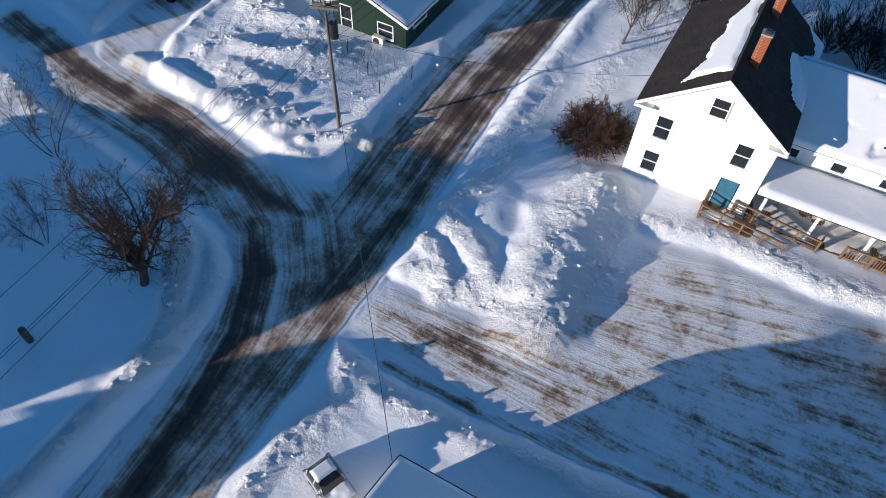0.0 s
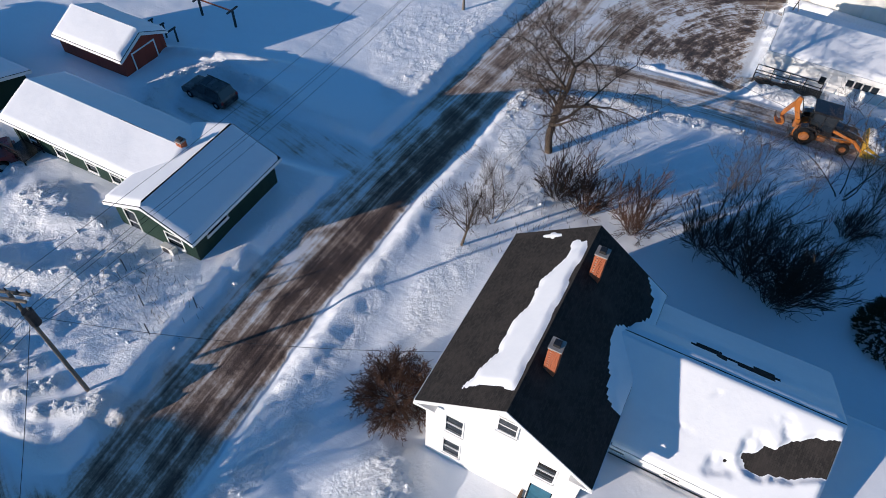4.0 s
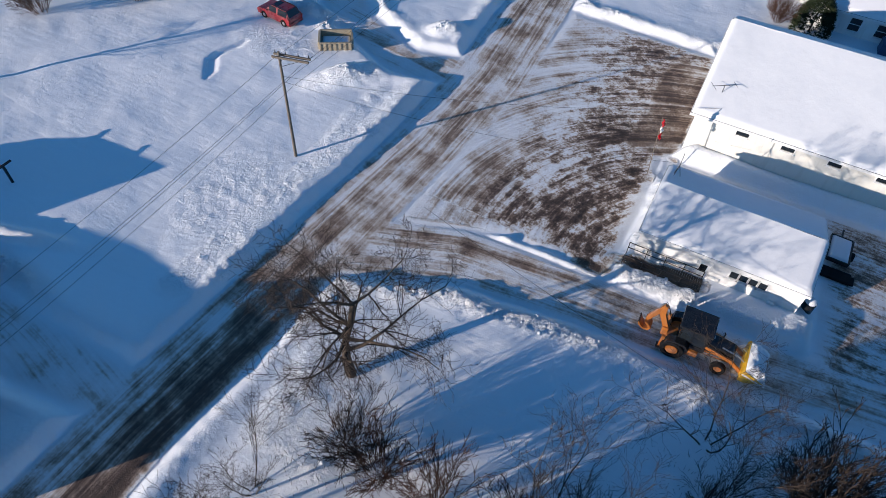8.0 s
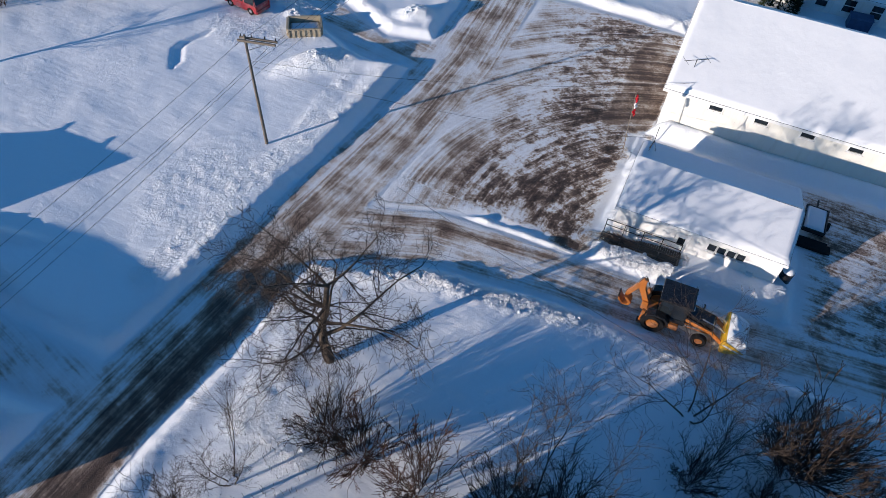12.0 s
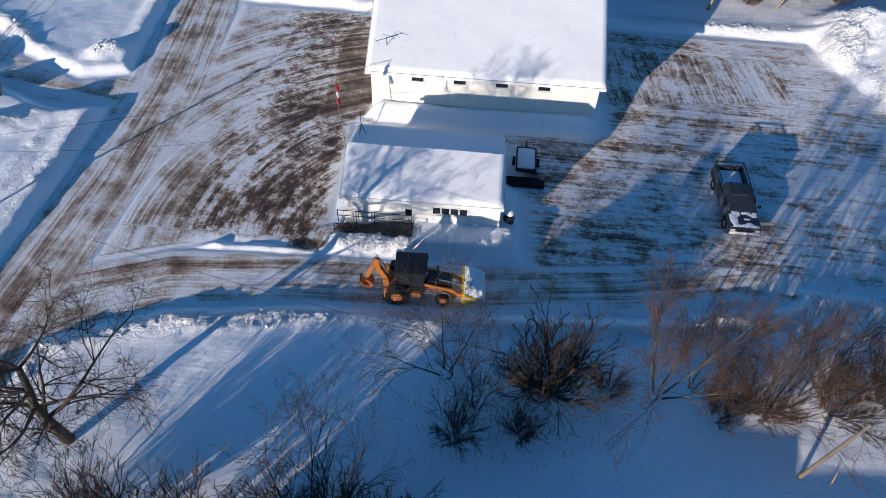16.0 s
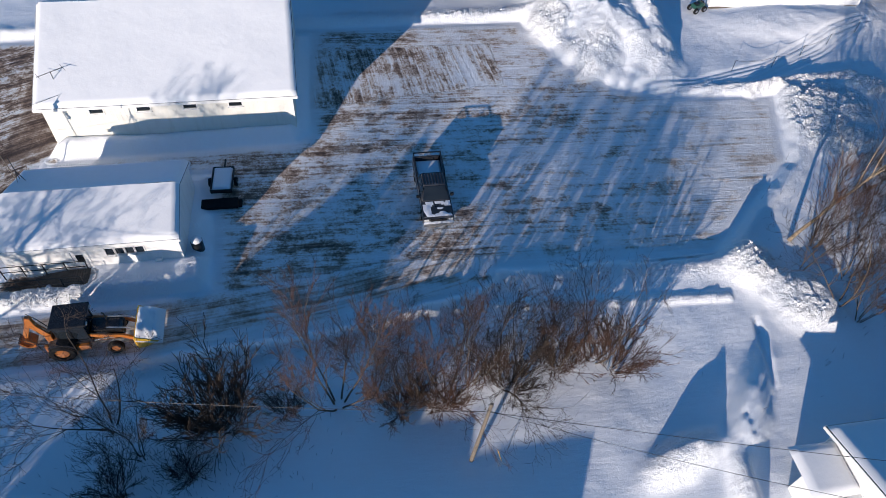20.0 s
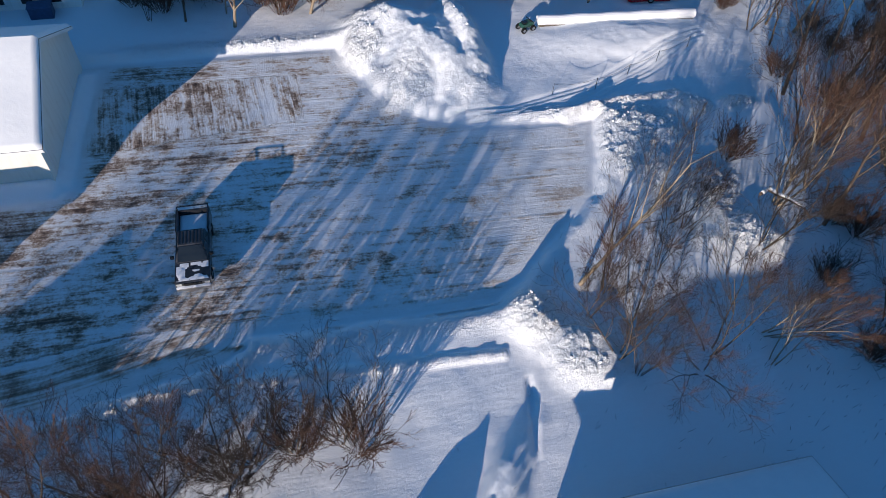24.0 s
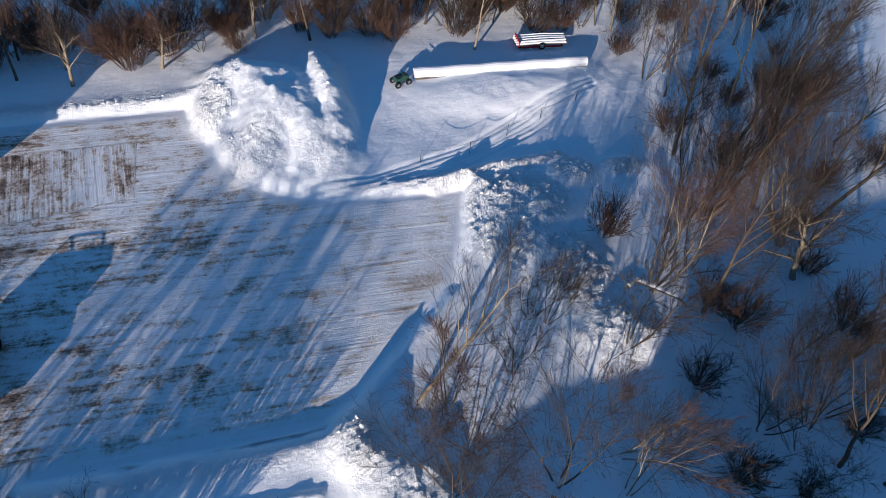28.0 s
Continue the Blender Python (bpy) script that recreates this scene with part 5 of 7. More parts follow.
while len(WOOD) < 94:
    x, y = rng.uniform(53, 100), rng.uniform(40, 108)
    inside = (x > 67.5 and 53 < y < 70) or (x > 70 and y < 84 and y < x - 2) or (x > 76) or (y > 95 and x > 22)
    if inside and not (x < 74 and y < 54) and not (45 < x < 59 and y < 51) and min(math.hypot(x - a, y - b) for a, b, _ in WOOD) > 2.2:
        WOOD.append((x, y, rng.uniform(0.6, 1.15)))
for i in range(30):
    WOOD.append((22 + 2.3 * i + rng.uniform(-1.5, 1.5), 95.6 + 3.2 * (i > 11 and i < 16) + rng.uniform(0, 7), rng.uniform(0.5, 0.8)))
for i, (x, y, s) in enumerate(WOOD):
    pale = i % 7 in (0, 3)
    kind = (SLIM[0], MULTI[2], SLIM[1], BROAD[0], VASE[1], MULTI[1], SLIM[2])[i % 7]
    place_tree(kind, x, y, 71 * i, s * (0.85 if kind is BROAD[0] else 1), "tall pale-barked leafless tree in the wood" if pale else "dark leafless tree in the wood", trunk=BIRCH if pale else BARK, crown=TWIG_RED if i % 5 == 1 else TWIG,
               lean=(rng.uniform(-9, 9), rng.uniform(-9, 9)), group="wood round the lot")
for i in range(130):
    x, y = rng.uniform(24, 96), rng.uniform(46, 106)
    if (x > 66.5 and 52 < y < 80) or x > 76 or (y > 97 and x > 24):
        place_tree(SHRUB[i % 3], x, y, 33 * i, rng.uniform(0.5, 1.0), "leafless reddish undergrowth in the wood" if i % 2 else "leafless dark undergrowth in the wood", "bare_shrub", TWIG, TWIG_RED if i % 2 else TWIG, names=STEM_NAMES, group="undergrowth of the wood")

# a bowed limb under snow among the leaning trees
limb_z = height_at(65.2, 65.0)
bowed = thing("fallen_limb", pose(64.9, 65.6, limb_z), "bowed grey limb carrying a ridge of white snow", "branch")
rod("limb", [(-0.2, 0.2, 2.0), (0.6, 0.6, 1.9), (1.5, 0.4, 1.4), (2.4, 0.0, 1.1), (3.4, -0.3, 0.6), (4.2, -0.5, -0.3)], 0.12, BARK, bowed, taper=0.6)
rod("snow_ridge", [(-0.1, 0.2, 2.13), (0.6, 0.6, 2.05), (1.5, 0.4, 1.55), (2.4, 0.0, 1.24), (3.3, -0.3, 0.76)], 0.13, SNOW, bowed, "uneven ridge of snow", taper=0.7)

# brush along the north edge of the lot
for i in range(20):
    x, y = 24 + 2.65 * i + rng.uniform(-0.8, 0.8), 96.4 + rng.uniform(0, 5.5)
    if not (40 < x < 53 and y < 98):
        place_tree(SHRUB[i % 3], x, y, 51 * i, rng.uniform(0.9, 1.5), "brown leafless brush along the edge of the lot", "bare_shrub", TWIG_RED, TWIG_RED if i % 3 else TWIG, names=STEM_NAMES, group="brush north of the lot")

# ---- poles and wires ----


def utility_pole(x, y, top, arm_turn, label, arm=True, transformer=False, lean=(0, 0), arm_shift=0.0, span=1.0):
    p = thing("utility_pole", pose(x, y, height_at(x, y) - 0.1, *lean), label, "utility pole")
    rod("post", [(0, 0, -0.3), (0, 0, top * 0.5), (0, 0, top)], 0.11, POLE_WOOD, p, sides=10, taper=0.68)
    if arm:
        for dy in (-0.16, 0.16):
            a = part("crossarm", block((-1.15 * span + arm_shift, dy - 0.05, top - 0.35, 1.15 * span + arm_shift, dy + 0.05, top - 0.22), bevel=0.01), POLE_WOOD, p)
            a.matrix_local = pose(0, 0, 0, 0, 0, arm_turn)
        for k in (-1.05 * span, -0.4 * span, 0.4 * span, 1.05 * span):
            i = rod("insulator", [(k + arm_shift, 0.16, top - 0.22), (k + arm_shift, 0.16, top - 0.14), (k + arm_shift, 0.16, top - 0.02)], 0.045, DARK_METAL, p, sides=8, taper=0.5)
            i.matrix_local = pose(0, 0, 0, 0, 0, arm_turn)
        rod("brace", [(-0.5 * span + arm_shift, -0.2, top - 0.34), (0, -0.17, top - 0.95)], 0.02, DARK_METAL, p, sides=4).matrix_local = pose(0, 0, 0, 0, 0, arm_turn)
        rod("brace", [(0.5 * span + arm_shift, -0.2, top - 0.34), (0, -0.17, top - 0.95)], 0.02, DARK_METAL, p, sides=4).matrix_local = pose(0, 0, 0, 0, 0, arm_turn)
    if transformer:
        can = rod("transformer", [(0.38, 0.0, top - 1.9), (0.38, 0, top - 1.85), (0.38, 0, top - 1.1), (0.38, 0, top - 1.05)], 0.22, DARK_METAL, p, sides=14)
        rod("bushing", [(0.38, 0.08, top - 1.05), (0.38, 0.08, top - 0.85)], 0.04, STEEL, can, sides=6)
        rod("bracket", [(0, 0, top - 1.3), (0.3, 0, top - 1.3)], 0.03, DARK_METAL, p, sides=4)
    return p


def wire(a, b, sag=0.5, radius=0.012, label="black overhead wire between poles", name="overhead_wire"):
    a, b = Vector(a), Vector(b)
    pts = [a.lerp(b, i / 16) - Vector((0, 0, sag * 4 * (i / 16) * (1 - i / 16))) for i in range(17)]
    return tagged(part(name, pipe(pts, [radius] * 17, 4), BLACK), label, "wire")


utility_pole(-18.8, 23.3, 8.1, 20, "weathered utility pole with transformer and crossarm beside the junction", transformer=True, span=0.62)
utility_pole(-18.5, 62.3, 8.3, 15, "tall wooden utility pole with offset crossarm in a snowy field", arm_shift=0.75)
utility_pole(-17.0, 0.2 - 12, 8.2, 0, "wooden utility pole beside the road")
utility_pole(-18.0, 101.0, 8.3, 0, "wooden utility pole up the road")
stub = utility_pole(28.8, 51.2, 5.9, 0, "short yellowish wooden pole among the shrubs", arm=False, lean=(0, 4))
for k, z in ((-0.9, 8.05), (0.9, 8.05), (0.1, 7.0), (0.2, 6.4)):
    wire((-18.8 + k * 0.95, 23.3 + k * 0.3, z), (-18.2 + k + 0.3, 62.3 + k * 0.2, z + 0.1), 0.7)
    wire((-18.8 + k * 0.95, 23.3 + k * 0.3, z), (-17.0 + k, -11.8, z), 0.6)
    wire((-18.2 + k + 0.3, 62.3 + k * 0.2, z + 0.1), (-18.0 + k, 101.0, z + 0.1), 0.7)
wire((-18.7, 23.2, 6.6), (-5.2, 7.2, 3.2), 0.7, 0.014, "thin service wire to a house", "service_wire")
wire((-18.7, 23.4, 6.8), (-3.5, 31.0, 5.2), 0.7, 0.012, "thin service wire to the farmhouse", "service_wire")
wire((-18.7, 23.4, 6.2), (-19.5, 32.1, 2.6), 0.2, 0.012, "thin service wire to the green house", "service_wire")
wire((-18.4, 62.3, 6.9), (6.0, 77.4, 4.2), 0.9, 0.012, "thin service wire to the garage", "service_wire")
wire((-18.4, 62.3, 6.5), (5.0, 71.8, 3.2), 0.9, 0.012, "thin service wire to the hut", "service_wire")
wire((28.9, 51.2, 5.8), (47.0, 44.6, 4.6), 0.5, 0.012, "thin service wire to the pale house", "service_wire")
wire((28.9, 51.2, 5.6), (75.0, 40.0, 5.6), 0.9, 0.014)
wire((28.9, 51.2, 5.6), (-6.0, 57.6, 6.2), 0.9, 0.012)

# ---- vehicles ----


def paint(name, a, rough=0.25):
    m = Nodes(name, rough)
    n = m.noise(m.mapped(), 4, 5)
    dust = m.step(m.noise(m.mapped(), 1.2, 4), 0.45, 0.8, 0, 0.35)
    m.colour(m.mix(dust, a, (0.3, 0.29, 0.28)))
    m.rough(m.step(n, 0.3, 0.7, rough, rough + 0.2))
    m.bsdf.inputs["Coat Weight"].default_value = 0.4
    return m.mat


CAR_GLASS = glass_material()
LAMP_RED = plain("red_lens", (0.35, 0.02, 0.015), None, 0.2, bump=0)
LAMP_CLEAR = plain("clear_lens", (0.65, 0.65, 0.62), None, 0.15, bump=0)


def wheel(parent, x, y, r, w, rim=STEEL, name="wheel"):
    """tyre > rim"""
    side = 1 if y > 0 else -1
    seg = 20
    bm = bmesh.new()
    prof = [(r * 0.62, -w / 2), (r * 0.94, -w / 2), (r, -w * 0.3), (r, w * 0.3), (r * 0.94, w / 2), (r * 0.62, w / 2)]
    rings = [[bm.verts.new((q * math.cos(2 * math.pi * i / seg), o, q * math.sin(2 * math.pi * i / seg))) for q, o in prof] for i in range(seg)]
    for i in range(seg):
        a, b = rings[i], rings[(i + 1) % seg]
        for k in range(len(prof)):
            bm.faces.new((a[k], a[(k + 1) % len(prof)], b[(k + 1) % len(prof)], b[k]))
    bmesh.ops.recalc_face_normals(bm, faces=bm.faces[:])
    t = part(name, bm, RUBBER, parent)
    t.matrix_local = pose(x, y, r)
    bm = bmesh.new()
    bmesh.ops.create_cone(bm, cap_ends=True, segments=16, radius1=r * 0.62, radius2=r * 0.5, depth=w * 0.8)
    bmesh.ops.rotate(bm, verts=bm.verts[:], cent=(0, 0, 0), matrix=Matrix.Rotation(radians(-90 * side), 3, "X"))
    part("rim", bm, rim, t)
    return t


def arch_outline(pts, wheels, r):
    """A side outline whose lower edge is cut by wheel arches; the lower edge runs from front to back at height z."""
    z = pts[0][1]
    out = []
    for wx in wheels:
        out += [(wx + r * math.cos(a), max(z, r * math.sin(a) * 1.0 + 0.36)) for a in np.linspace(0, math.pi, 9)]
    return pts + out[::1]


def cab(parent, x0, x1, z0, z1, half, front, rear, mat, taper=0.16):
    """The upper cab: posts and roof in paint, glass set in each side. front, rear: how far the screens lean in."""
    hw = half - taper
    bm = bmesh.new()
    lo = [(x0, -half), (x1, -half), (x1, half), (x0, half)]
    hi = [(x0 + rear, -hw), (x1 - front, -hw), (x1 - front, hw), (x0 + rear, hw)]
    a = [bm.verts.new((*p, z0)) for p in lo]
    b = [bm.verts.new((*p, z1)) for p in hi]
    for i in range(4):
        bm.faces.new((a[i], a[(i + 1) % 4], b[(i + 1) % 4], b[i]))
    bm.faces.new(b)
    bm.faces.new(a[::-1])
    bmesh.ops.bevel(bm, geom=[e for e in bm.edges if min(v.co.z for v in e.verts) > z0 - 1e-4 and max(v.co.z for v in e.verts) > z0 + 0.1], offset=0.07, segments=3, affect="EDGES")
    c = part("cab", bm, mat, parent)

    def pane(name, p, q, r, s, inset=0.09, out=0.012):
        p, q, r, s = (Vector(v) for v in (p, q, r, s))
        mid = (p + q + r + s) / 4
        n = (q - p).cross(s - p).normalized()
        bm = bmesh.new()
        vs = [bm.verts.new(v + (mid - v) * inset + n * out) for v in (p, q, r, s)]
        vs2 = [bm.verts.new(v + (mid - v) * inset - n * 0.02) for v in (p, q, r, s)]
        bm.faces.new(vs)
        bm.faces.new(vs2[::-1])
        for i in range(4):
            bm.faces.new((vs[i], vs2[i], vs2[(i + 1) % 4], vs[(i + 1) % 4]))
        bmesh.ops.recalc_face_normals(bm, faces=bm.faces[:])
        part(name, bm, CAR_GLASS, c)

    pane("windshield", (x1, -half, z0), (x1, half, z0), (x1 - front, hw, z1), (x1 - front, -hw, z1), 0.11)
    pane("rear_window", (x0, half, z0), (x0, -half, z0), (x0 + rear, -hw, z1), (x0 + rear, hw, z1), 0.14)
    m = (x0 + x1) / 2
    for s in (-1, 1):
        q = [((x0 + rear * 0.5), m), (m, x1 - front * 0.55)]
        for u0, u1 in q:
            pts = [(u0, s * half, z0), (u1, s * half, z0), (u1, s * hw, z1), (u0, s * hw, z1)]
            pane("side_window", *(pts if s < 0 else [pts[1], pts[0], pts[3], pts[2]]), 0.16)
    return c


def lamps(parent, xf, xr, half, zf, zr, wf=0.3, wr=0.16, hr=0.35):
    for s in (-1, 1):
        part("headlight", block((xf - 0.06, s * (half - 0.2) - wf / 2, zf, xf + 0.025, s * (half - 0.2) + wf / 2, zf + 0.17), bevel=0.02), LAMP_CLEAR, parent)
        part("tail_light", block((xr - 0.025, s * (half - 0.1) - wr / 2, zr, xr + 0.06, s * (half - 0.1) + wr / 2, zr + hr), bevel=0.02), LAMP_RED, parent)


def snow_cap(parent, x0, x1, y0, y1, z, thick, seed, drop=0.0, label="patchy snow", name="snow_patch", holes=0.0):
    return snow_sheet(name, (x0, y0, z), (x1 - x0, 0, -drop), (0, 1, 0), x1 - x0, y1 - y0, thick, (lambda U, V: 0.3 - holes + 0.8 * fbm(U, V, 0.7, 3, seed)) if holes else None, res=0.1, seed=seed, label=label, category="", parent=parent, edge=0.12)


def pickup(m, mat, label, rack=False, snowy=False, rim=STEEL):
    """Nose along +x. Body, bed, cab, wheels and fittings."""
    p = thing("pickup_truck", m, label, "pickup truck")
    half, wf, wr, R = 0.98, 1.85, -1.75, 0.39
    low = [(2.78, 0.45), (2.86, 0.6), (2.84, 0.98), (2.7, 1.08), (1.15, 1.17), (-0.72, 1.17), (-0.72, 0.78), (-2.85, 0.78), (-2.85, 0.45)]
    arches = []
    for wx in (wr, wf):
        arches += [(wx - 0.5 * math.cos(a), 0.45 + 0.44 * math.sin(a)) for a in np.linspace(0, math.pi, 9)]
    arches = [(x, min(z, 0.77) if x < 0 else z) for x, z in arches]
    part("body", prism(low + arches, -half, half, "y", bevel=0.025), mat, p)
    for s in (-1, 1):
        part("bed_side", prism([(-2.85, 0.782), (-0.74, 0.782), (-0.74, 1.24), (-2.85, 1.24)], s * half - (0.1 if s > 0 else 0), s * half + (0.1 if s < 0 else 0), "y", bevel=0.02), mat, p)
    part("tailgate", block((-2.86, -half + 0.11, 0.79, -2.78, half - 0.11, 1.22), bevel=0.015), mat, p)
    part("bed_liner", block((-2.77, -half + 0.11, 0.785, -0.76, half - 0.11, 0.8)), BLACK, p)
    cab(p, -0.75, 1.45, 1.165, 1.82, half - 0.06, 0.75, 0.22, mat)
    part("front_bumper", block((2.78, -half + 0.02, 0.42, 2.98, half - 0.02, 0.66), bevel=0.05), STEEL if rack else mat, p)
    part("rear_bumper", block((-3.02, -half + 0.06, 0.48, -2.87, half - 0.06, 0.66), bevel=0.03), STEEL, p)
    part("grille", block((2.84, -0.5, 0.7, 2.885, 0.5, 0.98), bevel=0.01), BLACK, p)
    lamps(p, 2.83, -2.85, half, 0.78, 0.82)
    for wx in (wf, wr):
        for s in (-1, 1):
            wheel(p, wx, s * (half - 0.13), R, 0.27, rim)
    for s in (-1, 1):
        part("mirror", block((1.0, s * half + (0.02 if s > 0 else -0.24), 1.2, 1.14, s * half + (0.24 if s > 0 else -0.02), 1.4), bevel=0.03), BLACK, p)
    if rack:
        frame_ = part("rack", block((-2.86, -0.95, 1.24, -2.8, -0.89, 1.55), (-2.86, 0.89, 1.24, -2.8, 0.95, 1.55), (-2.86, -0.95, 1.5, -2.8, 0.95, 1.56), (-0.92, -0.95, 1.24, -0.86, -0.89, 1.55), (-0.92, 0.89, 1.24, -0.86, 0.95, 1.55), (-2.86, -0.95, 1.5, -0.86, -0.89, 1.56), (-2.86, 0.89, 1.5, -0.86, 0.95, 1.56)), BLACK, p, "black tubular bed rack")
        for k in range(7):
            part("roof_rib", block((-0.4, -0.66 + 0.2 * k, 1.815, 0.55, -0.6 + 0.2 * k, 1.84)), BLACK, p)
    snow_cap(p, -2.75, -0.8, -half + 0.12, half - 0.12, 0.83, 0.12, 5, label="snow in the truck bed")
    if snowy:
        snow_cap(p, 1.5, 2.75, -0.9, 0.9, 1.175, 0.1, 8, 0.1, "patchy snow on the hood", holes=0.16)
        snow_cap(p, 2.72, 3.0, -0.97, 0.97, 0.675, 0.12, 9, 0.0, "snow on the bumper")
    return p


def hatchback(m, mat, label, name="car", length=4.3, width=1.8, height=1.62, snow=0):
    """A car or sport utility with a raised rear; nose along +x."""
    c = thing(name, m, label, "car")
    h, half, R = length / 2, width / 2, 0.34
    wf, wr = h - 0.85, -h + 0.8
    low = [(h - 0.05, 0.3), (h, 0.5), (h - 0.03, 0.78), (h - 0.25, 0.92), (h - 1.25, 1.02), (-h + 0.1, 1.04), (-h, 0.85), (-h + 0.02, 0.3)]
    arches = []
    for wx in (wr, wf):
        arches += [(wx - 0.42 * math.cos(a), 0.3 + 0.42 * math.sin(a)) for a in np.linspace(0, math.pi, 9)]
    part("body", prism(low + arches, -half, half, "y", bevel=0.04), mat, c)
    cab(c, -h + 0.08, h - 1.1, 1.0, height, half - 0.05, 0.8, 0.4, mat, 0.17)
    part("front_bumper", block((h - 0.1, -half + 0.06, 0.26, h + 0.06, half - 0.06, 0.5), bevel=0.05), mat, c)
    part("rear_bumper", block((-h - 0.07, -half + 0.06, 0.28, -h + 0.1, half - 0.06, 0.55), bevel=0.05), mat, c)
    lamps(c, h - 0.02, -h, half, 0.62, 0.7, 0.34, 0.22, 0.26)
    for wx in (wf, wr):
        for s in (-1, 1):
            wheel(c, wx, s * (half - 0.1), R, 0.22)
    for s in (-1, 1):
        part("mirror", block((h - 1.45, s * half + (0.0 if s > 0 else -0.18), 1.02, h - 1.33, s * half + (0.18 if s > 0 else 0.0), 1.16), bevel=0.03), mat, c)
        part("roof_rail", block((-h + 0.6, s * (half - 0.28) - 0.02, height + 0.002, h - 2.1, s * (half - 0.28) + 0.02, height + 0.05), bevel=0.008), BLACK, c)
    part("sunroof", block((-0.35, -0.4, height + 0.001, 0.25, 0.4, height + 0.012)), CAR_GLASS, c)
    if snow:
        snow_cap(c, h - 1.2, h - 0.1, -half + 0.1, half - 0.1, 1.02, 0.05 * snow, 12, 0.08, "snow on the bonnet", holes=0.1)
        if snow > 1:
            snow_cap(c, -h + 0.5, h - 1.9, -half + 0.2, half - 0.2, height, 0.16, 14, 0, "thick snow on the roof")
    return c


GREY_PAINT = paint("dark_grey_paint", (0.022, 0.022, 0.024))
RED_PAINT = paint("dark_red_paint", (0.13, 0.012, 0.012))
CHERRY = paint("cherry_red_paint", (0.26, 0.01, 0.014))
BLACK_PAINT = paint("black_car_paint", (0.008, 0.008, 0.01))
SILVER_PAINT = paint("silver_grey_paint", (0.42, 0.42, 0.42))
CREAM_PAINT = paint("cream_white_paint", (0.75, 0.72, 0.64))
pickup(pose(29.55, 69.7, height_at(29.5, 69.7), 0, 0, -90), GREY_PAINT, "dark grey pickup truck with bed rack and snow patches", True, True)
pickup(pose(-36.6, 30.6, height_at(-36.6, 30.6), 0, 0, 62), RED_PAINT, "dark red pickup truck beside the green house", rim=STEEL)
hatchback(pose(-28.9, 43.8, height_at(-28.9, 43.8), 0, 0, 177) @ Matrix.Diagonal((0.82, 0.82, 0.82, 1)), BLACK_PAINT, "black sport utility car in shaded snow", "car", 4.6, 1.9, 1.7, 0)
hatchback(pose(-29.7, 75.6, height_at(-29.7, 75.6), 0, 0, 172) @ Matrix.Diagonal((0.88, 0.88, 0.88, 1)), CHERRY, "cherry red compact car beside a snow bank", "car", 4.2, 1.8, 1.58, 0)
hatchback(pose(12.9, 22.9, height_at(12.9, 22.9), 0, 0, 75), CREAM_PAINT, "cream white estate car on the farmhouse lot", "car", 4.6, 1.85, 1.6, 1)
hatchback(pose(-7.3, 6.0, height_at(-7.3, 6.0) - 0.15, 0, 0, -22) @ Matrix.Diagonal((0.62, 0.8, 0.8, 1)), SILVER_PAINT, "small silver buggy half buried in snow beside the house", "car", 3.3, 1.5, 1.4, 2)

# ---- the backhoe loader with a bucket of snow ----
ORANGE = paint("orange_machine_paint", (0.40, 0.13, 0.02), 0.4)
YELLOW = paint("yellow_bucket_paint", (0.75, 0.42, 0.01), 0.4)


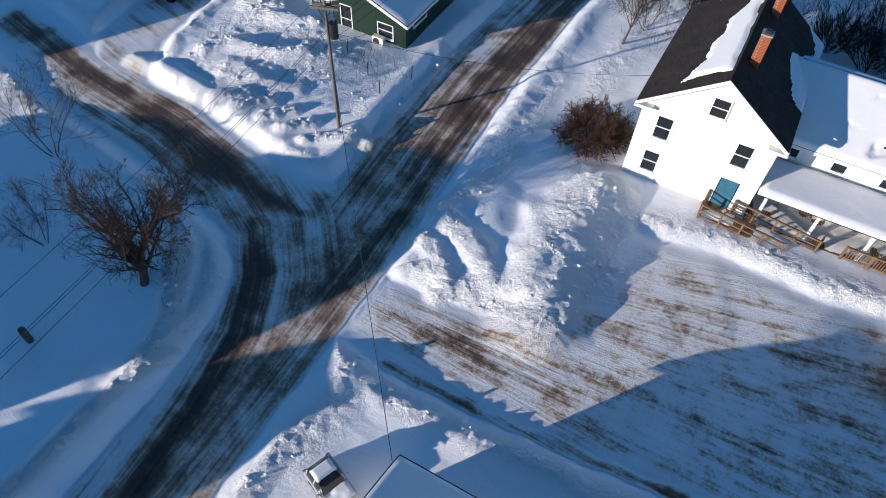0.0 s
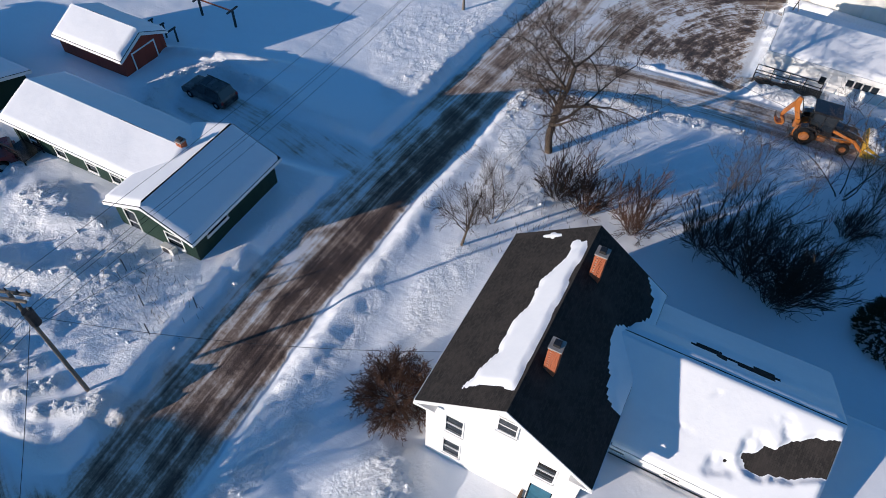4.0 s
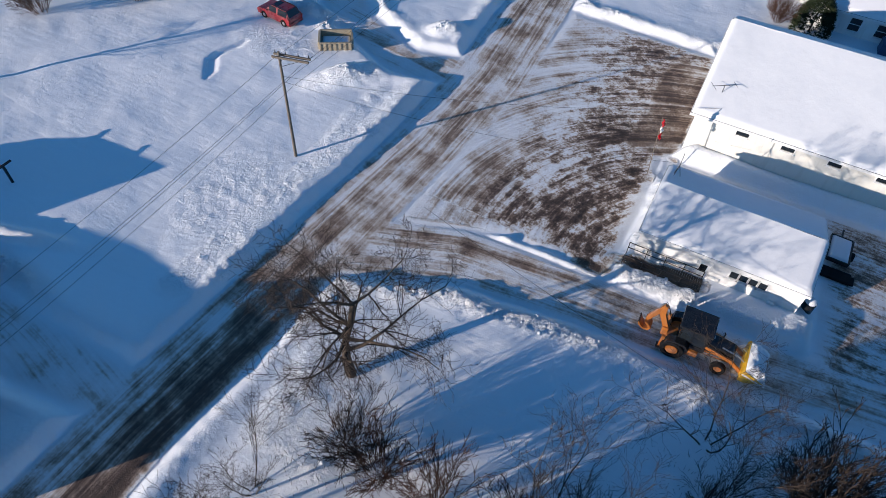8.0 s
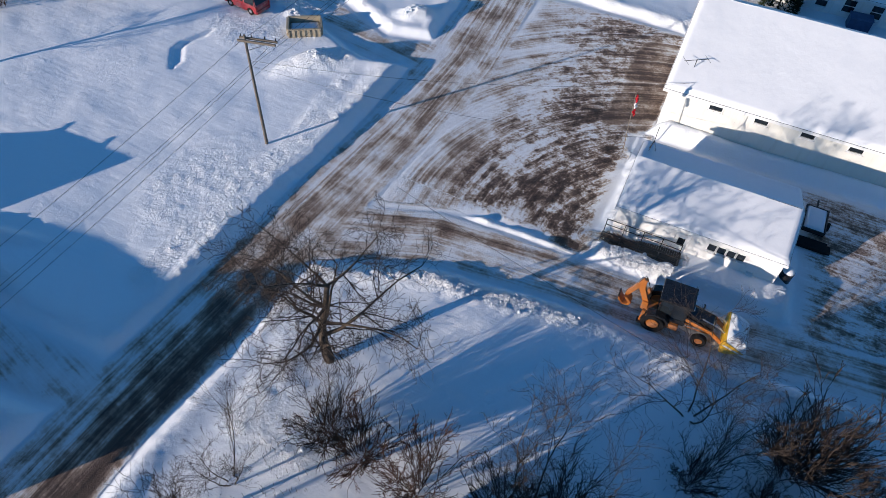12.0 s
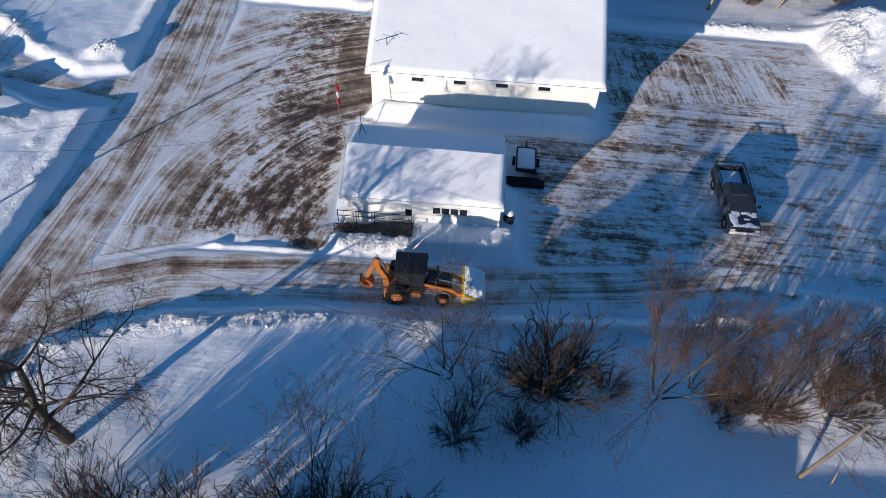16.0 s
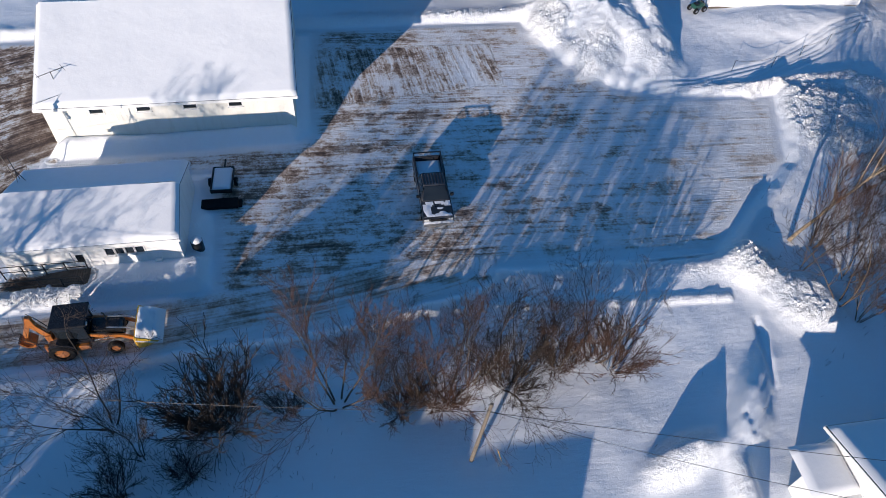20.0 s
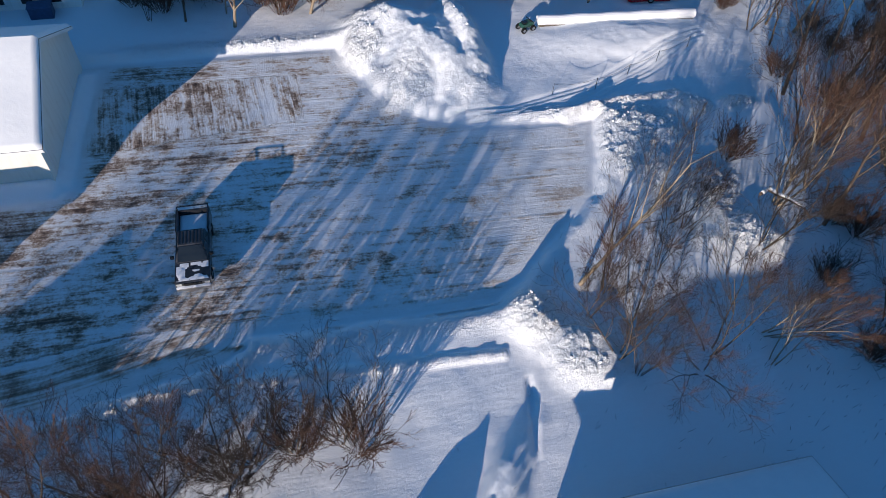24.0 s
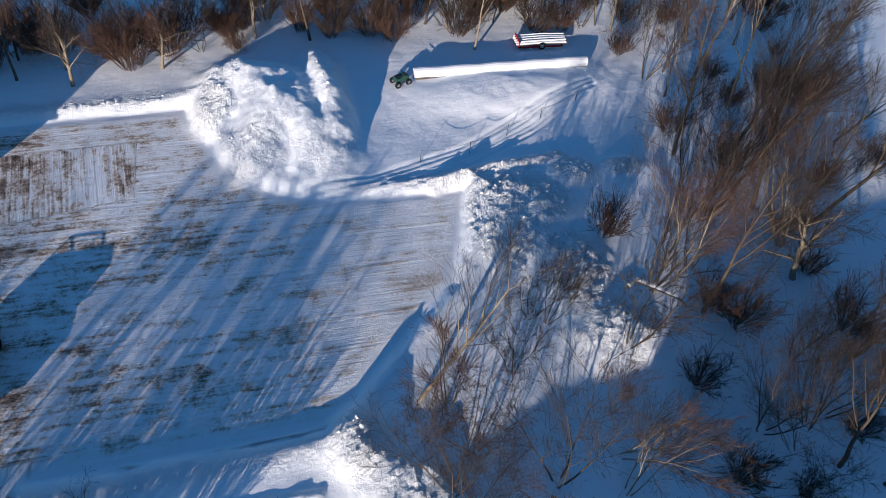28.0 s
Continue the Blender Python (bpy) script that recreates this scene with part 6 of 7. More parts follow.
def backhoe(m):
    b = thing("backhoe_loader", m, "orange backhoe loader carrying a front bucket heaped with snow", "backhoe")
    part("chassis", block((-1.5, -0.4, 0.55, 2.3, 0.4, 0.95), bevel=0.03), ORANGE, b)
    part("engine_hood", prism([(0.75, 0.95), (2.35, 0.95), (2.4, 1.4), (2.25, 1.52), (0.75, 1.68)], -0.45, 0.45, "y", bevel=0.05), BLACK, b, "black engine hood")
    part("grille", block((2.38, -0.4, 0.98, 2.43, 0.4, 1.36), bevel=0.01), DARK_METAL, b)
    rod("exhaust", [(1.5, 0.3, 1.55), (1.5, 0.3, 2.15), (1.42, 0.3, 2.25)], 0.045, DARK_METAL, b)
    c = part("cab", block((-0.95, -0.75, 0.95, 0.75, 0.75, 1.3), (-0.95, -0.75, 1.3, -0.87, -0.67, 2.6), (-0.95, 0.67, 1.3, -0.87, 0.75, 2.6), (0.6, -0.75, 1.3, 0.68, -0.67, 2.6), (0.6, 0.67, 1.3, 0.68, 0.75, 2.6), (-0.2, -0.75, 1.3, -0.13, -0.68, 2.6), (-0.2, 0.68, 1.3, -0.13, 0.75, 2.6)), BLACK, b, "black cab frame")
    part("cab_roof", block((-1.1, -0.85, 2.6, 0.85, 0.85, 2.76), bevel=0.06), BLACK, c, "black cab roof")
    part("front_glass", block((0.625, -0.66, 1.31, 0.645, 0.66, 2.59)), CAR_GLASS, c)
    part("rear_glass", block((-0.92, -0.66, 1.31, -0.9, 0.66, 2.59)), CAR_GLASS, c)
    for s in (-1, 1):
        part("side_glass", block((-0.86, s * 0.71 - 0.01, 1.31, 0.59, s * 0.71 + 0.01, 2.59)), CAR_GLASS, c)
        part("work_light", block((0.8, s * 0.6 - 0.09, 2.55, 0.9, s * 0.6 + 0.09, 2.68), bevel=0.02), LAMP_CLEAR, c)
        part("fender", prism([(-1.55, 1.0), (-1.45, 1.45), (-1.0, 1.62), (-0.4, 1.55), (-0.1, 1.2), (-0.2, 1.15), (-0.5, 1.42), (-1.0, 1.5), (-1.36, 1.36), (-1.45, 1.0)], s * 0.95 - 0.25, s * 0.95 + 0.25, "y", bevel=0.01), BLACK, b)
        wheel(b, -0.95, s * 0.98, 0.72, 0.46, ORANGE, "rear_wheel")
        wheel(b, 1.85, s * 0.92, 0.45, 0.32, ORANGE, "front_wheel")
        part("loader_arm", prism([(0.5, 1.45), (0.75, 1.62), (2.4, 1.2), (3.1, 0.62), (3.2, 0.45), (3.0, 0.42), (2.25, 0.98)], s * 0.62 - 0.06, s * 0.62 + 0.06, "y", bevel=0.015), ORANGE, b)
        rod("lift_cylinder", [(0.7, s * 0.62, 0.95), (1.7, s * 0.62, 1.05), (2.3, s * 0.62, 1.08)], 0.05, STEEL, b)
        rod("tilt_cylinder", [(1.6, s * 0.4, 1.75), (2.6, s * 0.4, 1.5), (3.15, s * 0.4, 1.15)], 0.045, STEEL, b)
        st = part("stabilizer", block((-1.75, s * 0.85 - 0.09, 0.35, -1.55, s * 0.85 + 0.09, 1.35), bevel=0.02), ORANGE, b)
        part("foot_pad", block((-1.85, s * 0.85 - 0.2, 0.28, -1.45, s * 0.85 + 0.2, 0.35), bevel=0.01), DARK_METAL, st)
        part("step", block((-0.2, s * 0.78 - 0.12, 0.5, 0.5, s * 0.78 + 0.12, 0.9), bevel=0.02), ORANGE, b)
    # curled front bucket, with its load
    prof = [(3.05, 0.4), (3.02, 1.25), (3.12, 1.45), (3.17, 1.43), (3.1, 1.2), (3.14, 0.55), (3.35, 0.44), (4.3, 0.85), (4.36, 0.81), (3.35, 0.35)]
    k = part("front_bucket", prism(prof, -1.15, 1.15, "y", bevel=0.008), YELLOW, b, "yellow front loader bucket")
    for s in (-1, 1):
        part("bucket_side", prism([(3.08, 0.4), (3.12, 1.42), (4.32, 0.84), (3.4, 0.37)], s * 1.15 - 0.02, s * 1.15 + 0.02, "y"), YELLOW, k)
    n = 26
    U, V = np.meshgrid(np.linspace(-1, 1, n), np.linspace(-1, 1, n))
    edge = np.clip(1 - np.maximum(np.abs(U), np.abs(V)) ** 6, 0, 1)
    Z = 0.85 - 0.2 * U + edge * (0.85 + 0.6 * fbm(U * 1.2 + 5, V * 1.2, 0.8, 4, 77) - 0.2 * U)
    P = np.stack([3.78 + (0.72 - 0.1 * edge) * U, (1.2 - 0.06 * edge) * V, Z], -1).reshape(-1, 3)
    ids = np.arange(n * n).reshape(n, n)
    f = np.stack([ids[:-1, :-1], ids[:-1, 1:], ids[1:, 1:], ids[1:, :-1]], -1).reshape(-1, 4)
    as_object("snow_load", mesh_of("snow_load", P, f, True), SNOW, k, "heap of loose white snow")
    # folded digging arm
    part("swing_post", block((-1.85, -0.25, 0.6, -1.5, 0.25, 1.3), bevel=0.03), ORANGE, b)
    part("boom", prism([(-1.6, 0.95), (-1.8, 1.05), (-2.35, 2.2), (-2.25, 2.95), (-2.05, 3.0), (-2.0, 2.3), (-1.55, 1.3)], -0.13, 0.13, "y", bevel=0.02), ORANGE, b)
    part("dipper", prism([(-2.0, 2.95), (-2.25, 3.05), (-2.9, 1.6), (-2.95, 1.25), (-2.78, 1.2), (-2.15, 2.6)], -0.1, 0.1, "y", bevel=0.02), ORANGE, b)
    rod("boom_cylinder", [(-1.6, 0, 1.45), (-2.0, 0, 2.1), (-2.1, 0, 2.6)], 0.055, STEEL, b)
    rod("dipper_cylinder", [(-2.4, 0, 2.15), (-2.5, 0, 2.6), (-2.35, 0, 3.1)], 0.05, STEEL, b)
    rod("hose", [(-1.5, 0.12, 1.6), (-1.9, 0.14, 2.6), (-2.2, 0.12, 3.15), (-2.45, 0.1, 2.7)], 0.025, RUBBER, b, sides=5)
    part("digging_bucket", prism([(-2.95, 1.25), (-2.7, 1.2), (-2.45, 0.8), (-2.55, 0.55), (-2.95, 0.5), (-3.2, 0.75), (-3.3, 1.05), (-3.22, 1.05), (-3.1, 0.8), (-2.92, 0.62), (-2.65, 0.65), (-2.6, 0.8), (-2.85, 1.1)], -0.32, 0.32, "y", bevel=0.008), ORANGE, b)
    for i in range(5):
        part("tooth", prism([(-3.32, 1.06), (-3.2, 1.06), (-3.27, 1.22)], -0.3 + 0.14 * i - 0.03, -0.3 + 0.14 * i + 0.03, "y"), DARK_METAL, b)
    return b


backhoe(pose(9.3, 60.75, height_at(9.3, 60.75), 0, 0, 2) @ Matrix.Diagonal((0.92, 0.92, 0.92, 1)))

# ---- the farmhouse deck, ramp and rails ----
OLD_WOOD = plain("brown_deck_wood", (0.24, 0.15, 0.085), (0.15, 0.095, 0.055), 0.8, scale=5)


def railing(a, b, z0, z1, posts, spindles, label, tall=0.9, name="railing"):
    """A wooden rail from a to b (plan) whose foot goes from z0 to z1."""
    ln = math.hypot(b[0] - a[0], b[1] - a[1])
    r = thing(name, pose(a[0], a[1], 0, 0, 0, math.degrees(math.atan2(b[1] - a[1], b[0] - a[0]))), label, "railing")
    s = (z1 - z0) / ln
    for i in range(posts):
        u = ln * i / (posts - 1)
        part("post", block((u - 0.05, -0.05, z0 + s * u - 0.3, u + 0.05, 0.05, z0 + s * u + tall + 0.06), bevel=0.008), OLD_WOOD, r)
    for h, t in ((tall, 0.05), (0.18, 0.04)) if spindles else ((tall, 0.06), (tall * 0.55, 0.05), (0.15, 0.05)):
        part("rail", prism([(0, z0 + h - t), (ln, z1 + h - t), (ln, z1 + h + 0.02), (0, z0 + h + 0.02)], -0.055 if h == tall else -0.02, 0.055 if h == tall else 0.02), OLD_WOOD, r)
    n = int(ln / 0.13) if spindles else 0
    for i in range(n):
        u = ln * (i + 0.5) / n
        part("baluster", block((u - 0.018, -0.018, z0 + s * u + 0.16, u + 0.018, 0.018, z0 + s * u + tall - 0.04)), OLD_WOOD, r)
    return r


deck = thing("front_deck", pose(0, 0, 0), "brown wooden deck and ramp before the blue front door", "deck")
for i in range(14):
    part("plank", block((1.25, 27.3 + 0.1 * i, 0.42, 3.1, 27.39 + 0.1 * i, 0.46)), OLD_WOOD, deck)
for i in range(34):
    part("plank", prism([(3.1 + 0.12 * i, 0.42 - 0.012 * i), (3.21 + 0.12 * i, 0.41 - 0.012 * i), (3.21 + 0.12 * i, 0.45 - 0.012 * i), (3.1 + 0.12 * i, 0.46 - 0.012 * i)], 27.25, 28.3), OLD_WOOD, deck)
porch = thing("porch_floor", pose(0, 0, 0), "snow-dusted brown plank floor of the long porch", "porch")
for i in range(100):
    part("plank", block((3.45 + 0.135 * i, 28.35, 0.36, 3.57 + 0.135 * i, 31.25, 0.4)), OLD_WOOD, porch)
railing((1.3, 27.3), (5.7, 27.15), 0.42, 0.05, 5, False, "brown ramp rail of plain wooden bars")
railing((1.3, 27.3), (1.35, 28.5), 0.42, 0.42, 2, False, "short brown deck rail beside the front door")
railing((2.75, 28.45), (7.2, 28.0), 0.42, 0.3, 5, False, "brown ramp rail of plain wooden bars")
railing((7.2, 28.0), (7.3, 28.45), 0.3, 0.36, 2, True, "short porch rail with thin balusters")
railing((8.4, 28.25), (12.3, 28.25), 0.36, 0.36, 4, True, "brown porch rail with thin balusters")
railing((12.3, 28.25), (12.35, 26.9), 0.36, 0.1, 2, True, "brown step rail with thin balusters")
railing((12.4, 26.9), (15.5, 26.9), 0.1, 0.1, 3, False, "low brown rail beside the porch steps")
snow_sheet("deck_snow", (3.6, 28.4, 0.4), (1, 0, 0), (0, 1, 0), 13.0, 2.6, 0.1, lambda U, V: 0.15 + 0.9 * fbm(U, V, 1.3, 3, 61), label="thin drifted snow on the porch floor", category="snow")
snow_sheet("deck_snow", (1.3, 27.4, 0.46), (1, 0, 0), (0, 1, 0), 1.8, 1.2, 0.14, lambda U, V: 0.2 + 0.8 * fbm(U, V, 0.8, 3, 62), label="lumpy snow on the front deck", category="snow")
for i, (x, y) in enumerate(((5.2, 30.6), (9.6, 30.4), (10.6, 29.6), (13.2, 30.0))):
    ch = thing("porch_chair", pose(x, y, 0.4, 0, 0, 40 * i), "white plastic chair on the porch with snow on the seat", "chair")
    part("seat", block((-0.25, -0.25, 0.38, 0.25, 0.25, 0.42), bevel=0.01), TRIM, ch)
    part("backrest", block((-0.25, 0.2, 0.42, 0.25, 0.25, 0.85), bevel=0.01), TRIM, ch)
    for sx in (-0.22, 0.22):
        for sy in (-0.22, 0.22):
            part("leg", block((sx - 0.02, sy - 0.02, 0, sx + 0.02, sy + 0.02, 0.38)), TRIM, ch)

# the green house: back steps, heat pump, barge trim
steps = thing("back_steps", pose(-34.6, 33.2, 0), "dark wooden back steps and landing at the green house", "steps")
part("landing", block((-0.9, -0.7, 0.75, 0.9, 0.75, 0.82)), BLACK, steps)
for i in range(4):
    part("tread", block((-0.9 - 0.28 * (i + 1), -0.7, 0.6 - 0.17 * i, -0.9 - 0.28 * i, 0.3, 0.64 - 0.17 * i)), BLACK, steps)
for x in (-0.85, 0.85):
    for y in (-0.65, 0.7):
        part("post", block((x - 0.04, y - 0.04, -0.1, x + 0.04, y + 0.04, 1.7)), BLACK, steps)
part("rail", block((-0.88, -0.69, 1.6, 0.88, -0.61, 1.68)), BLACK, steps)
for i in range(12):
    part("baluster", block((-0.8 + 0.14 * i, -0.66, 0.82, -0.77 + 0.14 * i, -0.63, 1.6)), BLACK, steps)
pump = thing("heat_pump", pose(-21.4, 31.7, 0.25), "cream heat pump unit against the green wall", "heat pump")
part("case", block((-0.42, -0.18, 0, 0.42, 0.18, 0.62), bevel=0.02), CREAM_PAINT, pump)
bm = bmesh.new()
bmesh.ops.create_cone(bm, cap_ends=True, segments=20, radius1=0.24, radius2=0.24, depth=0.02)
bmesh.ops.rotate(bm, verts=bm.verts[:], cent=(0, 0, 0), matrix=Matrix.Rotation(radians(90), 3, "X"))
bmesh.ops.translate(bm, verts=bm.verts[:], vec=(-0.1, -0.19, 0.31))
part("fan_grille", bm, DARK_METAL, pump)
# red shed doors
part("door_frame", block((3.06, -1.1, 0.05, 3.1, -1.0, 1.75), (3.06, 1.0, 0.05, 3.1, 1.1, 1.75), (3.06, -1.1, 1.75, 3.1, 1.1, 1.85)), TRIM, red_shed)
for s in (-0.5, 0.5):
    part("door", block((3.05, s - 0.49, 0.05, 3.08, s + 0.49, 1.75)), RED_BOARDS, red_shed)
lean = thing("lean_to_rack", pose(-36.0, 46.9, 0), "dark wooden rack behind the red shed", "rack")
for i in range(3):
    part("post", block((-1.2 + 1.1 * i, 0.4, -0.1, -1.1 + 1.1 * i, 0.5, 1.5)), BLACK, lean)
    part("rafter", block((-1.2 + 1.1 * i, -0.4, 1.5, -1.1 + 1.1 * i, 0.6, 1.6)), BLACK, lean)
# clothes line posts
RUST = plain("rusty_bar", (0.32, 0.08, 0.03), (0.22, 0.06, 0.03), 0.8)
line = thing("clothes_line", pose(-34.2, 51.1, 0), "two dark posts joined by a rusty red bar", "clothes line")
for x in (-1.65, 1.65):
    part("post", block((x - 0.07, -0.07, -0.1, x + 0.07, 0.07, 1.75), bevel=0.01), BLACK, line)
    part("crosspiece", block((x - 0.06, -0.6, 1.75, x + 0.06, 0.6, 1.85)), BLACK, line)
part("bar", block((-1.6, -0.04, 1.66, 1.6, 0.04, 1.74)), RUST, line)

# ---- round the garage and the hut ----
GREY_WOOD = plain("grey_ramp_wood", (0.14, 0.115, 0.09), (0.08, 0.066, 0.053), 0.85, scale=5)
ramp = thing("hut_ramp", pose(0, 0, 0), "weathered plank ramp with metal rails along the hut", "ramp")
for i in range(36):
    z = 0.05 + 0.5 * min(1, i / 28)
    part("plank", block((4.0 + 0.135 * i, 64.35, z, 4.12 + 0.135 * i, 65.5, z + 0.05)), GREY_WOOD, ramp)
for i in range(5):
    part("post", block((4.1 + 1.15 * i, 64.3, -0.05, 4.15 + 1.15 * i, 64.35, 1.35)), DARK_METAL, ramp)
    part("post", block((4.1 + 1.15 * i, 65.42, -0.05, 4.15 + 1.15 * i, 65.47, 1.3)), DARK_METAL, ramp)
for y in (64.32, 65.44):
    for z in (0.85, 1.3):
        part("rail", block((4.1, y - 0.02, z, 8.75, y + 0.02, z + 0.04)), DARK_METAL, ramp)
part("door", block((-1.19, -3.147, 0.12, -0.36, -3.115, 1.98)), TRIM, hut, "white door with a dark pane")
part("door_pane", block((-0.98, -3.165, 1.1, -0.58, -3.145, 1.7)), GLASS, hut)
part("vent_box", block((3.2, -3.35, 0.75, 3.6, -3.155, 0.95), bevel=0.02), TRIM, hut)
barrel = thing("oil_barrel", pose(14.75, 66.6, 0.15), "black barrel with a cap of snow beside the hut", "barrel")
rod("drum", [(0, 0, 0), (0, 0, 0.3), (0, 0, 0.9)], 0.36, BLACK, barrel, sides=18)
bm = bmesh.new()
bmesh.ops.create_uvsphere(bm, u_segments=16, v_segments=8, radius=0.34)
for v in bm.verts:
    v.co.z = max(v.co.z, 0) * 0.8 + 0.9
part("snow_cap", bm, SNOW, barrel)
# bare dark strip on the ground, built as a low black slab
side = thing("dark_strip_slab", pose(15.0, 70.0, 0), "bare dark strip against the end of the hut, built as a low slab", "platform")
part("deck", block((-0.4, 0.0, 0.06, 1.9, 0.8, 0.3), bevel=0.02), RUBBER, side)
part("tread", block((1.92, 0.08, 0.04, 2.15, 0.72, 0.16)), RUBBER, side)
trailer = thing("utility_trailer", pose(15.9, 72.2, 0.1, 0, 0, 88), "small dark utility trailer half full of snow", "trailer")
part("floor", block((-1.1, -0.65, 0.35, 1.1, 0.65, 0.42)), BLACK, trailer)
for s in (-1, 1):
    part("side_board", block((-1.1, s * 0.66 - 0.03, 0.43, 1.1, s * 0.66 + 0.03, 0.66)), DARK_METAL, trailer)
    part("end_board", block((s * 1.1 - 0.03, -0.62, 0.43, s * 1.1 + 0.03, 0.62, 0.66)), DARK_METAL, trailer)
    wheel(trailer, 0.0, s * 0.82, 0.3, 0.18)
part("drawbar", block((1.15, -0.05, 0.36, 2.1, 0.05, 0.44)), DARK_METAL, trailer)
snow_cap(trailer, -1.05, 1.05, -0.6, 0.6, 0.55, 0.18, 71, label="snow in the trailer")
FLAG_RED = plain("flag_red", (0.5, 0.02, 0.03), None, 0.7, bump=0)
flag = thing("flag_pole", pose(3.2, 73.2, 0.1, 0, -4), "grey flag pole with a drooping red and white flag", "flag pole")
rod("mast", [(0, 0, 0), (0, 0, 2.5), (0, 0, 5.0)], 0.035, POLE_WOOD, flag, taper=0.6)
for i, mat in enumerate((FLAG_RED, TRIM, FLAG_RED)):
    n = 9
    W, Q = np.meshgrid(np.linspace(0, 1, 6), np.linspace(0, 1, n))
    P = np.stack([0.05 + 0.16 * W + 0.05 * np.sin(9 * Q + 3 * W), 0.12 * np.sin(7 * W + 2 * i) + 0.03 * W, 4.8 - 0.5 * i - 0.5 * Q - 0.12 * W], -1).reshape(-1, 3)
    ids = np.arange(6 * n).reshape(n, 6)
    f = np.stack([ids[:-1, :-1], ids[:-1, 1:], ids[1:, 1:], ids[1:, :-1]], -1).reshape(-1, 4)
    cloth = as_object("cloth", mesh_of("cloth", P, f, True), mat, flag)
    sol = cloth.modifiers.new("thickness", "SOLIDIFY")
    sol.thickness = 0.012


def aerial(x, y, z, turn, arms, label):
    a = thing("roof_aerial", pose(x, y, z, 0, 0, turn), label, "aerial")
    rod("mast", [(0, 0, -0.2), (0, 0, 1.3)], 0.025, DARK_METAL, a, sides=6)
    rod("boom", [(-0.9, 0, 1.25), (0.9, 0, 1.25)], 0.02, DARK_METAL, a, sides=6)
    for i in range(arms):
        u = -0.8 + 1.6 * i / max(1, arms - 1)
        rod("element", [(u, -0.45 + 0.02 * i, 1.25), (u, 0.45 - 0.02 * i, 1.25)], 0.012, DARK_METAL, a, sides=5)
    return a


aerial(5.6, 78.6, 3.9, 35, 2, "thin metal aerial on the snowy garage roof")
tri = thing("roof_tripod", pose(5.0, 70.4, 2.9), "dark metal tripod mast at the end of the hut roof", "mast")
for a in range(3):
    rod("leg", [(0.5 * math.cos(2.1 * a), 0.5 * math.sin(2.1 * a), -0.3), (0, 0, 1.2)], 0.025, DARK_METAL, tri, sides=5)
rod("mast", [(0, 0, 1.0), (0, 0, 2.2)], 0.025, DARK_METAL, tri, sides=6)
# garage wall fittings: conduit, meter box, lamps, corner trims, rib battens
part("conduit", block((-6.25, -5.95, 0.9, -6.2, -5.905, 3.2)), DARK_METAL, garage)
part("meter_box", block((-6.4, -6.0, 0.8, -6.1, -5.905, 1.1), bevel=0.02), DARK_METAL, garage)
part("wall_lamp", block((-4.6, -6.05, 1.35, -4.3, -5.905, 1.5), bevel=0.02), BLACK, garage)
part("downpipe", block((-5.05, -6.0, 0.1, -4.97, -5.905, 3.4)), TRIM, garage)
part("base_rail", block((-8.1, -5.96, 0.25, 8.1, -5.903, 0.35)), plain("tan_flashing", (0.45, 0.38, 0.26), None, 0.6), garage)
part("corner_trim", block((-8.13, -5.95, -0.1, -8.0, -5.903, 3.5)), TRIM, garage)
part("corner_trim", block((8.0, -5.95, -0.1, 8.13, -5.903, 3.5)), TRIM, garage)
rib = bpy.data.meshes.new("siding_rib")
bm = block((-0.02, -0.03, 0.36, 0.02, 0.0, 2.68))
bm.to_mesh(rib)
bm.free()
rib.materials.append(METAL_SIDING)
for i in range(53):
    as_object("siding_rib", rib, METAL_SIDING, garage).matrix_local = pose(-7.85 + 0.3 * i, -5.903, 0)
part("door_slab", block((-8.16, -2.2, 0.0, -8.1, 2.2, 3.0)), TRIM, garage, "large white garage door")

# timber bin, bench of snow, machine and sled at the edges
BIN_WOOD = plain("pale_planks", (0.42, 0.36, 0.26), (0.3, 0.25, 0.18), 0.8, scale=4)
crate = thing("timber_bin", pose(-23.7, 75.0, 0.1, 0, 0, 33), "open pale timber bin with snow inside", "bin")
for s in (-1, 1):
    part("side_wall", block((-1.3, s * 0.95 - 0.1, 0, 1.3, s * 0.95 + 0.1, 1.0), bevel=0.02), BIN_WOOD, crate)
    part("end_wall", block((s * 1.3 - 0.1, -0.84, 0, s * 1.3 + 0.1, 0.84, 1.0 if s < 0 else 0.8), bevel=0.02), BIN_WOOD, crate)
    for i in range(7):
        part("batten", block((-1.25 + 0.4 * i, s * 1.08 - 0.03, 0.05, -1.15 + 0.4 * i, s * 1.08 + 0.03, 0.95)), BIN_WOOD, crate)
part("floor", block((-1.2, -0.84, 0, 1.2, 0.84, 0.1)), BIN_WOOD, crate)
snow_cap(crate, -1.15, 1.15, -0.8, 0.8, 0.3, 0.25, 81, label="snow in the bin")
low = thing("snowy_wall", pose(66.0, 90.8, 0, 0, 0, -2.5), "long low timber wall under a thick roll of snow", "wall")
for i in range(8):
    part("panel", block((-7.4 + 1.85 * i, -0.25, -0.1, -5.6 + 1.85 * i, 0.25, 1.0)), GREY_WOOD, low)
rod("snow_roll", [(-7.6 + 0.5 * i, 0, 1.0 + 0.03 * math.sin(i)) for i in range(31)], 0.42, SNOW, low, sides=14)
GREEN_MACHINE = paint("green_machine_paint", (0.02, 0.07, 0.05))
quad = thing("garden_machine", pose(57.2, 90.6, 0.5, 0, 0, 20), "dark green garden machine in the shade of a snow heap", "machine")
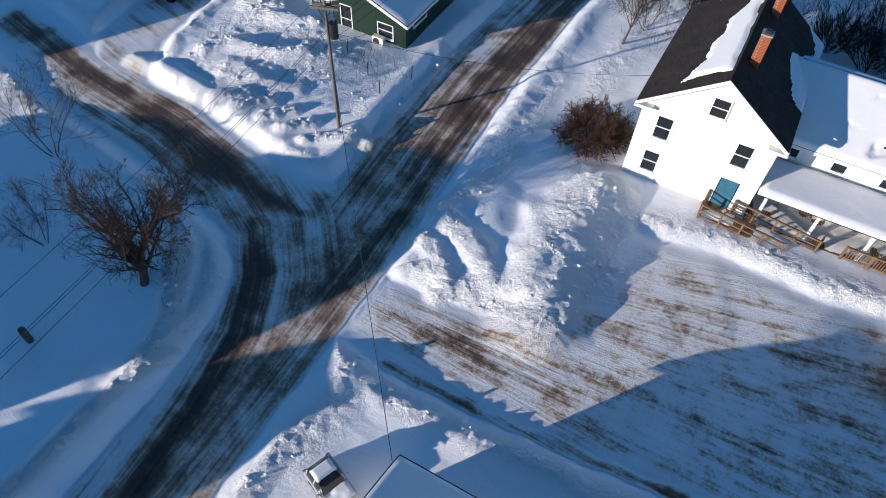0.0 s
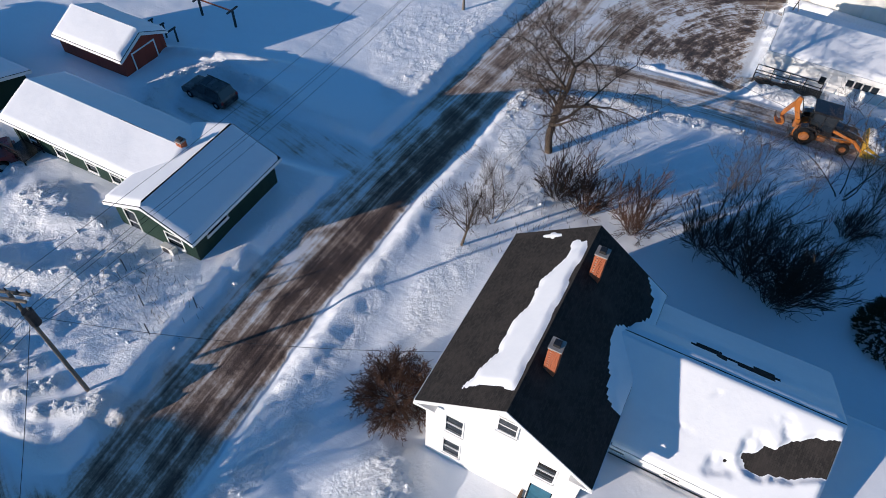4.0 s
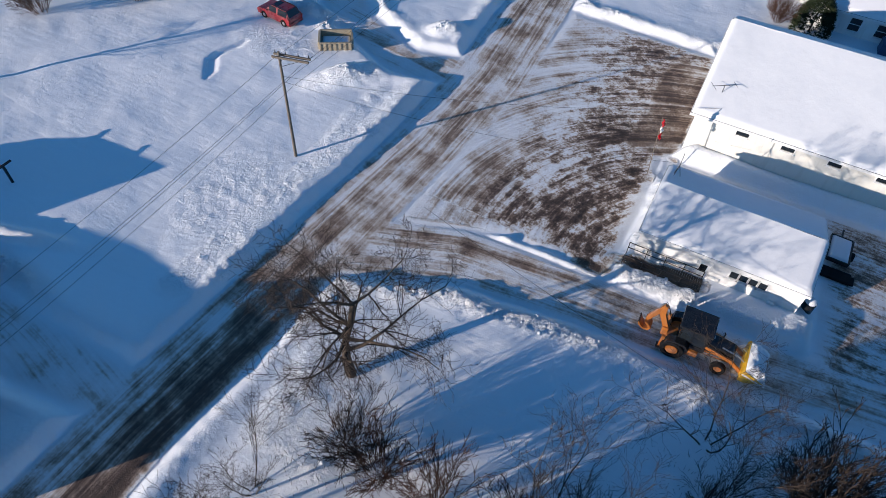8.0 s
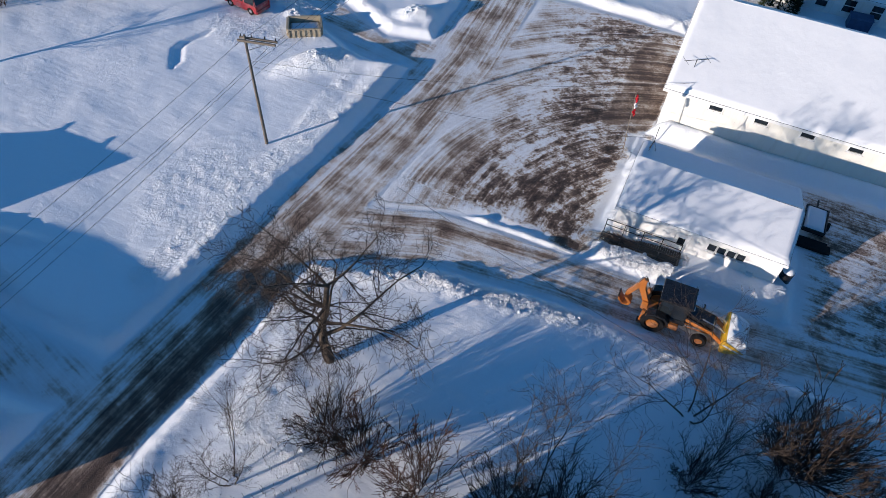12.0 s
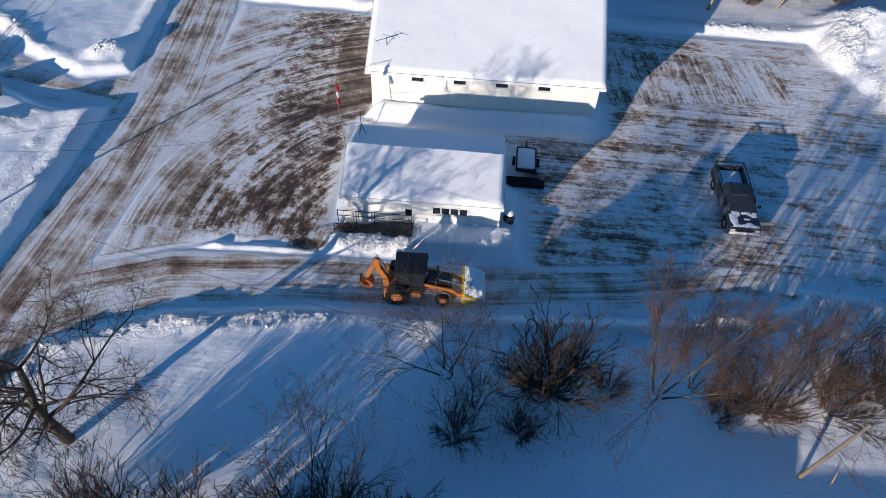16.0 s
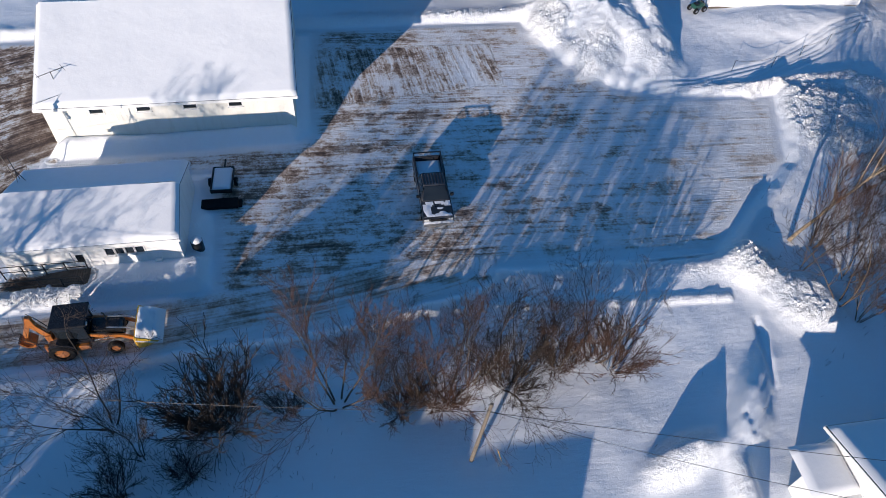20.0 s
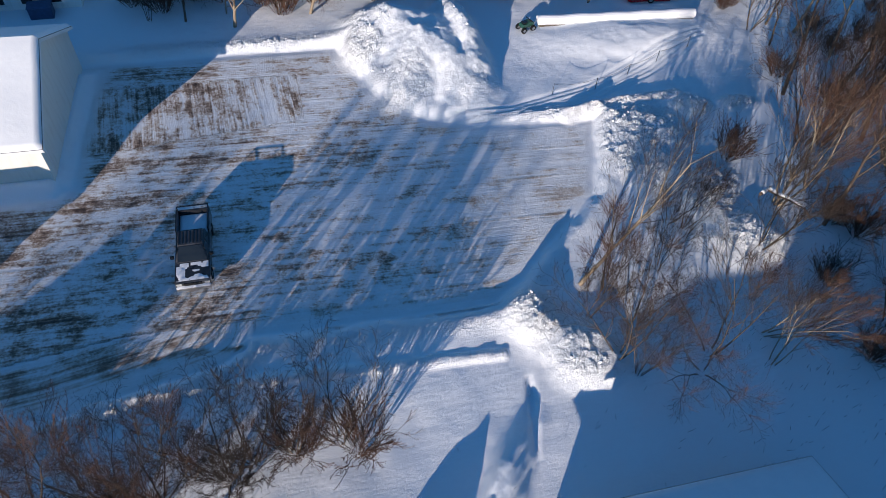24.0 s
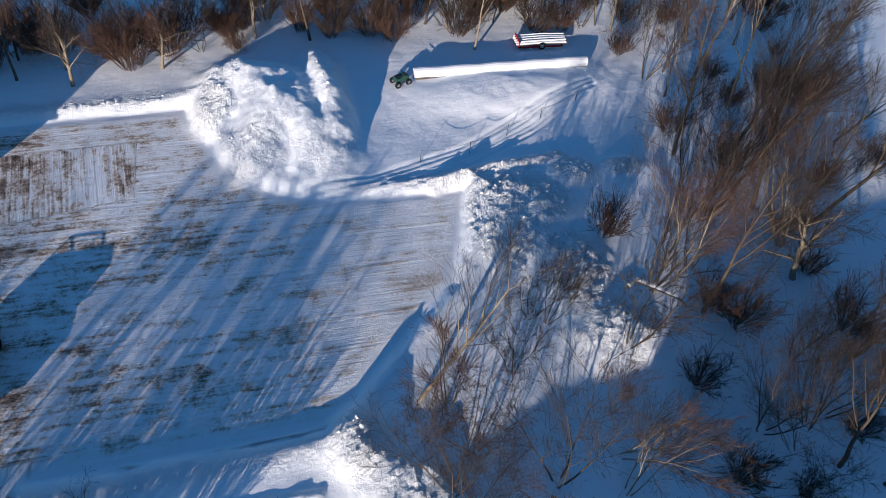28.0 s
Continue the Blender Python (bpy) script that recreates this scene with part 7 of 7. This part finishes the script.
part("body", prism([(-0.6, 0.4), (0.6, 0.4), (0.65, 0.7), (0.2, 0.85), (-0.1, 0.7), (-0.55, 0.75)], -0.3, 0.3, "y", bevel=0.04), GREEN_MACHINE, quad)
part("seat", block((-0.45, -0.2, 0.76, -0.05, 0.2, 0.86), bevel=0.03), BLACK, quad)
part("handlebar", block((0.2, -0.4, 0.95, 0.25, 0.4, 1.0)), BLACK, quad)
for x in (-0.5, 0.5):
    for s in (-1, 1):
        wheel(quad, x, s * 0.42, 0.26, 0.2)
sled = thing("timber_trailer", pose(70.6, 94.4, 0.45, 0, 0, -4), "red trailer loaded with long snow-covered timbers", "trailer")
part("frame", block((-2.0, -0.75, 0.1, 2.0, -0.67, 0.22), (-2.0, 0.67, 0.1, 2.0, 0.75, 0.22), (-2.0, -0.67, 0.1, -1.9, 0.67, 0.22), (1.9, -0.67, 0.1, 2.0, 0.67, 0.22), bevel=0.01), FLAG_RED, sled)
part("headboard", block((-2.1, -0.75, 0.1, -2.02, 0.75, 0.75), bevel=0.01), FLAG_RED, sled)
for s in (-1, 1):
    wheel(sled, 0.0, s * 0.88, 0.3, 0.18)
for i in range(8):
    y, k = -0.62 + 0.17 * i, 0.12 * math.sin(3.1 * i)
    log = rod("timber", [(-2.3 + k, y, 0.35 + 0.1 * (i % 2)), (0.2, y + 0.03, 0.4 + 0.1 * (i % 2)), (2.4 + 2 * k, y + 0.12 * math.sin(2.3 * i), 0.36 + 0.1 * (i % 2))], 0.07, GREY_WOOD, sled, sides=7)
    rod("snow_strip", [(-2.3 + k, y, 0.44 + 0.1 * (i % 2)), (0.2, y + 0.03, 0.5 + 0.1 * (i % 2)), (2.3 + 2 * k, y + 0.12 * math.sin(2.3 * i), 0.45 + 0.1 * (i % 2))], 0.085, SNOW, log, "rounded strip of snow", sides=8)
fence = thing("wire_fence", pose(0, 0, 0), "thin stakes joined by a drooping cord in the snow", "fence")
stakes = [(56.6, 81.5), (60.4, 81.8), (63.8, 83.2), (67.0, 84.5), (70.6, 86.0)]
for i, (x, y) in enumerate(stakes):
    z = height_at(x, y)
    rod("stake", [(x, y, z - 0.2), (x, y, z + 1.1)], 0.025, DARK_METAL, fence, sides=5)
    if i:
        x0, y0 = stakes[i - 1]
        z0 = height_at(x0, y0)
        pts = [(x0 + (x - x0) * k / 6, y0 + (y - y0) * k / 6, (z0 + 1.05) * (1 - k / 6) + (z + 1.05) * k / 6 - 1.1 * (k / 6) * (1 - k / 6)) for k in range(7)]
        rod("cord", pts, 0.015, DARK_METAL, fence, sides=4)
stake = thing("yellow_stake", pose(30.3, 51.0, 0.3, 0, -14, 0), "thin yellow marker stake in the snow", "stake")
rod("rod", [(0, 0, 0), (0, 0, 1.5)], 0.02, YELLOW, stake, sides=5)
for i, (x, y) in enumerate(((-22.6, 4.8), (-20.0, 28.2), (-22.3, 29.4), (-17.6, 29.5), (-18.4, 27.0))):
    st = thing("marker_post", pose(x, y, height_at(x, y), 0, 3), "short dark stake standing in the snow", "stake")
    rod("rod", [(0, 0, -0.2), (0, 0, 1.0)], 0.03 if i else 0.16, DARK_METAL if i else GREY_WOOD, st, sides=6)
# plain box with a lid stands in for a blue vehicle
vehicle_box = thing("blue_vehicle_box", pose(17.0, 98.4, 0.2, 0, 0, 5), "blue box standing in for a vehicle behind the garage", "box")
part("body", block((-0.9, -0.6, 0, 0.9, 0.6, 1.1), bevel=0.05), plain("blue_cover", (0.03, 0.07, 0.16), None, 0.5), vehicle_box)
part("lid", block((-0.95, -0.65, 1.11, 0.95, 0.65, 1.2), bevel=0.03), plain("blue_lid", (0.05, 0.1, 0.2), None, 0.5), vehicle_box)


# ---- evergreens: many needle sprays round a stem ----
def evergreen(x, y, height, radius, label, seed, dome=False):
    rng = random.Random(seed)
    e = thing("evergreen_tree", pose(x, y, height_at(x, y)), label, "tree")
    rod("trunk", [(0, 0, -0.2), (0, 0, height * 0.9)], 0.09, BARK, e, taper=0.3)
    rows = []
    for _ in range(1500):
        t = rng.random() ** 0.8
        r = radius * (math.sqrt(max(0, 1 - t * t)) if dome else (1 - t) ** 0.8) * rng.uniform(0.75, 1.05) + 0.05
        a = rng.uniform(0, 2 * math.pi)
        p = Vector((r * math.cos(a), r * math.sin(a), height * t))
        d = Vector((math.cos(a), math.sin(a), rng.uniform(-0.2, 0.7))).normalized()
        for _ in range(5):
            w = (d + Vector((rng.gauss(0, 0.5), rng.gauss(0, 0.5), rng.gauss(0, 0.4)))).normalized() * rng.uniform(0.12, 0.3)
            rows.append((*(p - w * 0.3), *(p + w), 0.035, 0.008))
    v, f = tubes(rows, 3)
    as_object("foliage", mesh_of("foliage", v, f), NEEDLE, e)
    return e


NEEDLE = plain("dark_needles", (0.02, 0.035, 0.018), (0.035, 0.045, 0.02), 0.8, bump=0)
evergreen(15.2, 45.3, 2.9, 1.9, "dark rounded evergreen bush in shaded snow", 5, True)
evergreen(10.4, 98.3, 3.2, 1.6, "dark evergreen shrub behind the garage", 6, True)
